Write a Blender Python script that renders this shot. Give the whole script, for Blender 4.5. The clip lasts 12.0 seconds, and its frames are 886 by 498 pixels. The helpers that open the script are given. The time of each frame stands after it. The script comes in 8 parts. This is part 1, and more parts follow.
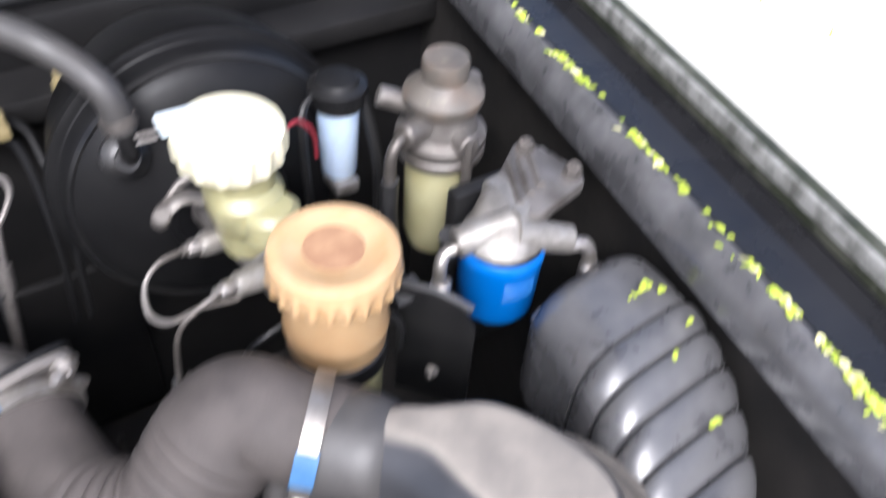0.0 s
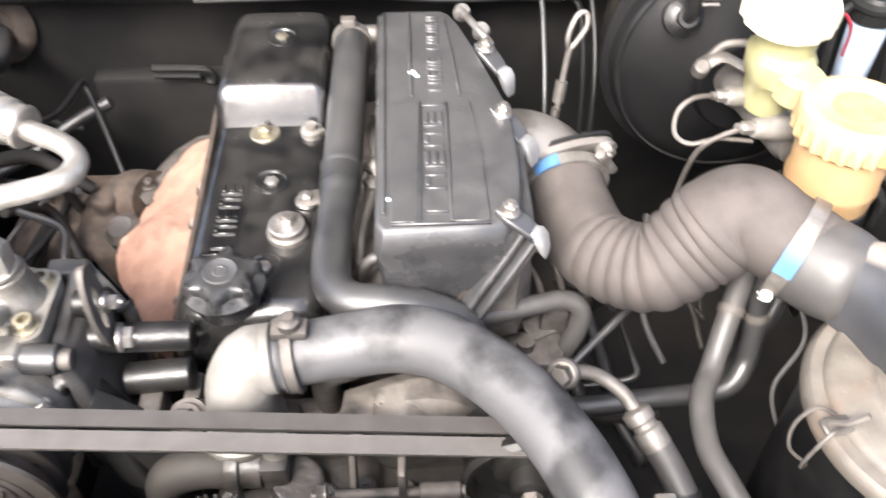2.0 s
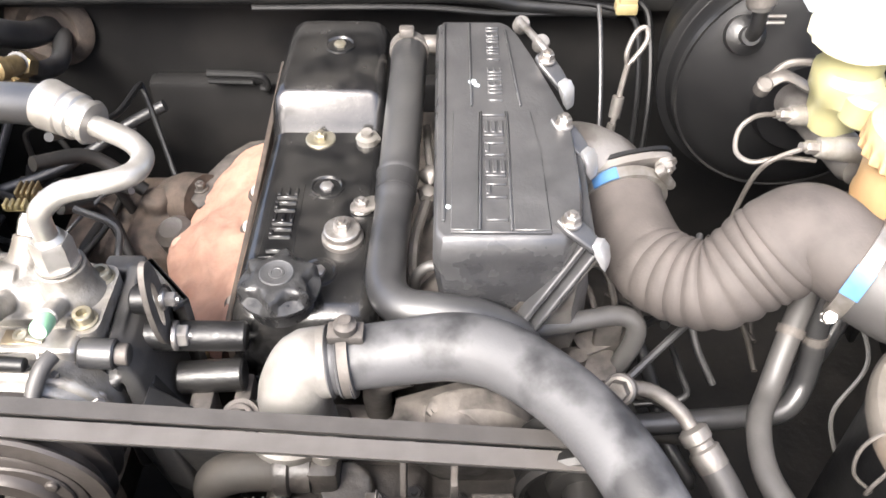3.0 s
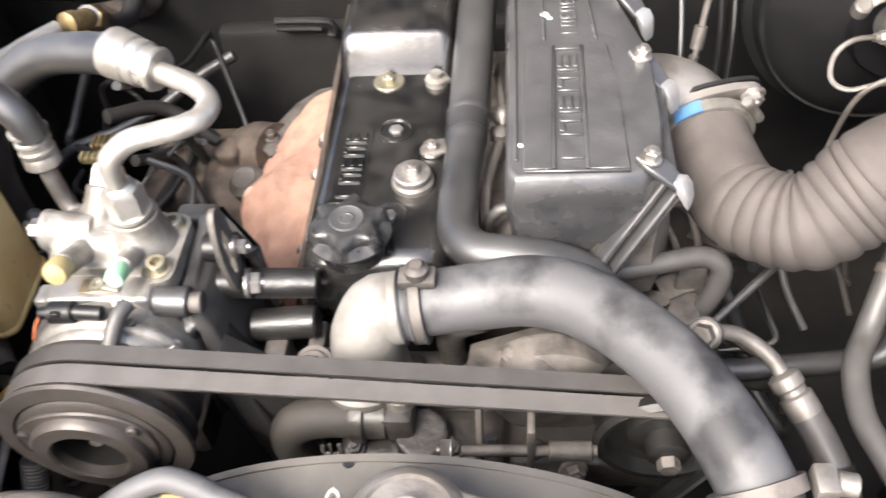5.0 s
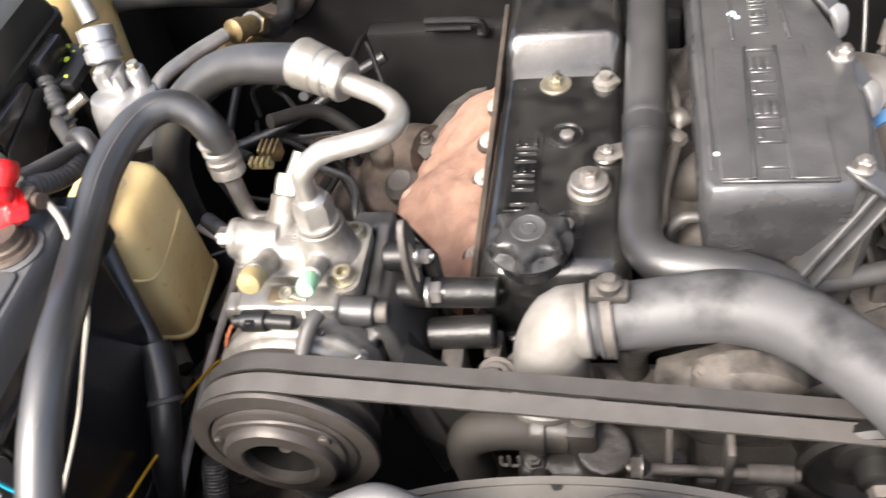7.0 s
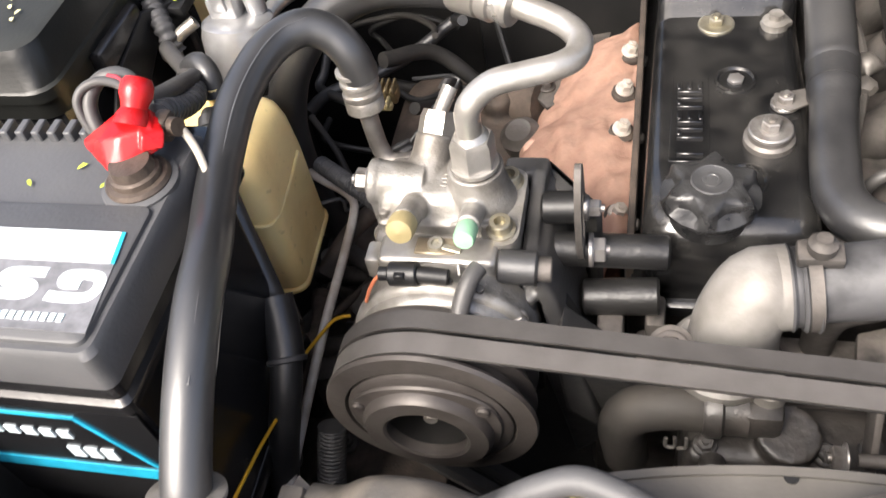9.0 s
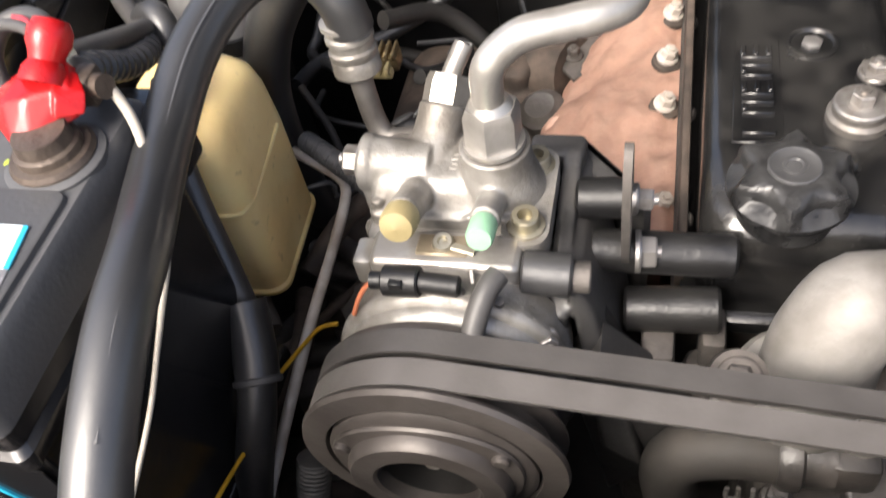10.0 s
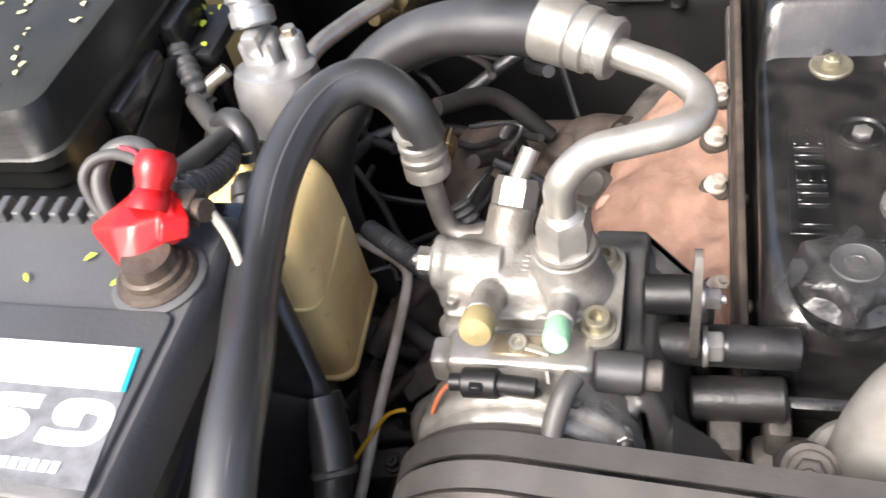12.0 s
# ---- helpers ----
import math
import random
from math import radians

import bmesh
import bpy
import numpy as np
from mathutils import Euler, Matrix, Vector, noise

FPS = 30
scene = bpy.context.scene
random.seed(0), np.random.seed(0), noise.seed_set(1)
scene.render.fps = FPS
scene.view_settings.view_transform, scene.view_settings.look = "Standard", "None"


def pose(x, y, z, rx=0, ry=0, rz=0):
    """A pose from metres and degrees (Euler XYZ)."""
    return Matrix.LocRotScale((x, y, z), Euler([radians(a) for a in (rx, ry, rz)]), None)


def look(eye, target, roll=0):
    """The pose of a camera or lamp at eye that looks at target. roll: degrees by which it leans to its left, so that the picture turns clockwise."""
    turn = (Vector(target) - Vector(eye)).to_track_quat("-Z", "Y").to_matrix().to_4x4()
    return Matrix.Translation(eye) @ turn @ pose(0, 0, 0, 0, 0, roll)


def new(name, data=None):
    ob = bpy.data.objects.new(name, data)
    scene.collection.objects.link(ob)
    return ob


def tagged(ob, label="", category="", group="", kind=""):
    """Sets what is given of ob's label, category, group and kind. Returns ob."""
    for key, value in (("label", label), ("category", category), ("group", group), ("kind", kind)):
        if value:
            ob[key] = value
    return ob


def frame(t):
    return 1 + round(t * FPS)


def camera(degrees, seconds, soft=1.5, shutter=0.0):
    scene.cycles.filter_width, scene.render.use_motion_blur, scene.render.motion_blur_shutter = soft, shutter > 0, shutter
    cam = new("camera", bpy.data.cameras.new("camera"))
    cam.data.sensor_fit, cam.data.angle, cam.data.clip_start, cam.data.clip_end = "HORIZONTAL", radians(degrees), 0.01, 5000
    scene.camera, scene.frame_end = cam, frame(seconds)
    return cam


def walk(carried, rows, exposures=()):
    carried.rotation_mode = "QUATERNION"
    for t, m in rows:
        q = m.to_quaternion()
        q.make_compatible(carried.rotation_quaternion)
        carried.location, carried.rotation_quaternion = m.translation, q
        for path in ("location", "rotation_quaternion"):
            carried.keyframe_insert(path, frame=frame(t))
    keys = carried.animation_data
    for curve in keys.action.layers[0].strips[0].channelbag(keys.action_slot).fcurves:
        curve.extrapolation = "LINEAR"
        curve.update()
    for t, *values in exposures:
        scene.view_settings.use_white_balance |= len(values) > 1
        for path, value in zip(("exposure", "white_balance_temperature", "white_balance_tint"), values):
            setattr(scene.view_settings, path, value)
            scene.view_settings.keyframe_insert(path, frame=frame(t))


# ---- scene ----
cam = camera(54.6, 12.0, 1.5, 0.5)
METRES, EYE, TILT, LEAN, TURN = 1.0, 1.6, -45.13, -3.62, -31.38
ROWS = [
    (0.0, 0.0, 0.0, 0.0, -0.0, 0.0, -0.0),
    (0.5, -0.0346, -0.0553, -0.0952, 2.96, -4.43, -2.7),
    (1.0, -0.0461, -0.0857, -0.1216, 8.89, -5.69, -8.31),
    (1.5, -0.0618, -0.1196, -0.1554, 16.36, -4.86, -14.71),
    (2.0, -0.069, -0.1757, -0.1658, 23.69, -3.87, -17.81),
    (2.5, -0.0715, -0.2047, -0.1803, 25.46, -2.26, -19.33),
    (3.0, -0.0902, -0.1804, -0.1828, 25.68, -3.21, -19.71),
    (5.0, -0.0945, -0.1586, -0.19, 30.97, -8.17, -18.15),
    (5.5, -0.0559, -0.1836, -0.1869, 37.65, -9.32, -18.81),
    (6.0, -0.0178, -0.1501, -0.1867, 41.43, -11.07, -19.38),
    (6.5, -0.0653, -0.1496, -0.1894, 40.48, -11.54, -18.96),
    (7.0, -0.1609, -0.1853, -0.1965, 37.65, -11.01, -17.45),
    (7.5, -0.2329, -0.1902, -0.2504, 36.71, -12.58, -18.53),
    (9.5, -0.3143, -0.1366, -0.2551, 39.6, -12.1, -19.29),
    (10.0, -0.3496, -0.0819, -0.276, 40.34, -15.05, -19.75),
    (10.5, -0.359, -0.068, -0.2799, 40.62, -17.78, -18.92),
    (11.0, -0.3652, -0.0593, -0.2728, 40.46, -17.39, -18.58),
    (11.5, -0.3653, -0.0915, -0.2485, 40.41, -14.36, -18.83),
    (12.0, -0.3719, -0.1163, -0.2494, 41.7, -12.8, -18.45),
]
EXTRA = [
    (4.8, look((-0.207, -0.154, 1.565), (-0.341, 1.172, 0.074), -5.2)),
    (7.7, look((-0.379, -0.148, 1.54), (-0.794, 1.063, 0.003), -12.2)),
    (9.3, look((-0.398, -0.1, 1.52), (-0.861, 1.143, 0.023), -13.2)),
]
BASE = pose(0, 0, EYE, TILT, LEAN, TURN)
PATH = [(t, BASE @ pose(METRES * x, METRES * y, METRES * z, 90 + pitch, roll, yaw)) for t, x, y, z, yaw, pitch, roll in ROWS]
walk(cam, sorted(PATH + EXTRA, key=lambda row: row[0]), [(0.0, 1.1, 5550, 12), (0.3, 0.87, 5600, 12), (0.6, 0.9, 5700, 12), (0.8, 1.36, 5900, 11), (1.0, 1.65, 6050, 11), (1.5, 2.12, 6150, 10), (2.5, 2.2, 6150, 9), (4.8, 2.03, 6250, 9), (5.5, 2.12, 6300, 9), (6.5, 2.12, 6350, 9), (7.5, 1.52, 6350, 9), (9.5, 1.55, 6350, 9), (10.0, 1.46, 6400, 9), (10.5, 1.58, 6350, 9), (12.0, 1.63, 6200, 9)])

# ---- light ----
SUN_EL, SUN_ROT = 48, 212
world = bpy.data.worlds.new("sky")
scene.world = world
world.use_nodes = True
wn = world.node_tree.nodes
sky = wn.new("ShaderNodeTexSky")
sky.sky_type, sky.sun_disc = "NISHITA", False
sky.sun_elevation, sky.sun_rotation = radians(SUN_EL), radians(SUN_ROT)
sky.air_density, sky.dust_density, sky.ozone_density = 0.75, 8.0, 0.6
world.node_tree.links.new(sky.outputs[0], wn["Background"].inputs[0])
wn["Background"].inputs[1].default_value = 0.15
sun = new("sun", bpy.data.lights.new("sun", "SUN"))
sun.data.energy, sun.data.angle, sun.data.color = 1.7, radians(30), (1.0, 0.96, 0.9)
sun_way = Vector((math.sin(radians(SUN_ROT)) * math.cos(radians(SUN_EL)), math.cos(radians(SUN_ROT)) * math.cos(radians(SUN_EL)), math.sin(radians(SUN_EL))))
sun.matrix_world = look(sun_way * 6, (0, 0, 0))


# ---- materials ----
def material(name, col, rough=0.5, metal=0.0, col2=None, scale=25, bump=0.15, fine=350, dust=0.0,
             dust_col=(0.30, 0.26, 0.23), gloss=0.5, glow_through=0.0, clear=0.0, coat=0.0, low=0.4, high=0.65, up_from=-0.1, up_to=0.9, even=0.3,
             specks=0.0, speck_col=(0.45, 0.42, 0.38), speck_scale=260, stain=0.0, stain_col=(0.02, 0.018, 0.016), stain_scale=8):
    m = bpy.data.materials.new(name)
    m.use_nodes = True
    n, ln = m.node_tree.nodes, m.node_tree.links
    b = n["Principled BSDF"]
    tc = n.new("ShaderNodeTexCoord")
    big = n.new("ShaderNodeTexNoise")
    big.inputs["Scale"].default_value, big.inputs["Detail"].default_value = scale, 7
    ln.new(tc.outputs["Object"], big.inputs["Vector"])
    ramp = n.new("ShaderNodeMapRange")
    ramp.inputs[1].default_value, ramp.inputs[2].default_value = low, high
    ln.new(big.outputs["Fac"], ramp.inputs[0])
    mix = n.new("ShaderNodeMix")
    mix.data_type = "RGBA"
    mix.inputs["A"].default_value = (*col, 1)
    mix.inputs["B"].default_value = (*(col2 or [c * 0.7 for c in col]), 1)
    ln.new(ramp.outputs[0], mix.inputs["Factor"])
    small = n.new("ShaderNodeTexNoise")
    small.inputs["Scale"].default_value, small.inputs["Detail"].default_value = fine, 4
    ln.new(tc.outputs["Object"], small.inputs["Vector"])
    out = mix.outputs["Result"]
    rr = n.new("ShaderNodeMapRange")
    rr.inputs[3].default_value, rr.inputs[4].default_value = max(rough - 0.1, 0.05), min(rough + 0.12, 1)
    ln.new(big.outputs["Fac"], rr.inputs[0])
    rough_out = rr.outputs[0]
    if dust:
        geo = n.new("ShaderNodeNewGeometry")
        sep = n.new("ShaderNodeSeparateXYZ")
        ln.new(geo.outputs["Normal"], sep.inputs[0])
        up = n.new("ShaderNodeMapRange")
        up.inputs[1].default_value, up.inputs[2].default_value = up_from, up_to
        ln.new(sep.outputs["Z"], up.inputs[0])
        speck = n.new("ShaderNodeMapRange")
        speck.inputs[1].default_value, speck.inputs[2].default_value = even, 0.75
        speck.inputs[4].default_value = dust
        d2 = n.new("ShaderNodeTexNoise")
        d2.inputs["Scale"].default_value, d2.inputs["Detail"].default_value = scale * 2.3, 9
        ln.new(tc.outputs["Object"], d2.inputs["Vector"])
        ln.new(d2.outputs["Fac"], speck.inputs[0])
        mul = n.new("ShaderNodeMath")
        mul.operation = "MULTIPLY"
        ln.new(up.outputs[0], mul.inputs[0])
        ln.new(speck.outputs[0], mul.inputs[1])
        dm = n.new("ShaderNodeMix")
        dm.data_type = "RGBA"
        dm.inputs["B"].default_value = (*dust_col, 1)
        ln.new(mul.outputs[0], dm.inputs["Factor"])
        ln.new(out, dm.inputs["A"])
        out = dm.outputs["Result"]
        ra = n.new("ShaderNodeMix")
        ln.new(mul.outputs[0], ra.inputs["Factor"])
        ln.new(rough_out, ra.inputs["A"])
        ra.inputs["B"].default_value = 0.9
        rough_out = ra.outputs["Result"]
    for amount, tint, size, start, stop in ((stain, stain_col, stain_scale, 0.46, 0.6), (specks, speck_col, speck_scale, 0.66, 0.74)):
        if amount:
            spot = n.new("ShaderNodeTexNoise")
            spot.inputs["Scale"].default_value, spot.inputs["Detail"].default_value = size, 6 if size < 100 else 1.5
            ln.new(tc.outputs["Object"], spot.inputs["Vector"])
            cut = n.new("ShaderNodeMapRange")
            cut.inputs[1].default_value, cut.inputs[2].default_value, cut.inputs[4].default_value = start, stop, amount
            ln.new(spot.outputs["Fac"], cut.inputs[0])
            sm = n.new("ShaderNodeMix")
            sm.data_type = "RGBA"
            sm.inputs["B"].default_value = (*tint, 1)
            ln.new(cut.outputs[0], sm.inputs["Factor"])
            ln.new(out, sm.inputs["A"])
            out = sm.outputs["Result"]
    ln.new(out, b.inputs["Base Color"])
    ln.new(rough_out, b.inputs["Roughness"])
    b.inputs["Metallic"].default_value = metal
    b.inputs["Specular IOR Level"].default_value = gloss
    b.inputs["Coat Weight"].default_value = coat
    b.inputs["Coat Roughness"].default_value = 0.15
    if glow_through:
        b.inputs["Subsurface Weight"].default_value = glow_through
        b.inputs["Subsurface Radius"].default_value = (0.02, 0.015, 0.008)
        b.inputs["Subsurface Scale"].default_value = 0.5
    if clear:
        b.inputs["Transmission Weight"].default_value = clear
    bp = n.new("ShaderNodeBump")
    bp.inputs["Strength"].default_value, bp.inputs["Distance"].default_value = bump, 0.001
    ln.new(small.outputs["Fac"], bp.inputs["Height"])
    broad = n.new("ShaderNodeBump")
    broad.inputs["Strength"].default_value, broad.inputs["Distance"].default_value = min(bump * 1.2, 0.6), 0.0025
    mid = n.new("ShaderNodeTexNoise")
    mid.inputs["Scale"].default_value, mid.inputs["Detail"].default_value = max(scale * 1.7, 30), 5
    ln.new(tc.outputs["Object"], mid.inputs["Vector"])
    ln.new(mid.outputs["Fac"], broad.inputs["Height"])
    ln.new(bp.outputs[0], broad.inputs["Normal"])
    ln.new(broad.outputs[0], b.inputs["Normal"])
    return m


M = dict(
    bellows=material("dusty_rubber", (0.05, 0.043, 0.039), 0.75, col2=(0.033, 0.028, 0.026), scale=14, dust=0.5, dust_col=(0.12, 0.103, 0.094), bump=0.4),
    hose=material("black_rubber", (0.016, 0.016, 0.0172), 0.31, col2=(0.024, 0.0238, 0.0246), scale=10, dust=0.28, dust_col=(0.12, 0.118, 0.116), gloss=0.75, low=0.42, high=0.58, stain=0.4, stain_col=(0.045, 0.044, 0.043), stain_scale=30),
    radhose=material("worn_grey_rubber", (0.068, 0.0677, 0.0705), 0.46, col2=(0.05, 0.0496, 0.052), scale=9, dust=0.3, dust_col=(0.14, 0.138, 0.137), low=0.42, high=0.6, gloss=0.42, even=0.1, stain=0.9, stain_col=(0.013, 0.013, 0.014), stain_scale=19, bump=0.2),
    heater=material("grey_rubber", (0.055, 0.053, 0.051), 0.42, col2=(0.04, 0.038, 0.037), scale=20, dust=0.25, dust_col=(0.13, 0.122, 0.115)),
    cover=material("grey_black_plastic", (0.026, 0.026, 0.0275), 0.24, col2=(0.036, 0.036, 0.038), scale=30, dust=0.3, dust_col=(0.12, 0.118, 0.115), bump=0.2, gloss=0.85, even=0.1, stain=0.3, stain_col=(0.05, 0.049, 0.048), stain_scale=30),
    valve=material("black_enamel", (0.006, 0.006, 0.0065), 0.17, col2=(0.012, 0.012, 0.012), scale=24, dust=0.14, dust_col=(0.08, 0.076, 0.07), bump=0.2, fine=420, coat=0.6, even=0.4, specks=0.06, speck_col=(0.25, 0.235, 0.21), speck_scale=380, stain=0.3, stain_col=(0.05, 0.047, 0.043), stain_scale=22),
    castblack=material("black_cast_iron", (0.009, 0.009, 0.0095), 0.3, col2=(0.018, 0.0175, 0.017), scale=24, bump=0.35, fine=300, dust=0.14, dust_col=(0.08, 0.076, 0.072)),
    black=material("black_paint", (0.007, 0.007, 0.0075), 0.4, col2=(0.012, 0.0118, 0.0115), scale=30, dust=0.05, dust_col=(0.08, 0.076, 0.07), gloss=0.4),
    body=material("black_body_paint", (0.0055, 0.0055, 0.006), 0.5, col2=(0.01, 0.0097, 0.0095), scale=6, dust=0.12, dust_col=(0.045, 0.042, 0.04), gloss=0.25, low=0.38, high=0.66, stain=0.5, stain_col=(0.02, 0.019, 0.018), stain_scale=7),
    grime=material("oily_grime", (0.03, 0.027, 0.0245), 0.42, col2=(0.06, 0.053, 0.047), scale=35, bump=0.5, fine=180, gloss=0.6, stain=0.4, stain_col=(0.012, 0.011, 0.01), stain_scale=22),
    castdark=material("dirty_cast_iron", (0.085, 0.077, 0.07), 0.6, 0.3, col2=(0.03, 0.028, 0.026), scale=30, bump=0.5, fine=220, dust=0.4),
    alu=material("cast_aluminium", (0.31, 0.296, 0.274), 0.44, 0.5, col2=(0.2, 0.186, 0.166), scale=40, bump=0.4, fine=500, low=0.42, high=0.68, stain=0.55, stain_col=(0.1, 0.085, 0.068), stain_scale=30, specks=0.15, speck_col=(0.06, 0.05, 0.04), speck_scale=340),
    alud=material("dull_aluminium", (0.22, 0.205, 0.19), 0.47, 0.6, col2=(0.13, 0.12, 0.108), scale=26, bump=0.4, fine=260, dust=0.25, dust_col=(0.18, 0.16, 0.143), stain=0.5, stain_col=(0.06, 0.05, 0.042), stain_scale=24),
    pipe=material("bare_aluminium_pipe", (0.48, 0.46, 0.43), 0.3, 0.7, col2=(0.36, 0.34, 0.305), scale=24, bump=0.2, stain=0.3, stain_col=(0.2, 0.175, 0.14), stain_scale=45),
    zinc=material("yellow_zinc", (0.44, 0.41, 0.33), 0.34, 0.8, col2=(0.33, 0.3, 0.22), scale=60),
    steel=material("dull_steel", (0.42, 0.4, 0.38), 0.4, 0.8, col2=(0.22, 0.2, 0.18), scale=60),
    shield=material("rusted_heat_shield", (0.66, 0.42, 0.315), 0.9, col2=(0.57, 0.34, 0.25), scale=40, bump=0.5, fine=150, dust=0.35, dust_col=(0.68, 0.48, 0.38), low=0.48, high=0.75, stain=0.22, stain_col=(0.26, 0.14, 0.1), stain_scale=34),
    rust=material("brown_rust", (0.1, 0.075, 0.058), 0.75, col2=(0.045, 0.035, 0.028), scale=40, bump=0.5, stain=0.5, stain_col=(0.02, 0.017, 0.015), stain_scale=9),
    tan=material("tan_plastic", (0.46, 0.31, 0.165), 0.42, col2=(0.41, 0.26, 0.125), scale=30, glow_through=0.15, bump=0.06, dust=0.35, dust_col=(0.52, 0.41, 0.27)),
    tanbody=material("tan_translucent_plastic", (0.34, 0.23, 0.12), 0.42, col2=(0.28, 0.175, 0.085), scale=18, glow_through=0.2, bump=0.05),
    label=material("brown_worn_label", (0.27, 0.15, 0.085), 0.6, col2=(0.36, 0.22, 0.125), scale=60),
    cream=material("cream_plastic", (0.66, 0.63, 0.47), 0.4, col2=(0.58, 0.55, 0.39), scale=20, glow_through=0.15, bump=0.05),
    pale=material("pale_yellow_plastic", (0.3, 0.285, 0.155), 0.36, col2=(0.25, 0.235, 0.12), scale=16, glow_through=0.25, bump=0.05),
    tank=material("yellowed_plastic", (0.93, 0.72, 0.34), 0.42, col2=(0.84, 0.6, 0.25), scale=12, glow_through=0.3, bump=0.12, dust=0.15, dust_col=(0.86, 0.7, 0.42), gloss=0.45, stain=0.22, stain_col=(0.45, 0.29, 0.1), stain_scale=16, specks=0.25, speck_col=(0.2, 0.13, 0.05), speck_scale=110),
    bluepaint=material("blue_enamel", (0.008, 0.115, 0.42), 0.3, col2=(0.006, 0.095, 0.36), scale=10, bump=0.05),
    bluetint=material("blue_white_plastic", (0.5, 0.6, 0.74), 0.4, col2=(0.42, 0.53, 0.68), scale=20, glow_through=0.2),
    bluetag=material("blue_tape", (0.045, 0.12, 0.26), 0.5, col2=(0.07, 0.16, 0.3), scale=50),
    redcap=material("red_plastic", (0.4, 0.007, 0.009), 0.26, col2=(0.3, 0.005, 0.006), scale=20, bump=0.08),
    bat=material("battery_case", (0.009, 0.009, 0.01), 0.22, col2=(0.013, 0.013, 0.014), scale=10, bump=0.1, dust=0.06, dust_col=(0.1, 0.095, 0.09), gloss=0.7),
    batlid=material("battery_lid", (0.066, 0.0665, 0.07), 0.4, col2=(0.052, 0.0525, 0.055), scale=9, bump=0.2, dust=0.2, dust_col=(0.14, 0.138, 0.135)),
    white=material("white_print", (0.62, 0.7, 0.735), 0.45, col2=(0.56, 0.64, 0.675), scale=30, bump=0.03),
    greyfilm=material("grey_foil", (0.2, 0.2, 0.21), 0.35, 0.2, col2=(0.12, 0.12, 0.125), scale=90, bump=0.05),
    cyan=material("cyan_print", (0.02, 0.33, 0.5), 0.4, scale=60, bump=0.03),
    lead=material("grey_terminal", (0.1, 0.078, 0.062), 0.45, 0.4, col2=(0.055, 0.04, 0.032), scale=60, bump=0.4),
    lid=material("dusty_painted_lid", (0.078, 0.07, 0.06), 0.4, col2=(0.11, 0.085, 0.066), scale=26, bump=0.3, dust=0.6, dust_col=(0.18, 0.162, 0.138), low=0.52, high=0.68, specks=0.3, speck_col=(0.32, 0.29, 0.2), speck_scale=70),
    elbow=material("satin_black_elbow", (0.03, 0.031, 0.034), 0.3, col2=(0.045, 0.045, 0.049), scale=12, bump=0.15, dust=1.0, dust_col=(0.3, 0.27, 0.23), up_from=0.85, up_to=0.92, even=-0.1),
    ribbox=material("ribbed_black_plastic", (0.062, 0.0615, 0.0645), 0.25, col2=(0.082, 0.0815, 0.084), scale=30, dust=0.25, dust_col=(0.22, 0.216, 0.212), bump=0.08, gloss=1.0, stain=0.25, stain_col=(0.12, 0.119, 0.119), stain_scale=26),
    belt=material("worn_belt", (0.056, 0.052, 0.049), 0.5, col2=(0.045, 0.0415, 0.039), scale=50, bump=0.1, fine=500, gloss=0.5, stain=0.35, stain_col=(0.033, 0.03, 0.028), stain_scale=26),
    pulley=material("brown_grey_pulley", (0.082, 0.073, 0.067), 0.38, 0.4, col2=(0.06, 0.052, 0.047), scale=30, bump=0.15, dust=0.2, dust_col=(0.16, 0.143, 0.132), stain=0.4, stain_col=(0.03, 0.026, 0.024), stain_scale=24),
    # the crank pulley's own black; also colours the shade in the compressor hub
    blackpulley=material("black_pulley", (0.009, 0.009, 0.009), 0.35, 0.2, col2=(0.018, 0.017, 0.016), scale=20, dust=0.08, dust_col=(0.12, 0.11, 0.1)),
    greencap=material("mint_green_plastic", (0.24, 0.44, 0.28), 0.5, col2=(0.22, 0.4, 0.25), scale=40),
    olivecap=material("olive_tan_plastic", (0.36, 0.29, 0.14), 0.5, scale=40),
    yellowcap=material("pale_olive_plastic", (0.3, 0.25, 0.13), 0.5, col2=(0.26, 0.21, 0.1), scale=40),
    radtop=material("dusty_radiator_tank", (0.042, 0.04, 0.037), 0.3, col2=(0.085, 0.077, 0.067), scale=28, dust=0.4, dust_col=(0.22, 0.2, 0.178), low=0.42, high=0.6, bump=0.4, fine=120, stain=0.4, stain_col=(0.15, 0.13, 0.11), stain_scale=30),
    shroud=material("dusty_grey_shroud", (0.07, 0.065, 0.058), 0.5, col2=(0.046, 0.042, 0.037), scale=16, dust=0.3, dust_col=(0.13, 0.119, 0.105)),
    panel=material("faded_front_panel", (0.33, 0.28, 0.255), 0.5, col2=(0.25, 0.2, 0.175), scale=14, dust=0.3, dust_col=(0.38, 0.335, 0.305)),
    brass=material("dull_brass", (0.33, 0.25, 0.13), 0.42, 0.7, col2=(0.2, 0.145, 0.07), scale=50, stain=0.4, stain_col=(0.09, 0.07, 0.045), stain_scale=60),
    wirey=material("yellow_wire", (0.62, 0.36, 0.02), 0.45),
    wirew=material("cream_wire", (0.44, 0.4, 0.335), 0.45),
    wirer=material("red_wire", (0.3, 0.03, 0.045), 0.5),
    loom=material("corrugated_loom", (0.05, 0.05, 0.052), 0.5, scale=40, dust=0.3, dust_col=(0.2, 0.19, 0.18)),
    leaf=material("yellow_green_leaf", (0.48, 0.55, 0.05), 0.6, col2=(0.32, 0.44, 0.04), scale=300),
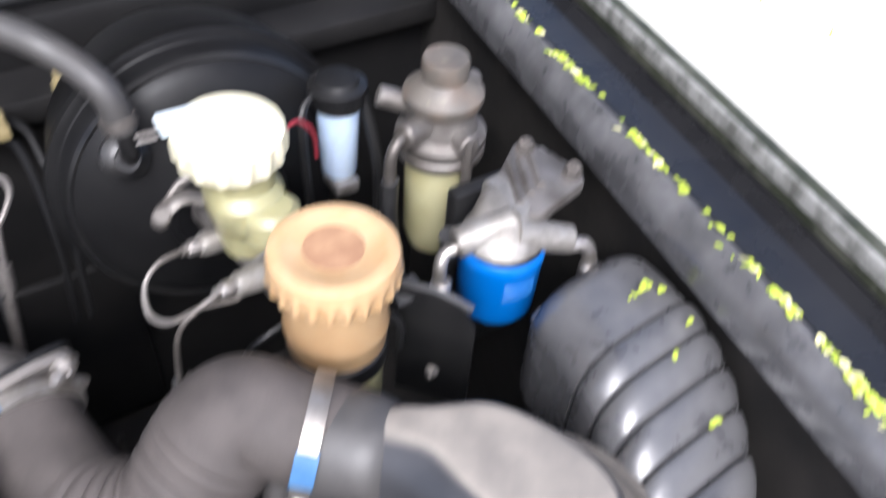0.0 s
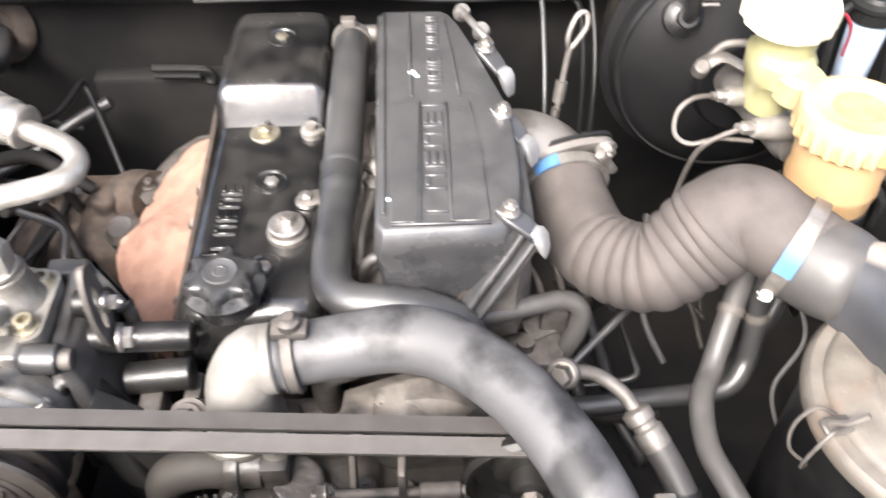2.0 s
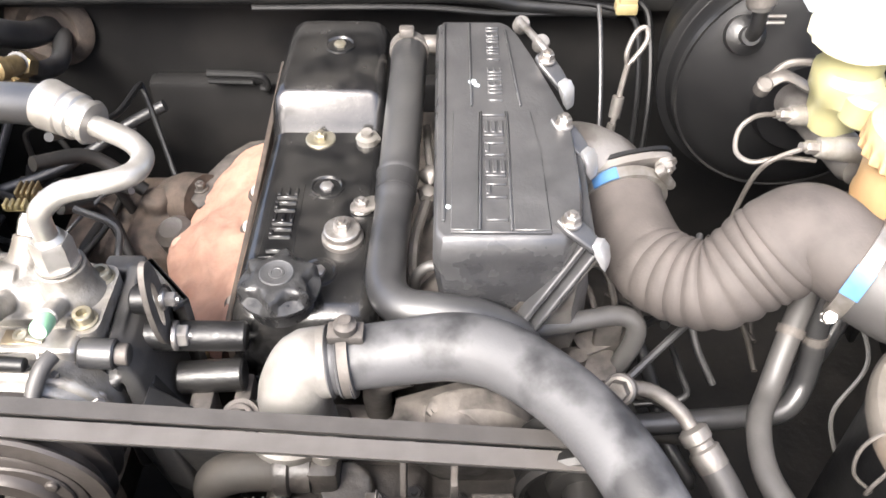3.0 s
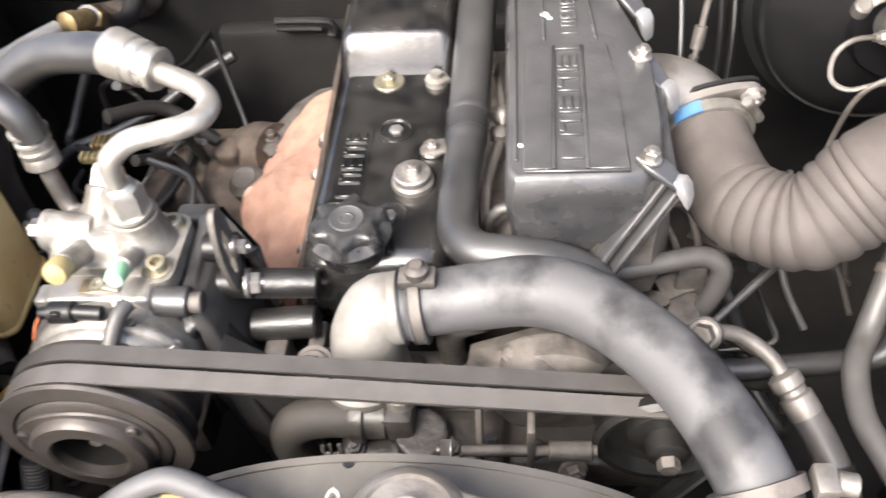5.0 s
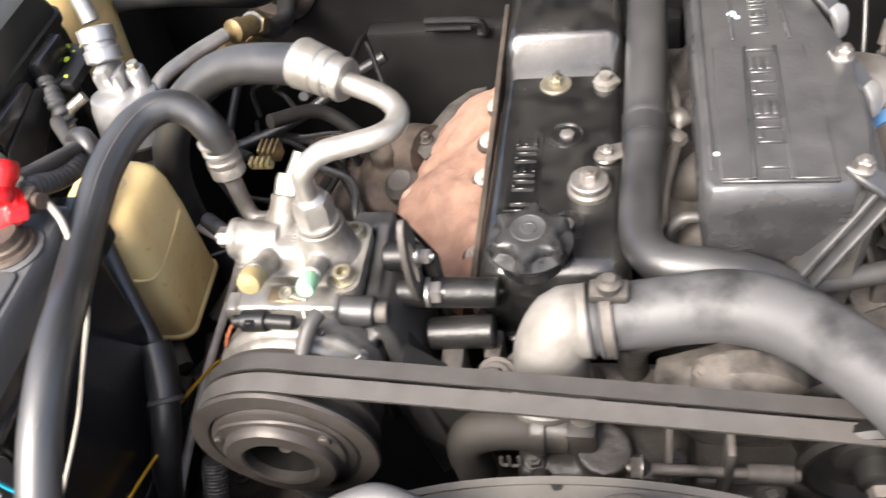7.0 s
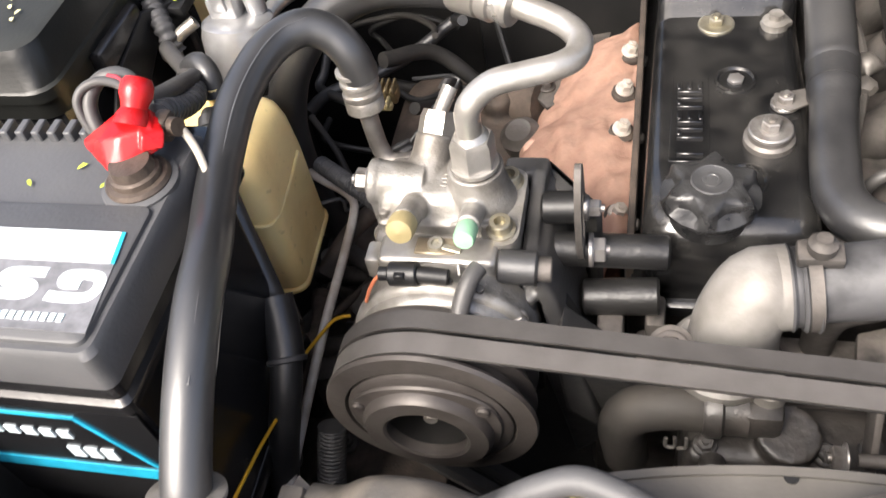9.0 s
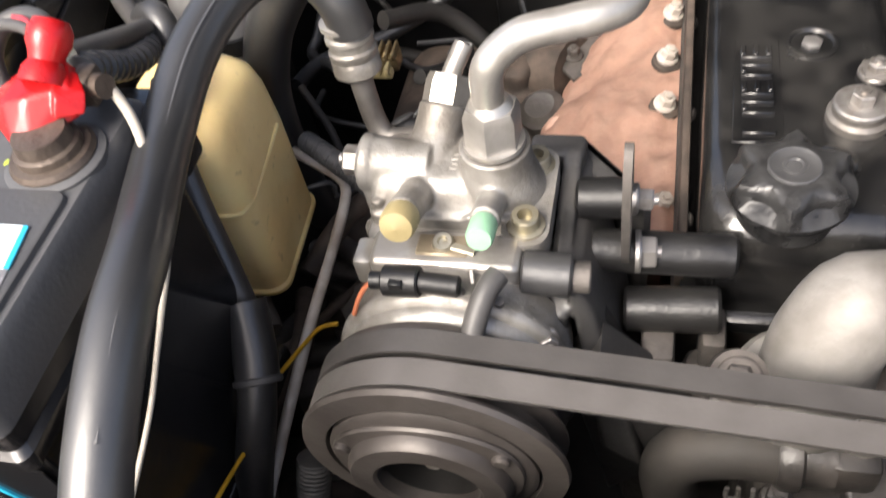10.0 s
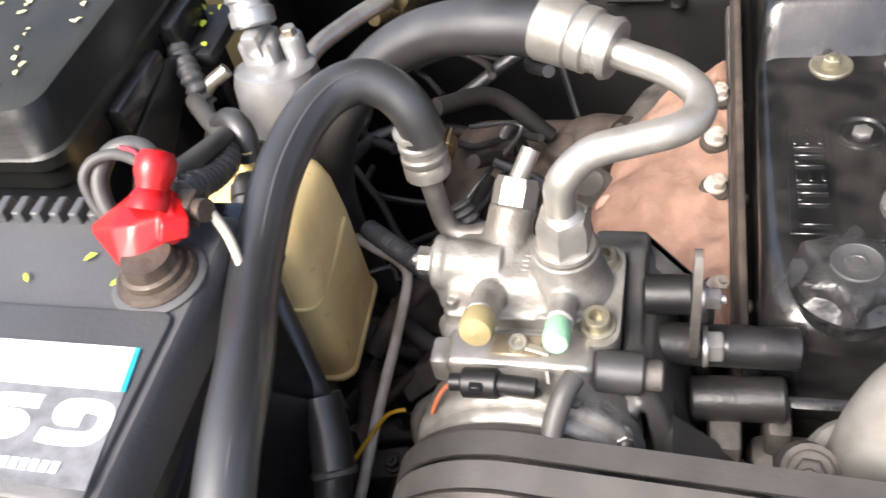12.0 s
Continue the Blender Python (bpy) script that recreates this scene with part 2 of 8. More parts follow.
    leafpale=material("pale_petal", (0.7, 0.66, 0.36), 0.6, col2=(0.6, 0.6, 0.3), scale=300),
    fender=material("green_grey_body_paint", (0.022, 0.026, 0.016), 0.6, col2=(0.055, 0.06, 0.038), scale=26, bump=0.2, gloss=0.25, low=0.4, high=0.7, stain=0.5, stain_col=(0.1, 0.1, 0.08), stain_scale=40),
    seal=material("rubber_weatherstrip", (0.015, 0.015, 0.016), 0.4),
    ledge=material("dusty_ledge_paint", (0.075, 0.075, 0.078), 0.25, col2=(0.1, 0.1, 0.104), scale=30, coat=0.5, dust=0.4, dust_col=(0.26, 0.255, 0.25), bump=0.08, stain=0.4, stain_col=(0.03, 0.03, 0.031), stain_scale=26),
    boxlid=material("dusty_box_lid", (0.009, 0.0095, 0.009), 0.32, col2=(0.014, 0.0145, 0.0135), scale=9, dust=0.3, dust_col=(0.07, 0.072, 0.06), even=0.0, up_from=0.7, gloss=0.35),
    ground=material("pale_dry_ground", (0.56, 0.54, 0.49), 0.95, col2=(0.46, 0.45, 0.38), scale=1.6, bump=0.6, fine=40),
    stone=material("pale_stone", (0.46, 0.43, 0.37), 0.9, col2=(0.34, 0.31, 0.27), scale=12, bump=0.5, fine=60),
    weed=material("yellow_weed", (0.4, 0.4, 0.08), 0.8, scale=30),
    clampband=material("clamp_steel", (0.3, 0.286, 0.266), 0.42, 0.7, col2=(0.2, 0.18, 0.157), scale=60, stain=0.3, stain_col=(0.13, 0.1, 0.075), stain_scale=50),
    glass=material("sediment_bowl", (0.38, 0.36, 0.21), 0.25, col2=(0.28, 0.26, 0.13), scale=14, glow_through=0.2),
    # mottled pale tone for the light caught by the fender lip
    paleedge=material("pale_edge_highlight", (0.25, 0.25, 0.235), 0.5, col2=(0.09, 0.09, 0.08), scale=50),
    bright=material("bright_aluminium", (0.46, 0.46, 0.465), 0.33, 0.65, col2=(0.36, 0.357, 0.355), scale=20, bump=0.15, stain=0.3, stain_col=(0.2, 0.195, 0.19), stain_scale=30),
    deep=material("dirty_black_sheet", (0.011, 0.0105, 0.0098), 0.62, col2=(0.024, 0.0215, 0.019), scale=16, bump=0.4, fine=90, specks=0.12, speck_col=(0.09, 0.082, 0.074), speck_scale=160),
    mud=material("dusty_brown_black_sheet", (0.03, 0.027, 0.0235), 0.7, col2=(0.055, 0.047, 0.039), scale=16, bump=0.5, fine=90, stain=0.5, stain_col=(0.012, 0.011, 0.01), stain_scale=20),
    dirtyhose=material("dirt_coated_rubber", (0.06, 0.054, 0.048), 0.65, col2=(0.1, 0.087, 0.074), scale=30, bump=0.4, dust=0.5, dust_col=(0.17, 0.15, 0.13)),
    greypipe=material("dull_galvanised_pipe", (0.62, 0.58, 0.53), 0.5, 0.1, col2=(0.46, 0.41, 0.35), scale=40, stain=0.3, stain_col=(0.2, 0.14, 0.1), stain_scale=30),
    gutter=material("glossy_black_gutter", (0.009, 0.009, 0.01), 0.25, col2=(0.014, 0.014, 0.015), scale=12, coat=0.3, dust=0.06, dust_col=(0.1, 0.097, 0.093)),
    blueprint=material("pale_blue_print", (0.04, 0.17, 0.44), 0.4),
    plate=material("dull_bronze_plate", (0.26, 0.215, 0.15), 0.45, 0.5, col2=(0.2, 0.16, 0.11), scale=60),
    wireo=material("orange_wire", (0.4, 0.13, 0.06), 0.5),
    wornhose=material("worn_black_rubber", (0.015, 0.015, 0.016), 0.34, col2=(0.022, 0.022, 0.0232), scale=9, dust=0.12, dust_col=(0.1, 0.099, 0.099), gloss=1.0, coat=0.1, stain=0.4, stain_col=(0.032, 0.032, 0.033), stain_scale=14, bump=0.08),
    booster=material("dull_black_steel", (0.0055, 0.0055, 0.006), 0.42, col2=(0.009, 0.009, 0.0092), scale=14, dust=0.04, dust_col=(0.06, 0.057, 0.053), gloss=0.2, bump=0.08),
    castpale=material("pale_cast_aluminium", (0.25, 0.238, 0.221), 0.52, 0.3, col2=(0.19, 0.178, 0.163), scale=22, bump=0.5, fine=200, dust=0.25, dust_col=(0.27, 0.25, 0.23), stain=0.45, stain_col=(0.11, 0.098, 0.084), stain_scale=24),
    beltpale=material("dusty_pale_belt", (0.092, 0.085, 0.08), 0.5, col2=(0.075, 0.069, 0.064), scale=40, bump=0.1, fine=500, gloss=0.55, stain=0.35, stain_col=(0.058, 0.053, 0.049), stain_scale=26),
    bracket=material("dusty_black_bracket", (0.026, 0.0255, 0.025), 0.36, col2=(0.045, 0.043, 0.0415), scale=22, bump=0.35, fine=220, dust=0.35, dust_col=(0.12, 0.113, 0.106), gloss=0.7),
    capblack=material("worn_black_cap", (0.009, 0.009, 0.0095), 0.26, col2=(0.018, 0.018, 0.0185), scale=60, dust=0.22, dust_col=(0.12, 0.117, 0.113), bump=0.3, stain=0.35, stain_col=(0.05, 0.05, 0.05), stain_scale=55),
)


# ---- builders ----
V = Vector
ORIGIN = {}


def thing(name, base, label, category, group="", kind=""):
    ob = new(name)
    ob.location, ob.empty_display_size = base, 0.02
    ORIGIN[ob] = V(base)
    return tagged(ob, label, category, group, kind)


def finish(name, bm, mat, sharp):
    bmesh.ops.recalc_face_normals(bm, faces=bm.faces)
    me = bpy.data.meshes.new(name)
    bm.to_mesh(me)
    bm.free()
    me.materials.append(M[mat])
    me.polygons.foreach_set("use_smooth", [True] * len(me.polygons))
    me.set_sharp_from_angle(angle=radians(sharp))
    return me


def part(name, bm, mat, parent, label="", sharp=38):
    bm.transform(Matrix.Translation(-ORIGIN[parent]))
    ob = new(name, finish(name, bm, mat, sharp))
    ob.parent = parent
    ORIGIN[ob] = ORIGIN[parent]
    return tagged(ob, label)


def solo(name, bm, mat, label, category, group="", kind="", sharp=38):
    lo = [min(v.co[i] for v in bm.verts) for i in range(3)]
    hi = [max(v.co[i] for v in bm.verts) for i in range(3)]
    base = V(((lo[0] + hi[0]) / 2, (lo[1] + hi[1]) / 2, lo[2]))
    bm.transform(Matrix.Translation(-base))
    ob = new(name, finish(name, bm, mat, sharp))
    ob.location = base
    ORIGIN[ob] = base
    return tagged(ob, label, category, group, kind)


def joined(*bms):
    out = bmesh.new()
    for b in bms:
        me = bpy.data.meshes.new("tmp")
        b.to_mesh(me)
        b.free()
        out.from_mesh(me)
        bpy.data.meshes.remove(me)
    return out


def cast(ob, voxel=0.0014, rounds=5):
    """Melts the overlapping solids of a part into one casting with rounded inner corners."""
    melt = ob.modifiers.new("melt", "REMESH")
    melt.mode, melt.voxel_size, melt.use_smooth_shade = "VOXEL", voxel, True
    ease = ob.modifiers.new("ease", "SMOOTH")
    ease.factor, ease.iterations = 0.5, rounds
    return ob


def along(p, q, spin=0):
    """A pose at p whose z axis points to q."""
    d = V(q) - V(p)
    return Matrix.Translation(p) @ d.to_track_quat("Z", "Y").to_matrix().to_4x4() @ Matrix.Rotation(radians(spin), 4, "Z")


def box(a, b, r=0.0, seg=2, m=None):
    bm = bmesh.new()
    bmesh.ops.create_cube(bm, size=1)
    for v in bm.verts:
        v.co = [p + (q - p) * (c + 0.5) for p, q, c in zip(a, b, v.co)]
    if r:
        bmesh.ops.bevel(bm, geom=list(bm.edges), offset=r, segments=seg, affect="EDGES", profile=0.5)
    if m:
        bm.transform(m)
    return bm


def lathe(profile, m=None, seg=32, lobes=0, depth=0.0, wave=None, wide=2.0, hollow=False):
    """Turns (radius, height) pairs round z; lobes cut scallops of that depth into the radius where wave allows; hollow makes a ring."""
    bm = bmesh.new()
    rings = []
    for k, (r, h) in enumerate(profile):
        ring = []
        for i in range(seg):
            a = 2 * math.pi * i / seg
            rr = r
            if lobes and (wave is None or k in wave):
                rr = r - depth * (0.5 - 0.5 * math.cos(lobes * a)) ** wide
            ring.append(bm.verts.new((rr * math.cos(a), rr * math.sin(a), h)))
        rings.append(ring)
    for a, b in zip(rings, rings[1:] + rings[:1] if hollow else rings[1:]):
        for i in range(seg):
            bm.faces.new((a[i], a[(i + 1) % seg], b[(i + 1) % seg], b[i]))
    if not hollow:
        for ring in (rings[0], rings[-1]):
            bm.faces.new(ring)
    if m:
        bm.transform(m)
    return bm


def rod(p, q, r, seg=16, r2=None, bevel=0.0):
    n = (V(q) - V(p)).length
    r2 = r if r2 is None else r2
    prof = [(r - bevel, 0), (r, bevel), (r2, n - bevel), (r2 - bevel, n)] if bevel else [(r, 0), (r2, n)]
    return lathe(prof, along(p, q), seg)


def spline(pts, n):
    """n points evenly spaced on a smooth curve through pts."""
    pts = [V(p) for p in pts]
    ext = [pts[0] * 2 - pts[1]] + pts + [pts[-1] * 2 - pts[-2]]
    dense = []
    for i in range(len(pts) - 1):
        a, b, c, d = ext[i : i + 4]
        for k in range(24):
            t = k / 24
            dense.append(0.5 * (2 * b + (c - a) * t + (2 * a - 5 * b + 4 * c - d) * t * t + (3 * b - a - 3 * c + d) * t**3))
    dense.append(pts[-1])
    cum = [0.0]
    for p, q in zip(dense, dense[1:]):
        cum.append(cum[-1] + (q - p).length)
    out, j = [], 0
    for k in range(n):
        s = cum[-1] * k / (n - 1)
        while j < len(cum) - 2 and cum[j + 1] < s:
            j += 1
        f = (s - cum[j]) / max(cum[j + 1] - cum[j], 1e-9)
        out.append(dense[j].lerp(dense[j + 1], min(max(f, 0), 1)))
    return out, cum[-1]


def tube(pts, r, n=40, seg=14, flat=1.0, up=None):
    """A round bar along a smooth curve; r is a radius or a function of the way from 0 to 1."""
    line, length = spline(pts, n)
    bm = bmesh.new()
    tan = [(line[min(i + 1, n - 1)] - line[max(i - 1, 0)]).normalized() for i in range(n)]
    side = tan[0].cross(V(up) if up else (V((0, 0, 1)) if abs(tan[0].z) < 0.9 else V((1, 0, 0)))).normalized()
    rings = []
    for i in range(n):
        side = (side - tan[i] * side.dot(tan[i])).normalized()
        over = side.cross(tan[i])
        rad = r(i / (n - 1)) if callable(r) else r
        rings.append([bm.verts.new(line[i] + rad * (math.cos(a) * side + flat * math.sin(a) * over)) for a in (2 * math.pi * k / seg for k in range(seg))])
    for a, b in zip(rings, rings[1:]):
        for k in range(seg):
            bm.faces.new((a[k], a[(k + 1) % seg], b[(k + 1) % seg], b[k]))
    bm.faces.new(rings[0])
    bm.faces.new(rings[-1])
    return bm


def rect(c, u, v, w, h, r, k=4):
    """A rounded rectangle round c in the plane of u and v."""
    c, u, v, out = V(c), V(u), V(v), []
    for sx, sy, a0 in ((1, 1, 0), (-1, 1, 90), (-1, -1, 180), (1, -1, 270)):
        for i in range(k + 1):
            a = radians(a0 + 90 * i / k)
            out.append(c + u * (sx * (w / 2 - r) + r * math.cos(a)) + v * (sy * (h / 2 - r) + r * math.sin(a)))
    return out


def loft(sections):
    bm = bmesh.new()
    rings = [[bm.verts.new(p) for p in s] for s in sections]
    n = len(rings[0])
    for a, b in zip(rings, rings[1:]):
        for i in range(n):
            bm.faces.new((a[i], a[(i + 1) % n], b[(i + 1) % n], b[i]))
    bm.faces.new(rings[0])
    bm.faces.new(rings[-1])
    return bm


def prism(poly, h, m=None, r=0.0, seg=2):
    """A flat outline in x and y raised by h, with its edges rounded by r."""
    bm = bmesh.new()
    low = [bm.verts.new((x, y, 0)) for x, y in poly]
    high = [bm.verts.new((x, y, h)) for x, y in poly]
    n = len(poly)
    bm.faces.new(low)
    bm.faces.new(high)
    for i in range(n):
        bm.faces.new((low[i], low[(i + 1) % n], high[(i + 1) % n], high[i]))
    if r:
        bmesh.ops.bevel(bm, geom=list(bm.edges), offset=r, segments=seg, affect="EDGES", profile=0.5)
    if m:
        bm.transform(m)
    return bm


def hexagon(p, q, r, bevel=0.12):
    n = (V(q) - V(p)).length
    return lathe([(r, 0), (r, n * (1 - bevel)), (r * 0.88, n)], along(p, q, 11), 6)


def bolt(parent, at, way, r=0.006, h=0.006, washer=0.0, mat="zinc", name="bolt", socket=False):
    """A bolt head on a surface, with its washer and, if wanted, a socket."""
    at, way = V(at), V(way).normalized()
    bms = []
    if washer:
        bms.append(lathe([(washer, 0), (washer, 0.0022), (washer * 0.92, 0.003)], along(at, at + way), 24))
    if socket:
        bms.append(lathe([(r, 0), (r, h * 0.9), (r * 0.92, h), (r * 0.55, h), (r * 0.5, h * 0.4)], along(at, at + way), 20))
    else:
        bms.append(lathe([(r * 1.25, 0.002), (r * 1.2, 0.0032), (r * 1.0, 0.0034)], along(at, at + way), 18))
        bms.append(hexagon(at + way * 0.003, at + way * (0.003 + h), r))
        bms.append(lathe([(r * 0.45, 0), (r * 0.42, 0.003)], along(at + way * (0.003 + h * 0.95), at + way * 2), 12))
    return part(name, joined(*bms), mat, parent, "", 30)


def band(c, way, r, w=0.012, mat="clampband", parent=None, tag=None, name="clamp", screw=None):
    """A worm-drive hose clamp round a hose at c whose run is way; screw is the side on which its screw sits."""
    c, way = V(c), V(way).normalized()
    bm = lathe([(r, -w / 2), (r + 0.0025, -w / 2), (r + 0.0025, w / 2), (r, w / 2)], along(c, c + way), 40)
    ob = part(name, bm, mat, parent)
    if screw:
        s = V(screw)
        s = (s - way * s.dot(way)).normalized()
        t = way.cross(s)
        p = c + s * (r + 0.005)
        part("screw", joined(rod(p - t * 0.012, p + t * 0.012, 0.005, 10), hexagon(p + t * 0.012, p + t * 0.019, 0.0055)), "steel", ob)
    if tag:
        s = V(tag)
        s = (s - way * s.dot(way)).normalized()
        t = way.cross(s)
        bm = bmesh.new()
        rows = []
        for i in range(7):
            a = radians(-17 + 34 * i / 6)
            d = s * math.cos(a) + t * math.sin(a)
            rows.append([bm.verts.new(c + d * (r + e) + way * f) for e, f in ((0.002, -w * 0.58), (0.0036, -w * 0.58), (0.0036, w * 0.58), (0.002, w * 0.58))])
        for p, q in zip(rows, rows[1:]):
            for i in range(4):
                bm.faces.new((p[i], p[(i + 1) % 4], q[(i + 1) % 4], q[i]))
        bm.faces.new(rows[0]), bm.faces.new(rows[-1])
        part("tag", bm, "bluetag", ob, "blue tape tag")
    return ob


# ---- setting: ground and engine bay ----
def ground_sheet():
    bm = bmesh.new()
    n = 90
    grid = [[None] * (n + 1) for _ in range(n + 1)]
    for i in range(n + 1):
        for j in range(n + 1):
            u, v = (i / n * 2 - 1), (j / n * 2 - 1)
            x, y = 400 * u * abs(u) ** 2.5 + 4 * u, 400 * v * abs(v) ** 2.5 + 4 * v
            z = 0.04 * noise.noise((x * 0.9, y * 0.9, 0)) if max(abs(x), abs(y)) < 30 else 0
            grid[i][j] = bm.verts.new((x, y, z))
    for i in range(n):
        for j in range(n):
            bm.faces.new((grid[i][j], grid[i + 1][j], grid[i + 1][j + 1], grid[i][j + 1]))
    ob = new("ground", finish("ground", bm, "ground", 60))
    return tagged(ob, "pale sunlit dry ground beside the vehicle", "ground", kind="structure")


ground_sheet()


def lump(c, r, squash=0.6, seed=0, amount=0.35):
    bm = bmesh.new()
    bmesh.ops.create_icosphere(bm, subdivisions=2, radius=1)
    for v in bm.verts:
        k = 1 + amount * noise.noise(v.co * 1.7 + V((seed * 3.1, seed, 0)))
        v.co = V((v.co.x * r * k, v.co.y * r * k, v.co.z * r * squash * k)) + V(c)
    return bm


for k in range(14):
    x, y = random.uniform(2.4, 3.8), random.uniform(2.3, 3.6)
    r = random.uniform(0.03, 0.1)
    solo("stone", lump((x, y, r * 0.3), r, 0.6, k), "stone", "pale rough stone lying on the dry ground", "stone", "stones on the ground")
bm = bmesh.new()
for k in range(160):
    x, y = random.gauss(2.9, 0.35), random.gauss(2.6, 0.4)
    a, s = random.uniform(0, 6.3), random.uniform(0.02, 0.06)
    d, u = V((math.cos(a), math.sin(a), 0)), V((random.uniform(-0.4, 0.4), random.uniform(-0.4, 0.4), 1))
    p = V((x, y, 0.0))
    bm.faces.new([bm.verts.new(q) for q in (p - d * s * 0.12, p + d * s * 0.12, p + u * s + d * s * 0.05)])
tagged(new("weeds", finish("weeds", bm, "weed", 60)), "sparse yellow weeds on the dry ground", "weeds", kind="stuff")


def rail_x(y):
    """The inner edge of the fender ledge at a depth y."""
    return 0.405 + 0.142 * y


def swept(profile, y0, y1, steps=10, side=1, shift=0.0, cap=True):
    """A cross-section of (across, height) run along the fender ledge."""
    secs = []
    for k in range(steps + 1):
        y = y0 + (y1 - y0) * k / steps
        x0 = rail_x(y) if side > 0 else -0.40 - rail_x(y)
        secs.append([V((x0 + side * dx, y, z - 0.02 * (0.35 - y) ** 2)) for dx, z in profile])
    return loft(secs)


bay = thing("engine_bay", (-0.2, 0.4, 0.5), "black painted engine bay of an old pickup truck", "vehicle body", kind="structure")
part("firewall", joined(box((-1.1, 0.84, 0.45), (0.75, 0.86, 1.05)), box((-0.62, 0.81, 0.5), (-0.2, 0.842, 0.93), 0.01),
                        box((-0.2, 0.825, 0.5), (0.1, 0.842, 0.8), 0.01)), "body", bay)
part("cowl", joined(box((-1.1, 0.80, 1.045), (0.8, 1.3, 1.075), 0.006), box((-1.1, 0.86, 1.06), (0.8, 1.3, 1.13), 0.01)), "body", bay)
part("cowl_seal", tube([(-1.0, 0.885, 1.138), (-0.2, 0.885, 1.142), (0.6, 0.885, 1.138)], 0.011, 30, 10), "seal", bay)
part("bay_floor", box((-1.1, -0.2, 0.46), (0.75, 0.86, 0.48)), "deep", bay)
part("inner_wall", swept([(0.0, 0.48), (0.012, 0.48), (0.012, 1.145), (0.0, 1.145)], -0.16, 0.84), "deep", bay)
part("inner_wall", swept([(0.0, 0.48), (0.012, 0.48), (0.012, 1.1), (0.0, 1.1)], -0.16, 0.84, side=-1), "deep", bay)
part("ledge", swept([(-0.019, 1.12), (-0.020, 1.140), (-0.0185, 1.149), (-0.015, 1.155), (-0.008, 1.1645), (-0.004, 1.1665), (0.003, 1.164), (0.008, 1.158), (0.008, 1.12)], -0.16, 1.2, 14), "ledge", bay, "dusty dark ledge with fallen leaves")
part("gutter", swept([(0.0082, 1.12), (0.0082, 1.1575), (0.016, 1.1545), (0.050, 1.157), (0.0565, 1.1635), (0.0605, 1.168), (0.0645, 1.1645), (0.067, 1.155), (0.067, 1.12)], -0.16, 1.2, 14), "gutter", bay, "glossy black rain gutter")
part("weatherstrip", swept([(0.0672, 1.14), (0.0672, 1.160), (0.0685, 1.164), (0.0705, 1.164), (0.0718, 1.160), (0.0718, 1.14)], -0.16, 1.2, 14), "seal", bay)
part("fender", swept([(0.073, 1.1), (0.073, 1.176), (0.075, 1.183), (0.08, 1.186), (0.095, 1.183), (0.108, 1.170), (0.135, 1.13), (0.152, 1.05), (0.16, 0.8), (0.15, 0.5), (0.13, 0.5)], -0.3, 1.3, 16), "fender", bay, "dull green-grey outer fender")
# thin pale strip: the lip's highlight is put into its colour
part("fender_edge", swept([(0.0720, 1.172), (0.0720, 1.1835), (0.0733, 1.1862), (0.0765, 1.1872), (0.0765, 1.186), (0.0742, 1.1845)], -0.2, 1.25, 16), "paleedge", bay, "fender edge coloured pale as a highlight")
part("ledge", swept([(-0.004, 1.09), (0.0, 1.105), (0.05, 1.11), (0.09, 1.1), (0.09, 1.09)], -0.16, 1.2, 14, side=-1), "body", bay)
part("fender", swept([(0.09, 1.0), (0.092, 1.12), (0.1, 1.13), (0.15, 1.12), (0.2, 1.0), (0.2, 0.5), (0.18, 0.5)], -0.3, 1.3, 12, side=-1), "fender", bay)
part("front_panel", joined(box((-0.95, -0.075, 1.03), (0.42, 0.004, 1.075), 0.005), box((-0.95, -0.07, 0.5), (0.42, -0.05, 1.04))), "panel", bay, "faded pinkish front panel")
part("front_rail", loft([rect(p, (0, 1, 0), (0, 0, 1), 0.014, 0.03, 0.004) for p in (V((-0.70, -0.012, 1.100)), V((-0.52, -0.008, 1.114)), V((-0.40, -0.006, 1.124)), V((-0.27, -0.004, 1.132)))]), "panel", bay, "faded pinkish folded rail")

# the raised hood, hinged at the cowl
HOOD = Matrix.Translation((-0.15, 1.12, 1.16)) @ Matrix.Rotation(radians(-56), 4, "X")
hood = part("hood", joined(box((-0.68, -1.15, 0.0), (0.68, 0.0, 0.02), 0.008, 2, HOOD), *[box((x - 0.035, -1.1, -0.03), (x + 0.035, -0.05, 0.004), 0.008, 1, HOOD) for x in (-0.6, -0.22, 0.22, 0.6)],
                           *[box((-0.6, y - 0.035, -0.03), (0.6, y + 0.035, 0.004), 0.008, 1, HOOD) for y in (-1.08, -0.08)]), "body", bay, "raised black hood")


# leaf litter on the ledge and the ribbed box
def flake(bm, p, s, n, rng):
    """One curled flake of leaf at p on a surface with normal n."""
    n = V(n).normalized()
    d = n.cross(V((rng.uniform(-1, 1), rng.uniform(-1, 1), 0.1))).normalized()
    e = n.cross(d)
    l, w = s, s * rng.uniform(0.3, 0.7)
    pts = [(-l, 0, 0.0), (-0.4 * l, -w, 0.3), (0.5 * l, -0.8 * w, 0.4), (l, 0, 0.1), (0.4 * l, 0.9 * w, 0.4), (-0.5 * l, w, 0.3)]
    vs = [bm.verts.new(V(p) + d * a + e * b + n * (0.001 + c * s * rng.uniform(0.3, 1))) for a, b, c in pts]
    bm.faces.new(vs)


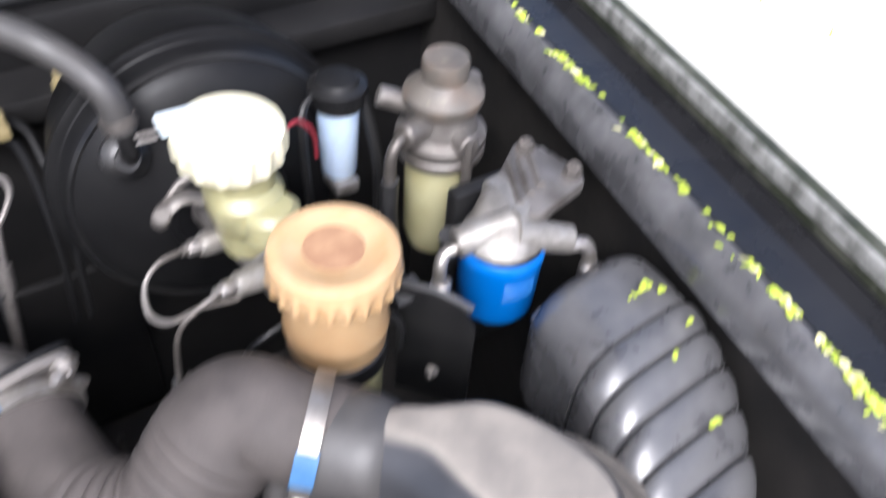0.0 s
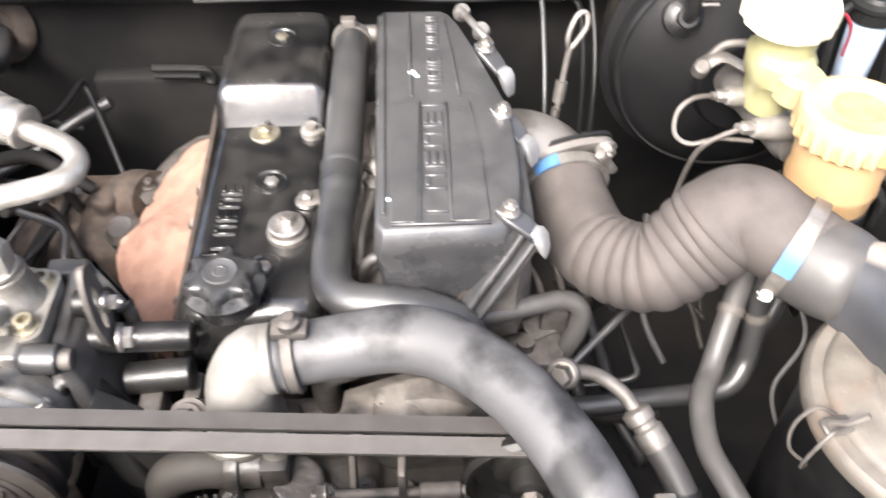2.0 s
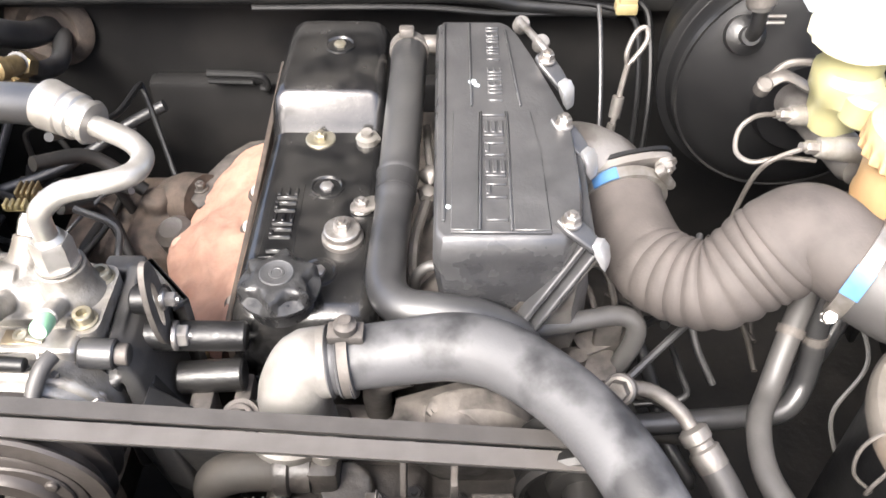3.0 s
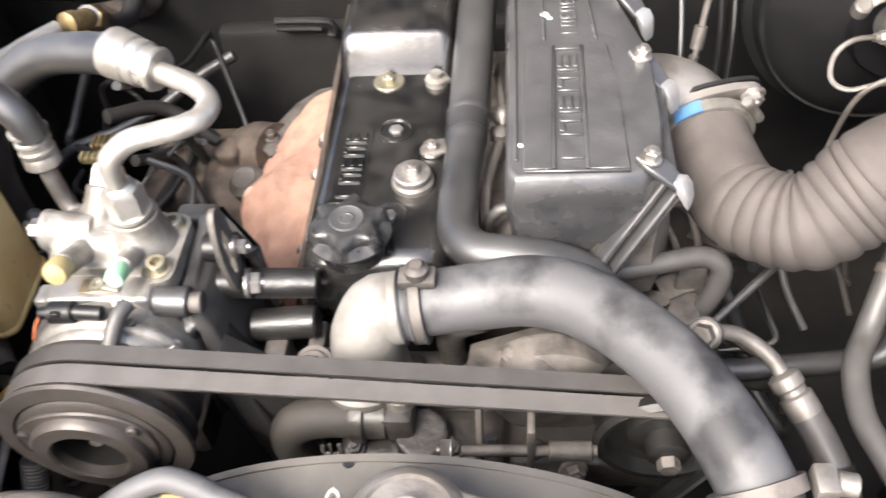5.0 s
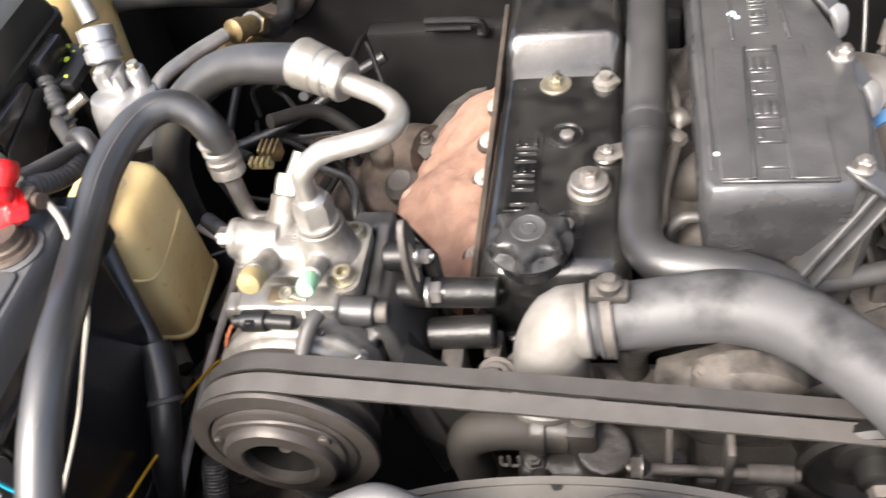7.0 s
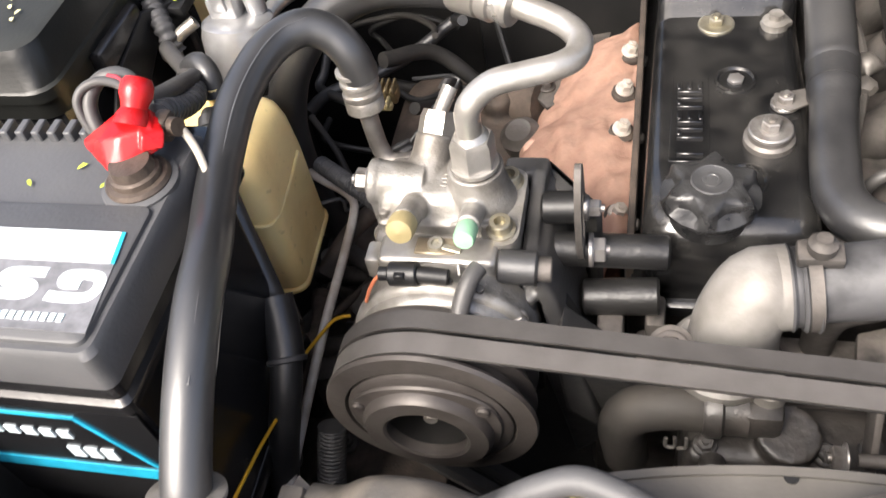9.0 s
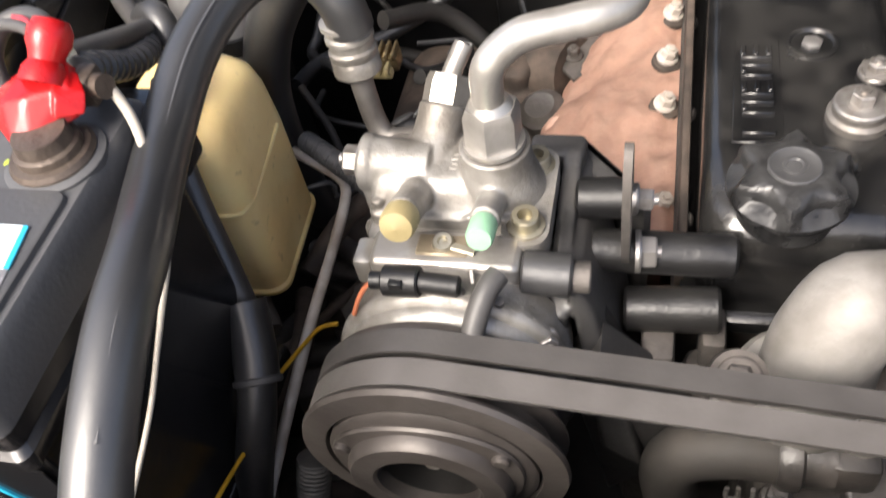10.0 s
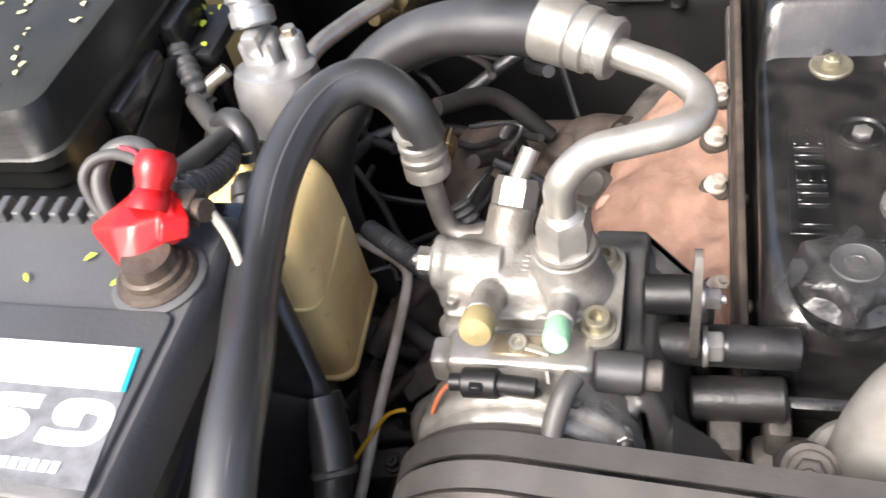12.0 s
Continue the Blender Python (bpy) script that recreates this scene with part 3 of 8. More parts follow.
rng = random.Random(4)
bm, bm2 = bmesh.new(), bmesh.new()
for y0, y1, count, spread in ((0.56, 0.66, 34, 0.004), (0.50, 0.53, 34, 0.005), (0.47, 0.50, 22, 0.005), (0.375, 0.40, 30, 0.004), (0.345, 0.372, 24, 0.0025), (0.315, 0.325, 8, 0.003), (0.26, 0.30, 10, 0.008),
                              (0.225, 0.245, 14, 0.003), (0.185, 0.215, 30, 0.004), (0.14, 0.165, 26, 0.003), (0.10, 0.135, 90, 0.006), (0.02, 0.1, 130, 0.010), (-0.03, 0.05, 70, 0.012), (0.0, 0.64, 22, 0.012)):
    for _ in range(int(count * 0.7)):
        y = rng.uniform(y0, y1)
        dx = -0.001 + rng.gauss(0, spread * 0.55)
        z = 1.167 - 0.02 * (0.35 - y) ** 2 - max(0, -0.003 - dx) * 0.5 - min(max(0, dx), 0.012) * 0.8
        flake(bm if rng.random() < 0.75 else bm2, (rail_x(y) + dx, y, z), rng.uniform(0.002, 0.0055), (rng.uniform(-0.3, 0.3), rng.uniform(-0.3, 0.3), 1), rng)
tagged(new("leaf_litter", finish("leaf_litter", bm, "leaf", 60)), "yellow-green crumbs of leaf on the fender ledge", "leaves", kind="stuff")
tagged(new("petal_litter", finish("petal_litter", bm2, "leafpale", 60)), "pale petals fallen on the fender ledge", "leaves", kind="stuff")


# ---- brake booster and master cylinder ----
boo = thing("brake_booster", (0.165, 0.70, 0.91), "large round black brake booster on the firewall", "brake booster")
C = (0.163, 0.0, 1.055)
ax = along((C[0] + 0.006, 0.70, C[2] + 0.003), (C[0] - 0.003, 0.45, C[2] + 0.02)) @ Matrix.Scale(0.925, 4)
part("shell", lathe([(0.03, -0.1), (0.11, -0.08), (0.142, -0.01), (0.150, 0.045), (0.152, 0.06), (0.152, 0.068), (0.145, 0.073), (0.143, 0.085), (0.138, 0.098), (0.125, 0.108),
                     (0.105, 0.117), (0.075, 0.127), (0.06, 0.134), (0.055, 0.146), (0.035, 0.15)], ax, 64), "booster", boo)
part("crimp_ring", lathe([(0.150, 0.058), (0.1555, 0.060), (0.1555, 0.070), (0.150, 0.072)], ax, 64), "booster", boo)
part("rim", lathe([(0.1385, 0.092), (0.142, 0.095), (0.1395, 0.100), (0.136, 0.099)], ax, 64), "castblack", boo)
vv = V((0.089, 0.592, 1.138))
part("check_valve", joined(lathe([(0.02, -0.01), (0.02, 0.002), (0.015, 0.006), (0.0095, 0.008), (0.0095, 0.02)], along(vv, vv + V((-0.05, -1, 0.55))), 24),
                           tube([vv + V((0, -0.012, 0.006)), vv + V((0.001, -0.02, 0.022)), vv + V((0.0, -0.018, 0.05))], 0.008, 16, 12)), "castblack", boo)
part("clip", joined(tube([vv + V((0.006, -0.024, 0.028)), vv + V((0.024, -0.024, 0.028))], 0.0016, 4, 6), tube([vv + V((0.006, -0.024, 0.035)), vv + V((0.024, -0.024, 0.035))], 0.0016, 4, 6)), "steel", boo)
vac = thing("vacuum_hose", (0.03, 0.63, 1.2), "thick grey rubber vacuum hose arching over the booster", "hose")
part("hose", tube([vv + V((0.0, -0.018, 0.04)), vv + V((-0.006, -0.01, 0.075)), (0.055, 0.62, 1.235), (0.01, 0.64, 1.258), (-0.05, 0.68, 1.25), (-0.11, 0.74, 1.19), (-0.14, 0.80, 1.10), (-0.15, 0.86, 1.02)], 0.0125, 50, 14), "heater", vac)
part("clamp", lathe([(0.0127, -0.004), (0.0142, -0.004), (0.0142, 0.004), (0.0127, 0.004)], along(vv + V((-0.001, -0.017, 0.048)), vv + V((-0.006, -0.01, 0.075))), 24), "castdark", vac)

mc = thing("brake_master_cylinder", (0.155, 0.5, 1.07), "cast brake master cylinder with a cream capped fluid reservoir", "master cylinder")
part("cylinder", joined(lathe([(0.03, 0), (0.03, 0.008), (0.022, 0.012), (0.022, 0.06), (0.019, 0.07), (0.019, 0.16), (0.016, 0.165), (0.016, 0.172)], along((0.145, 0.60, 1.075), (0.165, 0.42, 1.098)), 24),
                        prism([(-0.045, -0.008), (-0.045, 0.008), (0.0, 0.02), (0.045, 0.008), (0.045, -0.008), (0.0, -0.02)], 0.008, along((0.143, 0.595, 1.083), (0.143, 0.5, 1.095)), 0.002)), "alud", mc)
for p, q in (((0.155, 0.50, 1.105), (0.112, 0.492, 1.113)), ((0.16, 0.44, 1.112), (0.116, 0.431, 1.122))):
    d = (V(q) - V(p)).normalized()
    port = part("outlet", lathe([(0.012, 0), (0.011, 0.02), (0.0095, 0.042), (0.008, 0.045)], along(p, q), 20), "alu", mc)
    part("union_nut", joined(hexagon(q, V(q) + d * 0.011, 0.0062), rod(V(q) + d * 0.01, V(q) + d * 0.016, 0.004)), "steel", port)
part("bracket", joined(tube([(0.095, 0.53, 1.122), (0.115, 0.535, 1.128), (0.14, 0.53, 1.118)], 0.009, 12, 10, 0.5), rod((0.094, 0.53, 1.114), (0.094, 0.522, 1.128), 0.008, 14, bevel=0.002),
                       tube([(0.1, 0.535, 1.124), (0.12, 0.545, 1.135), (0.145, 0.54, 1.14)], 0.004, 12, 8)), "alud", mc)
res = part("reservoir", joined(
    loft([rect((0.151, 0.489, z), (1, 0, 0), (0, 1, 0), w, d, r) for z, w, d, r in ((1.105, 0.044, 0.046, 0.02), (1.12, 0.048, 0.05, 0.022), (1.137, 0.05, 0.056, 0.022), (1.142, 0.056, 0.068, 0.026), (1.163, 0.058, 0.07, 0.027), (1.170, 0.052, 0.054, 0.024), (1.18, 0.054, 0.054, 0.025), (1.2, 0.06, 0.06, 0.028))]),
    lathe([(0.02, 0), (0.024, 0.004), (0.024, 0.028), (0.018, 0.034), (0.0, 0.035)], along((0.161, 0.458, 1.132), (0.161, 0.458, 1.2)) @ Matrix.Scale(0.9, 4), 24)), "pale", mc, "pale yellow translucent reservoir")
part("cap", lathe([(0.038, 0), (0.042, 0.003), (0.0425, 0.017), (0.040, 0.0225), (0.034, 0.0245), (0.012, 0.0235), (0.0, 0.024)], pose(0.147, 0.492, 1.194, 4, 0, 0), 160, 15, 0.0034, (1, 2), 1.4), "cream", mc, "cream ribbed screw cap")
part("cap_tab", box((0.103, 0.502, 1.214), (0.135, 0.524, 1.221), 0.002), "white", mc)
solo("brake_line", tube([(0.102, 0.489, 1.116), (0.078, 0.484, 1.117), (0.062, 0.475, 1.108), (0.057, 0.455, 1.098), (0.068, 0.44, 1.098), (0.09, 0.434, 1.108), (0.12, 0.43, 1.108)], 0.0024, 50, 8), "alud", "thin bent steel brake line looping from the master cylinder", "brake line", "brake lines")
solo("brake_line", tube([(0.106, 0.428, 1.124), (0.085, 0.424, 1.118), (0.073, 0.423, 1.109), (0.067, 0.426, 1.09), (0.064, 0.432, 1.05), (0.062, 0.44, 0.98), (0.06, 0.45, 0.88)], 0.0024, 50, 8), "alud", "thin steel brake line running down from the master cylinder", "brake line", "brake lines")
solo("brake_line", tube([(0.16, 0.41, 1.09), (0.13, 0.405, 1.085), (0.115, 0.41, 1.07), (0.11, 0.43, 1.03), (0.1, 0.46, 0.98)], 0.0025, 30, 8), "black", "short dark brake line under the master cylinder", "brake line", "brake lines")
solo("sensor_wire", tube([(0.19, 0.50, 1.19), (0.21, 0.515, 1.185), (0.225, 0.52, 1.165), (0.232, 0.53, 1.13)], 0.0018, 24, 6), "wirer", "thin red sensor wire beside the reservoir", "wire")

cl = thing("clutch_fluid_reservoir", (0.276, 0.575, 1.02), "slim blue-white clutch fluid reservoir with a black cap", "reservoir")
part("body", lathe([(0.014, 0), (0.017, 0.004), (0.0195, 0.07), (0.0195, 0.085)], pose(0.274, 0.575, 1.065), 28), "bluetint", cl)
part("cap", lathe([(0.0215, 0), (0.024, 0.002), (0.024, 0.014), (0.0265, 0.016), (0.0265, 0.021), (0.02, 0.024), (0.018, 0.028), (0.0, 0.029)], pose(0.274, 0.575, 1.143), 48, 18, 0.0012, (1, 2)), "black", cl)
part("clamp", box((0.262, 0.555, 1.05), (0.286, 0.595, 1.064), 0.002), "steel", cl)
part("bracket", joined(box((0.27, 0.58, 0.92), (0.278, 0.60, 1.06)), tube([(0.255, 0.575, 1.16), (0.24, 0.57, 1.155), (0.232, 0.56, 1.14), (0.23, 0.55, 1.08), (0.235, 0.55, 1.0)], 0.004, 20, 8),
                       tube([(0.296, 0.57, 1.15), (0.302, 0.55, 1.08), (0.3, 0.545, 0.98)], 0.006, 20, 8)), "black", cl)

# ---- fuel water separator and filter ----
fp = thing("fuel_water_separator", (0.35, 0.52, 0.98), "diesel priming pump with a dusty knob and amber sediment bowl", "fuel pump")
P0 = pose(0.35, 0.52, 0.0)
part("knob", lathe([(0.018, 1.176), (0.0205, 1.178), (0.0212, 1.198), (0.0195, 1.2025), (0.006, 1.2032), (0.0, 1.2025)], P0, 32), "lid", fp)
part("diaphragm", lathe([(0.02, 1.152), (0.034, 1.157), (0.0365, 1.163), (0.036, 1.169), (0.028, 1.176), (0.022, 1.183), (0.0, 1.184)], P0, 40), "lid", fp)
part("head", lathe([(0.026, 1.10), (0.038, 1.103), (0.0415, 1.107), (0.0415, 1.113), (0.039, 1.115), (0.039, 1.119), (0.0415, 1.121), (0.0415, 1.127), (0.033, 1.133), (0.028, 1.155)], P0, 44), "alud", fp)
part("outlet", joined(rod((0.35, 0.52, 1.143), (0.298, 0.50, 1.148), 0.0115, 18, bevel=0.002),
                    rod((0.35, 0.52, 1.15), (0.40, 0.545, 1.153), 0.009, 18, bevel=0.002), rod((0.35, 0.52, 1.135), (0.352, 0.475, 1.135), 0.011, 18, bevel=0.002),
                    rod((0.33, 0.535, 1.15), (0.3, 0.55, 1.16), 0.010, 16, bevel=0.002)), "alud", fp)
for k in range(4):
    a = radians(20 + 90 * k)
    bolt(fp, (0.35 + 0.031 * math.cos(a), 0.52 + 0.031 * math.sin(a), 1.130), (0, 0, 1), 0.004, 0.004, mat="steel")
part("bowl", lathe([(0.012, 0.985), (0.026, 0.992), (0.031, 1.01), (0.032, 1.095), (0.03, 1.105)], P0, 36), "glass", fp, "amber translucent sediment bowl")
part("stay", tube([(0.352, 0.478, 1.14), (0.35, 0.474, 1.09), (0.352, 0.474, 1.06)], 0.005, 14, 8), "alud", fp)
part("elbow", tube([(0.302, 0.502, 1.148), (0.29, 0.497, 1.145), (0.284, 0.495, 1.13), (0.284, 0.495, 1.09)], 0.0055, 20, 10), "alud", fp)
solo("fuel_hose", tube([(0.284, 0.495, 1.11), (0.284, 0.495, 1.06), (0.29, 0.49, 1.0), (0.30, 0.49, 0.93)], 0.008, 24, 10), "hose", "black rubber fuel hose below the priming pump", "hose")
solo("fuel_hose", tube([(0.352, 0.47, 1.075), (0.35, 0.46, 1.04), (0.335, 0.44, 1.02), (0.315, 0.43, 1.05), (0.303, 0.425, 1.095)], 0.0095, 30, 12), "hose", "short black fuel hose between pump and filter", "hose")

ff = thing("fuel_filter", (0.328, 0.385, 1.0), "blue spin-on fuel filter under a cast aluminium head", "fuel filter")
F0 = pose(0.328, 0.385, 0)
can = part("canister", lathe([(0.02, 1.041), (0.031, 1.043), (0.034, 1.048), (0.0352, 1.100), (0.0362, 1.103), (0.0362, 1.112), (0.034, 1.115)], F0, 44), "bluepaint", ff, "bright blue canister")
for k in range(4):
    pts = []
    for i in range(9):
        a = radians(-118 + 46 * i / 8)
        pts.append((0.328 + 0.0354 * math.cos(a), 0.385 + 0.0354 * math.sin(a), 1.094 - 0.005 * k))
    part("print_line", tube(pts, 0.0005, 12, 4), "blueprint", can)
part("seal", lathe([(0.031, 1.112), (0.0335, 1.113), (0.0335, 1.117), (0.031, 1.118)], F0, 40), "black", ff)
part("head", joined(loft([rect((0.328 + dx, 0.387 + dy, z), (1, 0, 0), (0, 1, 0), w, d, r) for z, w, d, r, dx, dy in ((1.114, 0.066, 0.066, 0.032, 0, 0), (1.119, 0.068, 0.068, 0.033, 0, 0), (1.124, 0.062, 0.062, 0.03, 0, 0), (1.132, 0.05, 0.052, 0.022, 0.004, 0.004), (1.139, 0.04, 0.044, 0.016, 0.008, 0.010), (1.142, 0.026, 0.03, 0.01, 0.010, 0.014))])), "alu", ff)
part("neck", joined(rod((0.335, 0.385, 1.130), (0.286, 0.392, 1.122), 0.015, 20, r2=0.0125, bevel=0.001), rod((0.33, 0.375, 1.128), (0.378, 0.36, 1.113), 0.014, 20, r2=0.012, bevel=0.001),
                    loft([rect((0.335 + 0.018 * k, 0.40 + 0.006 * k, 1.128 - 0.001 * k), (0, 1, 0), (0, 0, 1), 0.06 - 0.002 * k, 0.03, 0.008) for k in range(5)])), "alu", ff)
part("mount", joined(prism([(0.33, 0.385), (0.352, 0.372), (0.41, 0.388), (0.416, 0.405), (0.40, 0.45), (0.385, 0.458), (0.35, 0.43)], 0.014, pose(0, 0, 1.128), 0.003),
                     *[rod((0.345 + 0.014 * k, 0.39 + 0.005 * k, 1.142), (0.365 + 0.012 * k, 0.435 + 0.001 * k, 1.142), 0.004, 8) for k in range(3)]), "alud", ff)
for p in ((0.405, 0.40, 1.140), (0.388, 0.445, 1.140)):
    bolt(ff, p, (0, 0, 1), 0.0075, 0.008, mat="castdark")
part("banjo", joined(tube([(0.376, 0.36, 1.106), (0.392, 0.356, 1.104), (0.398, 0.352, 1.09), (0.398, 0.35, 1.07)], 0.0065, 20, 12), lathe([(0.009, 0), (0.009, 0.012), (0.007, 0.014)], along((0.398, 0.35, 1.07), (0.398, 0.35, 1.2)), 16)), "steel", ff)
part("inlet", joined(tube([(0.29, 0.392, 1.116), (0.278, 0.394, 1.112), (0.272, 0.39, 1.1), (0.272, 0.386, 1.07)], 0.006, 20, 12), lathe([(0.009, 0), (0.009, 0.01), (0.007, 0.012)], along((0.272, 0.387, 1.078), (0.272, 0.386, 1.2)), 16)), "steel", ff)
part("backplate", box((0.31, 0.43, 0.92), (0.42, 0.445, 1.13), 0.003), "black", ff)

bk = thing("bracket", (0.25, 0.36, 0.96), "black folded steel bracket beside the blue filter", "bracket")
part("plate", prism([(-0.03, -0.13), (0.026, -0.13), (0.034, -0.12), (0.034, -0.03), (0.018, 0.0), (-0.03, 0.003)], 0.004, Matrix.Translation((0.252, 0.362, 1.112)) @ Matrix.Rotation(radians(-50), 4, "Z") @ Matrix.Rotation(radians(90), 4, "X"), 0.001), "black", bk)
part("flange", joined(box((0.225, 0.372, 1.098), (0.25, 0.396, 1.102), 0.001), tube([(0.232, 0.38, 1.115), (0.252, 0.356, 1.116), (0.268, 0.336, 1.108)], 0.003, 10, 8)), "cover", bk)
bolt(bk, (0.247, 0.352, 1.03), (-0.76, -0.64, 0), 0.005, 0.004, mat="steel")

# ---- power steering reservoir ----
ps = thing("power_steering_reservoir", (0.176, 0.378, 1.0), "tan power steering reservoir with a large scalloped cap", "reservoir")
S0 = pose(0.174, 0.378, 0, 0, 0, 0)
part("cap", lathe([(0.040, 1.153), (0.0455, 1.1545), (0.0482, 1.157), (0.0485, 1.165), (0.0474, 1.169), (0.0468, 1.177), (0.0455, 1.182), (0.040, 1.1845), (0.034, 1.1835), (0.032, 1.182), (0.0, 1.182)], S0, 240, 24, 0.0036, (1, 2, 3), 0.8), "tan", ps, "sun-bleached tan screw cap")
part("cap_label", lathe([(0.0215, 1.1815), (0.0215, 1.1828), (0.0, 1.1832)], S0, 36), "label", ps, "faded brown round label")
part("body", lathe([(0.035, 1.088), (0.0375, 1.09), (0.0385, 1.105), (0.0395, 1.108), (0.0395, 1.112), (0.038, 1.115), (0.039, 1.14), (0.038, 1.15)], S0, 56), "tanbody", ps)
part("strap", lathe([(0.0365, 1.068), (0.0385, 1.07), (0.0385, 1.087), (0.0365, 1.089)], S0, 48), "black", ps)
part("bowl", lathe([(0.02, 1.0), (0.03, 1.005), (0.035, 1.02), (0.036, 1.07)], S0, 40), "pale", ps)
part("stay", joined(box((0.205, 0.39, 0.9), (0.212, 0.41, 1.08), 0.002), tube([(0.215, 0.37, 1.10), (0.222, 0.365, 1.085), (0.222, 0.365, 1.06)], 0.004, 10, 6)), "black", ps)
solo("reservoir_hose", tube([(0.174, 0.378, 1.01), (0.17, 0.37, 0.97), (0.15, 0.35, 0.93), (0.12, 0.33, 0.88)], 0.01, 24, 12), "hose", "black rubber hose under the steering reservoir", "hose")

# ---- air cleaner, elbow and bellows ----
ac = thing("air_cleaner", (0.2, 0.152, 0.7), "round black air cleaner with a dusty metal lid", "air cleaner")
A0 = pose(0.2, 0.163, 0.004)
part("housing", lathe([(0.09, 0.7), (0.099, 0.71), (0.101, 0.9), (0.101, 1.055), (0.104, 1.06), (0.1045, 1.066), (0.102, 1.07)], A0, 72), "black", ac)
part("lid", lathe([(0.1015, 1.058), (0.106, 1.060), (0.107, 1.066), (0.105, 1.072), (0.102, 1.075), (0.0935, 1.0755), (0.0925, 1.0785), (0.088, 1.0815), (0.072, 1.084), (0.067, 1.0845), (0.062, 1.0865), (0.060, 1.0890), (0.0575, 1.0895), (0.03, 1.0895)], A0, 80), "lid", ac, "lid thick with pale dust")
for a in (190, 330, 80):
    u = V((math.cos(radians(a)), math.sin(radians(a)), 0))
    t = V((-u.y, u.x, 0))
    c0 = V((0.2, 0.163, 0.004)) + u * 0.097
    clip = []
    for s in (-1, 1):
        clip.append(tube([c0 + t * (0.006 * s) + V((0, 0, 1.085)), c0 + u * 0.014 + t * (0.011 * s) + V((0, 0, 1.090)), c0 + u * 0.024 + t * (0.012 * s) + V((0, 0, 1.07)), c0 + u * 0.022 + t * (0.008 * s) + V((0, 0, 1.045)), c0 + u * 0.008 + V((0, 0, 1.03))], 0.0015, 26, 6))
    clip.append(tube([c0 - u * 0.012 + t * 0.008 + V((0, 0, 1.10)), c0 - u * 0.002 + t * 0.004 + V((0, 0, 1.088)), c0 + u * 0.006 - t * 0.002 + V((0, 0, 1.082))], 0.0024, 12, 6))
    clip.append(box((-0.01, -0.007, 0), (0.012, 0.007, 0.005), 0.0015, 1, Matrix.Translation(c0 + V((0, 0, 1.077))) @ Matrix.Rotation(radians(a), 4, "Z")))
    part("spring_clip", joined(*clip), "alud" if a != 330 else "rust", ac)
part("drip_tube", tube([(0.29, 0.12, 1.075), (0.31, 0.118, 1.09), (0.335, 0.122, 1.092)], 0.006, 12, 10, 0.6), "alud", ac)

el = thing("intake_elbow", (0.19, 0.19, 1.09), "satin black plastic intake elbow topped with dust", "intake elbow")


def closed(points, n=72):
    """A smooth closed outline through a few corners."""
    out, m = [], len(points)
    for k in range(n):
        f = k / n * m
        i, t = int(f), f - int(f)
        a, b, c, e = (V(points[(i + j) % m]) for j in (-1, 0, 1, 2))
        out.append(0.5 * (2 * b + (c - a) * t + (2 * a - 5 * b + 4 * c - e) * t * t + (3 * b - a - 3 * c + e) * t**3))
    return out


def elbow_body():
    """A bent duct with a round bulging end: a body outline that draws in to a flat top plate."""
    body = closed([(0.119, 0.262), (0.136, 0.226), (0.146, 0.188), (0.161, 0.152), (0.188, 0.126), (0.217, 0.115), (0.243, 0.122), (0.259, 0.144), (0.262, 0.172), (0.254, 0.206), (0.238, 0.236), (0.212, 0.258), (0.180, 0.274), (0.153, 0.288)])
    top = closed([(0.150, 0.262), (0.168, 0.224), (0.173, 0.192), (0.183, 0.163), (0.197, 0.144), (0.219, 0.133), (0.235, 0.134), (0.246, 0.150), (0.248, 0.172), (0.241, 0.198), (0.229, 0.222), (0.213, 0.243), (0.186, 0.256), (0.163, 0.268)])
    low, high = V((0.205, 0.172)), V((0.208, 0.185))
    secs = []
    for z, mix, size in ((1.080, 0, 0.93), (1.086, 0, 0.985), (1.092, 0, 1), (1.110, 0, 1), (1.120, 0.10, 1), (1.129, 0.28, 1), (1.136, 0.5, 1), (1.1415, 0.74, 1), (1.145, 0.93, 1), (1.1465, 1, 0.96), (1.1475, 1, 0.8), (1.1475, 1, 0.4)):
        ring = []
        for a, b in zip(body, top):
            p = a.lerp(b, mix)
            c = low.lerp(high, mix)
            p = c + (p - c) * size
            near = max(0.0, (p.y - 0.228) / 0.05) * mix
            ring.append(V((p.x, p.y, z - 0.007 * near)))
        secs.append(ring)
    return loft(secs)


part("shell", elbow_body(), "elbow", el, "", 50)
part("inlet", joined(lathe([(0.0385, 0), (0.0395, 0.001), (0.0395, 0.024), (0.0392, 0.034), (0.0375, 0.044), (0.033, 0.052), (0.026, 0.056)], along((0.119, 0.2935, 1.104), (0.158, 0.25, 1.106)), 40)), "heater", el, "grey rubber inlet collar")
part("neck", lathe([(0.046, 1.074), (0.0485, 1.076), (0.049, 1.092), (0.047, 1.1)], pose(0.203, 0.165, 0.004), 60), "elbow", el)
part("seam", lathe([(0.0495, 1.0815), (0.0515, 1.0825), (0.0515, 1.0845), (0.0495, 1.0855)], pose(0.203, 0.165, 0.004), 60), "steel", el, "thin steel clamp ring")

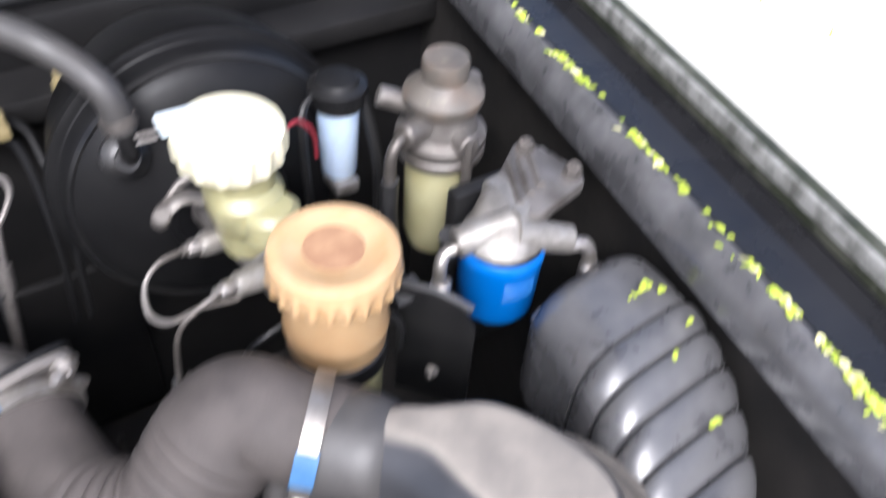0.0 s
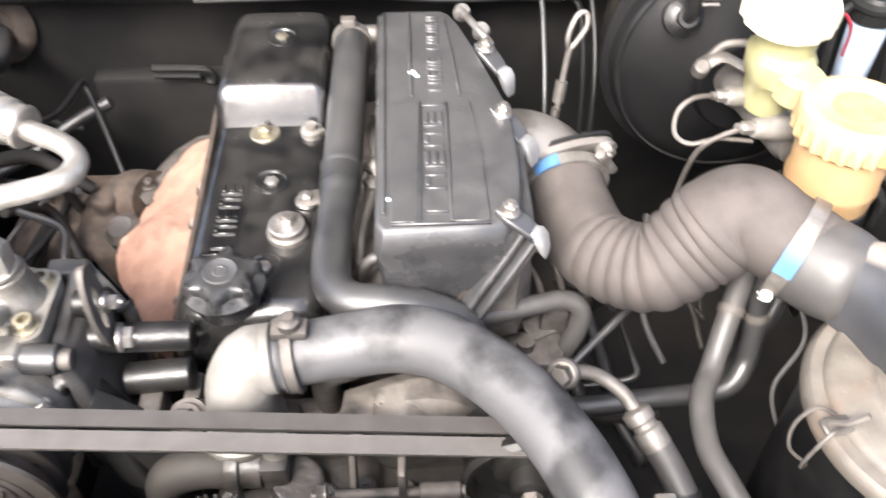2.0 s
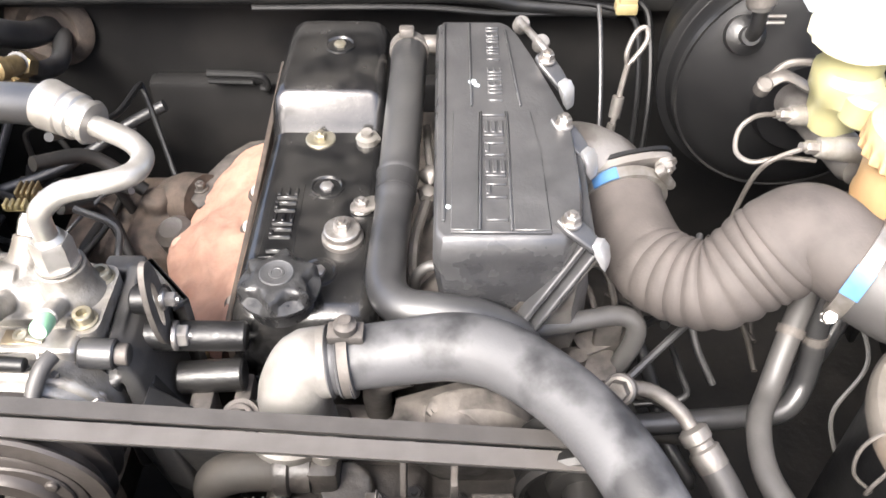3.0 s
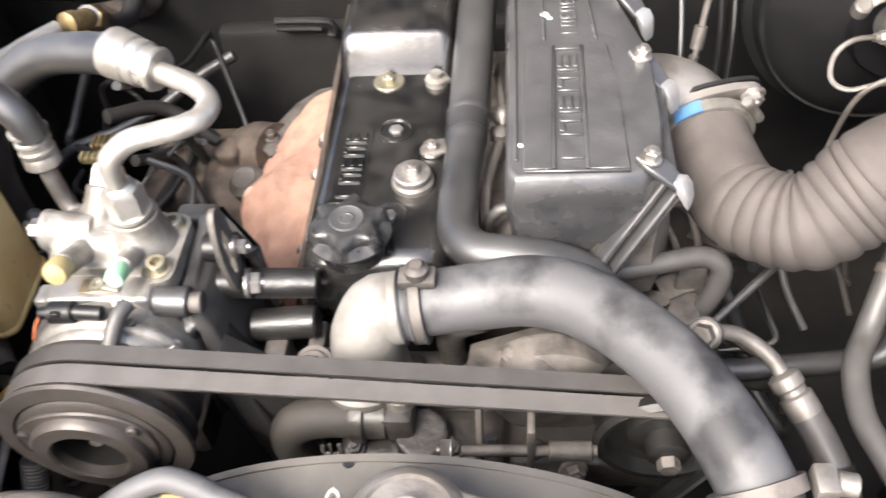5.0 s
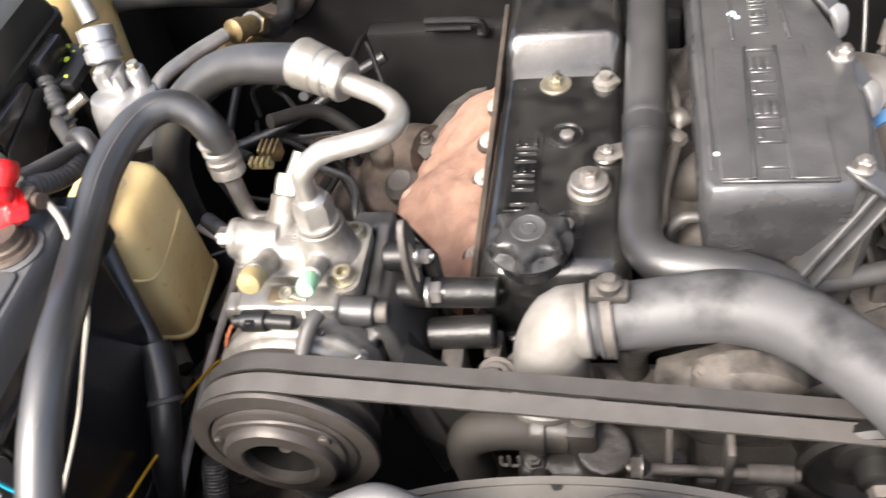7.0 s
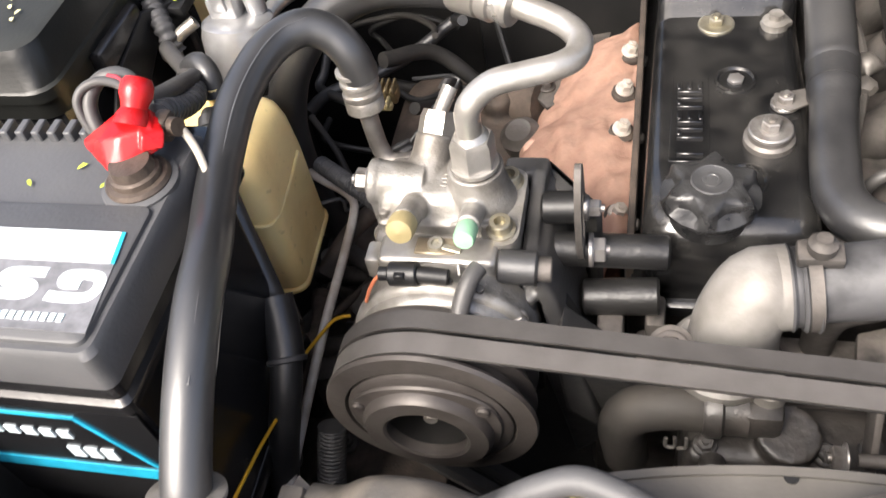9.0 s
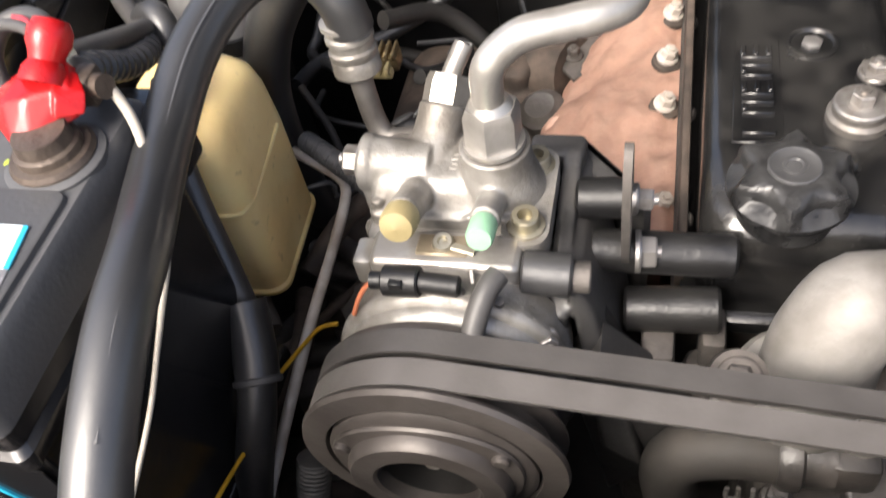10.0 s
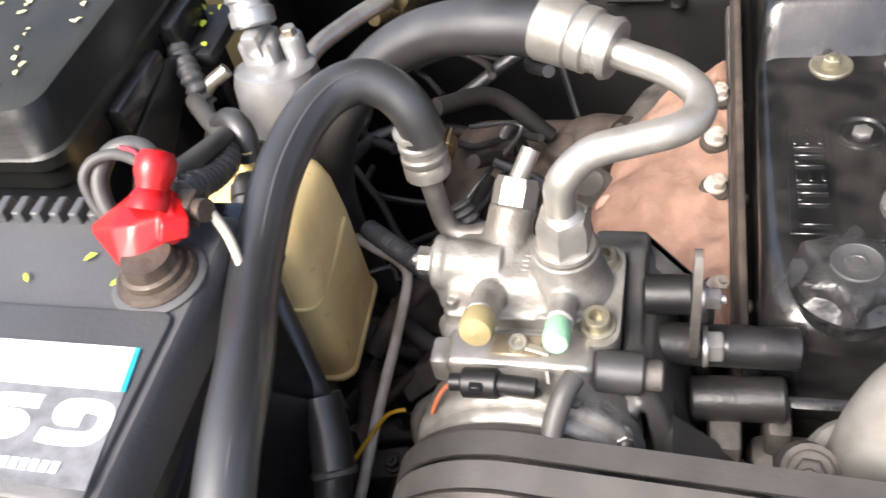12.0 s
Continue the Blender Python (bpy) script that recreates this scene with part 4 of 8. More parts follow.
bl = thing("intake_bellows", (0.03, 0.34, 1.02), "dusty grey corrugated rubber intake hose with steel clamps", "intake hose")
BEL = [(-0.048, 0.452, 1.062), (-0.042, 0.405, 1.052), (-0.026, 0.35, 1.052), (0.013, 0.318, 1.064), (0.048, 0.322, 1.092), (0.078, 0.325, 1.119), (0.105, 0.305, 1.113), (0.136, 0.279, 1.104)]


def bellows_r(s):
    base = 0.0375 + 0.0055 * math.exp(-((s - 0.68) / 0.1) ** 2)
    if 0.30 < s < 0.72:
        k = (s - 0.30) / 0.42
        ph = (k * 11) % 1
        base += 0.0035 * (abs(math.sin(math.pi * ph)) ** 0.6 - 0.6) * math.sin(math.pi * k) ** 0.4
    return base


part("hose", tube(BEL, bellows_r, 240, 40), "bellows", bl)
band((-0.045, 0.435, 1.058), (0.006, -0.047, -0.01), 0.039, 0.011, parent=bl, tag=(-0.5, -0.35, 0.75), screw=(1, -0.1, 0.6))
band((0.116, 0.296, 1.108), (0.03, -0.022, -0.006), 0.0405, 0.013, parent=bl, tag=(-0.5, -0.75, 0.42), screw=(-0.4, -0.5, -0.6))

# ---- ribbed resonator box ----
rb = thing("intake_resonator", (0.35, 0.17, 0.95), "ribbed black plastic intake resonator box", "resonator")


def ribbed():
    secs = []
    n = 200
    for k in range(n + 1):
        s = k / n
        y = 0.352 - 0.262 * s
        x = 0.384 - 0.012 * s - 0.072 * s**3
        w, zt = 0.122 + 0.012 * math.sin(s * 3.1), 1.098 + 0.012 * math.sin(min(s * 1.3, 1) * 3.14) - 0.035 * s * s
        e = min(s / 0.13, (1 - s) / 0.07, 1)
        rnd = math.sqrt(max(1 - (1 - e) ** 2, 0.0))
        w *= 0.55 + 0.45 * rnd
        zt -= 0.045 * (1 - rnd)
        zb = 0.95 + 0.03 * (1 - rnd)
        if s > 0.33:
            ph = ((s - 0.33) / 0.67 * 6.0) % 1
            d = 0.0
            if ph < 0.16:
                d = 0.0045 * math.sin(ph / 0.16 * math.pi)
            w -= 2 * d
            zt -= d * 1.4
            zt += 0.003 * math.sin(ph * math.pi)
            w += 0.004 * math.sin(ph * math.pi)
        secs.append(rect((x, y, (zt + zb) / 2), (1, 0.12, 0), (0, 0, 1), w, zt - zb, 0.038, 6))
    return loft(secs)


part("shell", ribbed(), "ribbox", rb)
part("mount_tab", joined(box((0.425, 0.19, 1.03), (0.447, 0.215, 1.036), 0.002), rod((0.437, 0.202, 1.034), (0.437, 0.202, 1.044), 0.006, 12)), "black", rb)
part("end_boss", lathe([(0.014, 0), (0.014, 0.004), (0.011, 0.007), (0.0, 0.0075)], along((0.345, 0.335, 1.062), (0.335, 0.37, 1.075)), 20), "ribbox", rb)
bm = bmesh.new()
for x, y, z in ((0.385, 0.285, 1.113), (0.39, 0.286, 1.113), (0.398, 0.29, 1.113), (0.40, 0.289, 1.112), (0.412, 0.283, 1.108), (0.405, 0.245, 1.112), (0.375, 0.225, 1.115), (0.36, 0.17, 1.108)):
    for _ in range(3):
        flake(bm, (x + rng.gauss(0, 0.003), y + rng.gauss(0, 0.001), z), rng.uniform(0.002, 0.004), (0, 0, 1), rng)
tagged(new("leaf_litter", finish("leaf_litter", bm, "leaf", 60)), "yellow-green leaf flakes on the ribbed box", "leaves", kind="stuff")
solo("flexible_duct", tube([(0.40, 0.34, 1.03), (0.43, 0.30, 1.03), (0.435, 0.24, 1.0), (0.42, 0.18, 0.95)], lambda s: 0.03 + 0.0025 * math.sin(s * 90), 90, 24), "black", "black corrugated duct behind the ribbed box", "duct")

# ---- hoses and wires low on this side ----
HP = [(0.10, 0.325, 1.07), (0.088, 0.305, 1.02), (0.07, 0.27, 0.985), (0.052, 0.235, 0.985), (0.046, 0.19, 0.985), (0.055, 0.15, 0.985), (0.07, 0.11, 0.97), (0.09, 0.06, 0.9)]
hh = thing("heater_hose", (0.10, 0.325, 1.07), "grey rubber heater hose hanging beside the air cleaner", "hose", "heater hoses")
part("hose", tube(HP, 0.0105, 50, 14), "heater", hh)
part("clip", lathe([(0.0107, -0.004), (0.0122, -0.004), (0.0122, 0.004), (0.0107, 0.004)], along(HP[1], HP[2]), 24), "castdark", hh)
HP = [(0.115, 0.33, 1.05), (0.118, 0.315, 1.0), (0.117, 0.30, 0.955), (0.10, 0.283, 0.935), (0.068, 0.279, 0.93), (0.02, 0.274, 0.93), (-0.04, 0.268, 0.93), (-0.10, 0.262, 0.93)]
hh = thing("heater_hose", (0.115, 0.33, 1.05), "black rubber hose bending under the heater hose", "hose", "heater hoses")
part("hose", tube(HP, 0.0105, 60, 14), "hose", hh)
part("clip", lathe([(0.0107, -0.004), (0.0122, -0.004), (0.0122, 0.004), (0.0107, 0.004)], along(HP[1], HP[2]), 24), "castdark", hh)
solo("loom_wire", tube([(0.135, 0.30, 1.05), (0.142, 0.27, 1.02), (0.12, 0.25, 0.98), (0.125, 0.23, 0.95), (0.135, 0.21, 0.93), (0.12, 0.2, 0.92)], 0.002, 40, 6), "heater", "thin grey wire curling beside the air cleaner", "wire")
solo("control_cable", tube([(-0.055, 0.285, 0.965), (0.0, 0.33, 0.985), (0.05, 0.37, 1.0), (0.10, 0.42, 1.0)], 0.0038, 30, 8), "hose", "thin black control cable crossing behind the hoses", "cable")
solo("wire_stub", tube([(0.232, 0.020, 1.078), (0.234, 0.027, 1.088), (0.239, 0.031, 1.092), (0.245, 0.027, 1.092), (0.244, 0.020, 1.087), (0.241, 0.017, 1.078)], 0.0022, 24, 8), "wirer", "red wire loop by the front panel", "wire")
solo("wire_stub", tube([(0.226, 0.020, 1.078), (0.228, 0.029, 1.087), (0.235, 0.033, 1.091)], 0.0022, 14, 8), "bluetag", "dark blue wire by the front panel", "wire")
solo("support_rod", tube([(0.14, -0.01, 1.08), (0.19, 0.012, 1.087), (0.235, 0.03, 1.092), (0.24, 0.034, 1.08)], 0.006, 20, 10), "panel", "pinkish bare rod end on the front panel", "rod")

fl = thing("fuel_line", (-0.04, 0.24, 0.95), "metal fuel pipe with a banjo joint and crimped hose", "fuel line")
part("banjo", joined(lathe([(0.011, -0.006), (0.013, -0.004), (0.013, 0.004), (0.011, 0.006)], along((-0.073, 0.228, 1.04), (-0.09, 0.20, 1.07)), 24), hexagon((-0.0755, 0.223, 1.046), (-0.080, 0.215, 1.054), 0.009)), "alud", fl)
part("pipe", tube([(-0.065, 0.232, 1.038), (-0.045, 0.232, 1.032), (-0.025, 0.222, 1.022), (-0.012, 0.207, 1.01)], 0.0062, 24, 12), "alud", fl)
part("crimp", joined(lathe([(0.008, 0), (0.0125, 0.003), (0.0125, 0.012), (0.0105, 0.014), (0.0105, 0.018), (0.013, 0.02), (0.013, 0.036)], along((-0.016, 0.211, 1.014), (0.004, 0.183, 0.993)), 20)), "alud", fl)
part("hose", tube([(-0.003, 0.193, 1.0), (0.012, 0.17, 0.984), (0.024, 0.14, 0.965), (0.032, 0.1, 0.93), (0.034, 0.05, 0.88)], 0.0125, 30, 14), "heater", fl)
part("tie", lathe([(0.0125, -0.003), (0.0142, -0.003), (0.0142, 0.003), (0.0125, 0.003)], along((0.02, 0.153, 0.973), (0.028, 0.12, 0.95)), 20), "black", fl)


# ---- engine ----
eb = thing("engine_block", (-0.25, 0.5, 0.5), "grimy diesel engine block and cylinder head", "engine")
part("block", joined(box((-0.40, 0.26, 0.5), (-0.10, 0.78, 0.86), 0.02), box((-0.405, 0.30, 0.84), (-0.262, 0.74, 0.955), 0.008), box((-0.44, 0.3, 0.6), (-0.36, 0.7, 0.8), 0.02)), "grime", eb)
part("head_gasket_face", box((-0.408, 0.295, 0.945), (-0.258, 0.745, 0.965), 0.004), "castdark", eb)
part("manifold", joined(box((-0.26, 0.31, 0.88), (-0.11, 0.66, 1.0), 0.015), *[rod((-0.26, 0.36 + 0.08 * k, 0.94), (-0.19, 0.36 + 0.08 * k, 1.03), 0.022, 14) for k in range(4)]), "castdark", eb)
part("injection_pump", joined(box((-0.14, 0.3, 0.84), (-0.04, 0.5, 0.95), 0.012), rod((-0.10, 0.24, 0.9), (-0.10, 0.32, 0.9), 0.045, 24, bevel=0.005), *[rod((-0.11 + 0.018 * (k % 2), 0.33 + 0.04 * k, 0.94), (-0.11 + 0.018 * (k % 2), 0.33 + 0.04 * k, 0.985), 0.008, 10) for k in range(4)]), "grime", eb)
for k in range(4):
    part("injector_pipe", tube([(-0.11 + 0.018 * (k % 2), 0.33 + 0.04 * k, 0.98), (-0.10 + 0.01 * k, 0.34 + 0.04 * k, 1.02), (-0.13, 0.36 + 0.05 * k, 1.03), (-0.2, 0.37 + 0.08 * k, 0.99), (-0.25, 0.37 + 0.085 * k, 0.97)], 0.003, 30, 8), "castdark", eb)
part("front_cover", joined(box((-0.40, 0.235, 0.6), (-0.08, 0.27, 0.965), 0.012), box((-0.36, 0.21, 0.7), (-0.14, 0.24, 0.93), 0.01)), "castdark", eb)
part("timing_bulge", joined(lathe([(0.055, 0), (0.055, 0.02), (0.045, 0.03), (0.02, 0.032)], along((-0.185, 0.236, 0.975), (-0.185, 0.1, 0.975)), 28), lathe([(0.03, 0), (0.03, 0.04), (0.025, 0.05), (0.0, 0.052)], along((-0.20, 0.236, 1.0), (-0.20, 0.13, 0.985)), 24)), "castdark", eb)
part("lift_bracket", prism([(-0.255, 0.205), (-0.24, 0.195), (-0.15, 0.235), (-0.13, 0.262), (-0.16, 0.27), (-0.25, 0.24)], 0.008, pose(0, 0, 1.003), 0.002), "castdark", eb)
bolt(eb, (-0.218, 0.225, 1.010), (0, -0.3, 1), 0.008, 0.008, 0.011, "castdark")
part("coolant_neck", tube([(-0.265, 0.262, 0.94), (-0.268, 0.255, 0.99), (-0.262, 0.25, 1.02), (-0.24, 0.25, 1.032)], 0.012, 20, 12), "castdark", eb)
bolt(eb, (-0.372, 0.212, 1.02), (-0.2, -0.6, 0.8), 0.009, 0.008, 0.0125, "castdark")
part("thermostat_base", joined(box((-0.385, 0.215, 0.93), (-0.29, 0.26, 0.975), 0.01), rod((-0.372, 0.225, 1.0), (-0.372, 0.2125, 1.019), 0.016, 20)), "castdark", eb)

vc = thing("valve_cover", (-0.332, 0.5, 0.965), "black enamelled valve cover with an oil filler cap", "valve cover")
VC = [(0.290, 0.102, 1.018, 0.03), (0.293, 0.114, 1.034, 0.03), (0.300, 0.124, 1.043, 0.028), (0.312, 0.1275, 1.0475, 0.022), (0.36, 0.1265, 1.049, 0.018), (0.45, 0.124, 1.049, 0.017), (0.535, 0.1205, 1.0485, 0.016), (0.543, 0.12, 1.050, 0.016),
      (0.548, 0.118, 1.058, 0.014), (0.560, 0.1165, 1.083, 0.014), (0.566, 0.116, 1.089, 0.018), (0.58, 0.1155, 1.091, 0.02), (0.66, 0.1145, 1.091, 0.02), (0.70, 0.114, 1.088, 0.022), (0.715, 0.108, 1.08, 0.026), (0.722, 0.09, 1.062, 0.03)]
shell = part("shell", loft([rect((-0.332, y, (zt + 0.962) / 2), (1, 0, 0), (0, 0, 1), w, zt - 0.962, min(r, (zt - 0.962) * 0.45), 6) for y, w, zt, r in VC]), "valve", vc)
part("flange", loft([rect((-0.332, 0.507, z), (1, 0, 0), (0, 1, 0), w, d, 0.03) for z, w, d in ((0.958, 0.136, 0.448), (0.969, 0.136, 0.448), (0.972, 0.130, 0.44))]), "valve", vc)
part("embossed_pad", prism([(-0.347, 0.362), (-0.347, 0.462), (-0.375, 0.462), (-0.378, 0.362)], 0.0012, pose(0, 0, 1.0485), 0.0004, 1), "valve", vc)


def stroke_marks(x0, x1, y0, y1, z, count, parent, mat, h=0.002, wd=0.003, shape=None):
    """A row of raised strokes in the place of a brand name, read along y."""
    step = (y1 - y0) / count
    for k in range(count):
        a, b = y0 + step * k + step * 0.12, y0 + step * (k + 1) - step * 0.12
        bars = [(x0, a, x1, a + wd)]
        if k % 2:
            bars += [(x0, b - wd, x1, b), (x0, a + wd, x0 + wd, b - wd)]
        elif k:
            bars += [(x1 - wd, a + wd, x1, b), ((x0 + x1 - wd) / 2, a + wd, (x0 + x1 + wd) / 2, b), (x0, a + wd, x0 + wd, b)]
        bits = [box((p, q, z - 0.001), (u, v, z + h), min(0.0006, h / 3), 1) for p, q, u, v in bars]
        part("raised_mark", shape(joined(*bits)) if shape else joined(*bits), mat, parent)


stroke_marks(-0.372, -0.352, 0.366, 0.456, 1.0490, 5, vc, "valve", 0.0028, 0.0036)
cap = part("filler_cap", lathe([(0.027, 1.045), (0.0275, 1.061), (0.0335, 1.063), (0.0346, 1.0655), (0.0346, 1.068), (0.0343, 1.0725), (0.0335, 1.0775), (0.031, 1.0805), (0.0205, 1.082), (0.018, 1.0826), (0.0, 1.083)], pose(-0.349, 0.311, 0, 0, 0, 25), 144, 6, 0.0098, (5, 6, 7), 0.6), "capblack", vc, "black six-lobed oil filler cap", 45)
em = part("cap_emblem", lathe([(0.0145, 1.0815), (0.0145, 1.0836), (0.0135, 1.084), (0.0125, 1.0834), (0.0, 1.0834)], pose(-0.349, 0.311, 0), 36), "cover", cap)
part("emblem_ring", lathe([(0.0068, 1.083), (0.0066, 1.0841), (0.0045, 1.0842), (0.004, 1.0836), (0.0, 1.0836)], pose(-0.349, 0.311, 0), 28), "cover", cap)
bolt(vc, (-0.340, 0.533, 1.048), (0, 0, 1), 0.0065, 0.006, 0.0155)
part("riser", lathe([(0.019, 1.046), (0.019, 1.054), (0.0165, 1.056), (0.016, 1.060), (0.0, 1.060)], pose(-0.304, 0.386, 0), 32), "alud", vc)
bolt(vc, (-0.304, 0.386, 1.060), (0, 0, 1), 0.0075, 0.008, 0.0165, "steel")
bolt(vc, (-0.290, 0.427, 1.050), (0, 0, 1), 0.0065, 0.007, 0.011, "steel")
for x, y, zt in ((-0.326, 0.458, 1.0485), (-0.322, 0.345, 1.0485), (-0.327, 0.646, 1.0905)):
    ring = part("well", lathe([(0.0165, zt - 0.006), (0.0165, zt + 0.0018), (0.0145, zt + 0.0024), (0.0135, zt + 0.0008), (0.0125, zt - 0.0004), (0.0, zt - 0.0004)], pose(x, y, 0), 32), "valve", vc)
    part("well_bolt", hexagon((x, y, zt - 0.001), (x, y, zt + 0.0035), 0.0068), "zinc" if y > 0.5 else "steel", ring)
part("end_bracket", joined(lathe([(0.011, 1.046), (0.011, 1.055), (0.006, 1.057), (0.006, 1.062)], pose(-0.292, 0.53, 0), 16), prism([(-0.305, 0.532), (-0.29, 0.518), (-0.277, 0.53), (-0.285, 0.545)], 0.006, pose(0, 0, 1.048), 0.002)), "alu", vc)

pc = thing("intake_cover", (-0.165, 0.45, 1.03), "grey-black ribbed plastic intake cover with raised marks", "engine cover")
OUT = [(-0.221, 0.305), (-0.215, 0.2965), (-0.118, 0.3), (-0.1015, 0.317), (-0.0975, 0.36), (-0.0985, 0.42), (-0.103, 0.456), (-0.127, 0.536), (-0.142, 0.578), (-0.150, 0.592), (-0.158, 0.598), (-0.215, 0.598), (-0.222, 0.591)]


def shrunk(poly, k, c=(-0.165, 0.44), dy=0.0):
    return [(c[0] + (x - c[0]) * k, c[1] + (y - c[1]) * k + dy) for x, y in poly]


def stack(rows, extra=3):
    """Outlines stacked in z, with their corners rounded."""
    secs = []
    for z, poly in rows:
        pts = []
        n = len(poly)
        for i in range(n):
            p, q = V((*poly[i], z)), V((*poly[(i + 1) % n], z))
            for k in range(extra):
                pts.append(p.lerp(q, k / extra))
        secs.append(pts)
    return loft(secs)


def tilted(bm):
    """The cover rises a little towards the firewall."""
    for v in bm.verts:
        v.co.z += 0.075 * (v.co.y - 0.335)
    return bm


LOWC = (-0.150, 0.318)
part("shell", tilted(stack([(1.005, shrunk(OUT, 0.34, LOWC)), (1.03, shrunk(OUT, 0.62, LOWC)), (1.062, shrunk(OUT, 0.92, LOWC)), (1.095, shrunk(OUT, 0.985)), (1.112, OUT), (1.1195, shrunk(OUT, 0.994)), (1.126, shrunk(OUT, 0.98)), (1.1305, shrunk(OUT, 0.962)), (1.133, shrunk(OUT, 0.944)), (1.1335, shrunk(OUT, 0.925)), (1.1335, shrunk(OUT, 0.5))])), "cover", pc)
TOP = 1.1335
for poly in ([(-0.207, 0.311), (-0.1855, 0.311), (-0.1815, 0.452), (-0.205, 0.452)], [(-0.1575, 0.311), (-0.128, 0.311), (-0.131, 0.40), (-0.1365, 0.452), (-0.1565, 0.452)]):
    part("raised_panel", tilted(prism(poly, 0.0022, pose(0, 0, TOP - 0.0006), 0.0006, 1)), "cover", pc)
for poly in ([(-0.1852, 0.311), (-0.1832, 0.311), (-0.1797, 0.452), (-0.1812, 0.452)], [(-0.1600, 0.311), (-0.1578, 0.311), (-0.1568, 0.452), (-0.1585, 0.452)], [(-0.1795, 0.446), (-0.1590, 0.446), (-0.1590, 0.452), (-0.1797, 0.452)],
             [(-0.207, 0.3075), (-0.128, 0.3075), (-0.128, 0.3095), (-0.207, 0.3095)], [(-0.214, 0.32), (-0.2115, 0.32), (-0.2125, 0.585), (-0.2145, 0.585)], [(-0.1895, 0.46), (-0.1875, 0.46), (-0.1885, 0.585), (-0.19, 0.585)], [(-0.146, 0.46), (-0.144, 0.46), (-0.1535, 0.575), (-0.155, 0.575)]):
    part("rib", tilted(prism(poly, 0.0032, pose(0, 0, TOP - 0.0006), 0.0006, 1)), "cover", pc)
for x0, x1, y0, y1, count, h, wd in ((-0.1785, -0.1615, 0.318, 0.442, 5, 0.0022, 0.0042), (-0.1735, -0.160, 0.466, 0.516, 5, 0.0018, 0.0022), (-0.1735, -0.161, 0.526, 0.580, 6, 0.0018, 0.0022)):
    stroke_marks(x0, x1, y0, y1, TOP, count, pc, "cover", h, wd, tilted)
part("flange", joined(loft([rect(p, V((0.25, -0.9, 0.2)).normalized(), V((0.8, 0.1, -0.6)).normalized(), 0.016, 0.006, 0.002) for p in (V((-0.096, 0.320, 1.124)), V((-0.157, 0.286, 1.038)))]),
                      loft([rect(p + V((0.007, -0.004, -0.006)), V((0.25, -0.9, 0.2)).normalized(), V((0.8, 0.1, -0.6)).normalized(), 0.02, 0.005, 0.002) for p in (V((-0.096, 0.320, 1.124)), V((-0.157, 0.286, 1.038)))]),
                      loft([rect(p, (1, 0, 0), (0, 0, 1), 0.013, 0.024, 0.004) for p in (V((-0.0975, 0.322, 1.108)), V((-0.0975, 0.45, 1.112)))])), "cover", pc)
part("flange_trim", tube([(-0.082, 0.312, 1.116), (-0.102, 0.302, 1.09), (-0.147, 0.278, 1.028)], 0.0022, 24, 8), "alud", pc, "bare metal flange edge")
part("lower_shell", joined(stack([(0.99, [(-0.16, 0.30), (-0.10, 0.31), (-0.085, 0.34), (-0.085, 0.46), (-0.14, 0.55), (-0.18, 0.55)]), (1.05, [(-0.155, 0.296), (-0.105, 0.302), (-0.088, 0.33), (-0.09, 0.46), (-0.14, 0.57), (-0.18, 0.57)]), (1.1, [(-0.13, 0.315), (-0.098, 0.317), (-0.094, 0.33), (-0.098, 0.46), (-0.14, 0.57), (-0.18, 0.57)])])), "alud", pc, "dull cast lower manifold")
for p, e in (((-0.1135, 0.3165, 1.1335), (-0.0895, 0.304, 1.122)), ((-0.1085, 0.437, 1.138), (-0.086, 0.418, 1.122)), ((-0.117, 0.527, 1.146), (-0.0985, 0.509, 1.132))):
    p, e = V(p), V(e)
    w = (e - p).cross(V((0, 0, 1))).normalized()
    part("strap", loft([rect(p + (e - p) * f + V((0, 0, g)), w, V((0.25, 0, 1)).normalized(), width, 0.006, 0.002) for f, g, width in ((-0.35, -0.001, 0.012), (0.0, 0.0, 0.02), (0.5, -0.001, 0.018), (0.95, -0.004, 0.014))]), "cover", pc)
    part("tab", loft([rect(e + (e - p).normalized() * d + V((0, 0, g)), w, (0, 0, 1), width, hh, 0.0025) for d, g, width, hh in ((-0.006, -0.002, 0.012, 0.008), (0.0, -0.002, 0.016, 0.012), (0.005, -0.006, 0.016, 0.014), (0.0085, -0.012, 0.011, 0.011))]), "bright", pc, "bare cast flange tab")
    bolt(pc, p + V((0, 0, 0.002)), (0.1, 0, 1), 0.0065, 0.0065, 0.0085, "steel")
part("return_pipe", joined(tube([(-0.137, 0.61, 1.142), (-0.128, 0.588, 1.142), (-0.119, 0.566, 1.142), (-0.110, 0.552, 1.137)], 0.004, 20, 10), *[lathe([(0.008, 0), (0.0085, 0.003), (0.0085, 0.009), (0.007, 0.012)], along(p, V(p) + V((0.2, -0.5, 1))), 12) for p in ((-0.136, 0.614, 1.132), (-0.119, 0.575, 1.134))]), "steel", pc)
for x, y, r in ((-0.187, 0.494, 0.0035), (-0.183, 0.489, 0.0025), (-0.209, 0.336, 0.0022), (-0.204, 0.331, 0.0018), (-0.136, 0.326, 0.0016), (-0.19, 0.312, 0.0012)):
    part("oil_stain_chip", tilted(lump((x, y, TOP + 0.001), r, 0.3, int(r * 9000))), "white", pc)

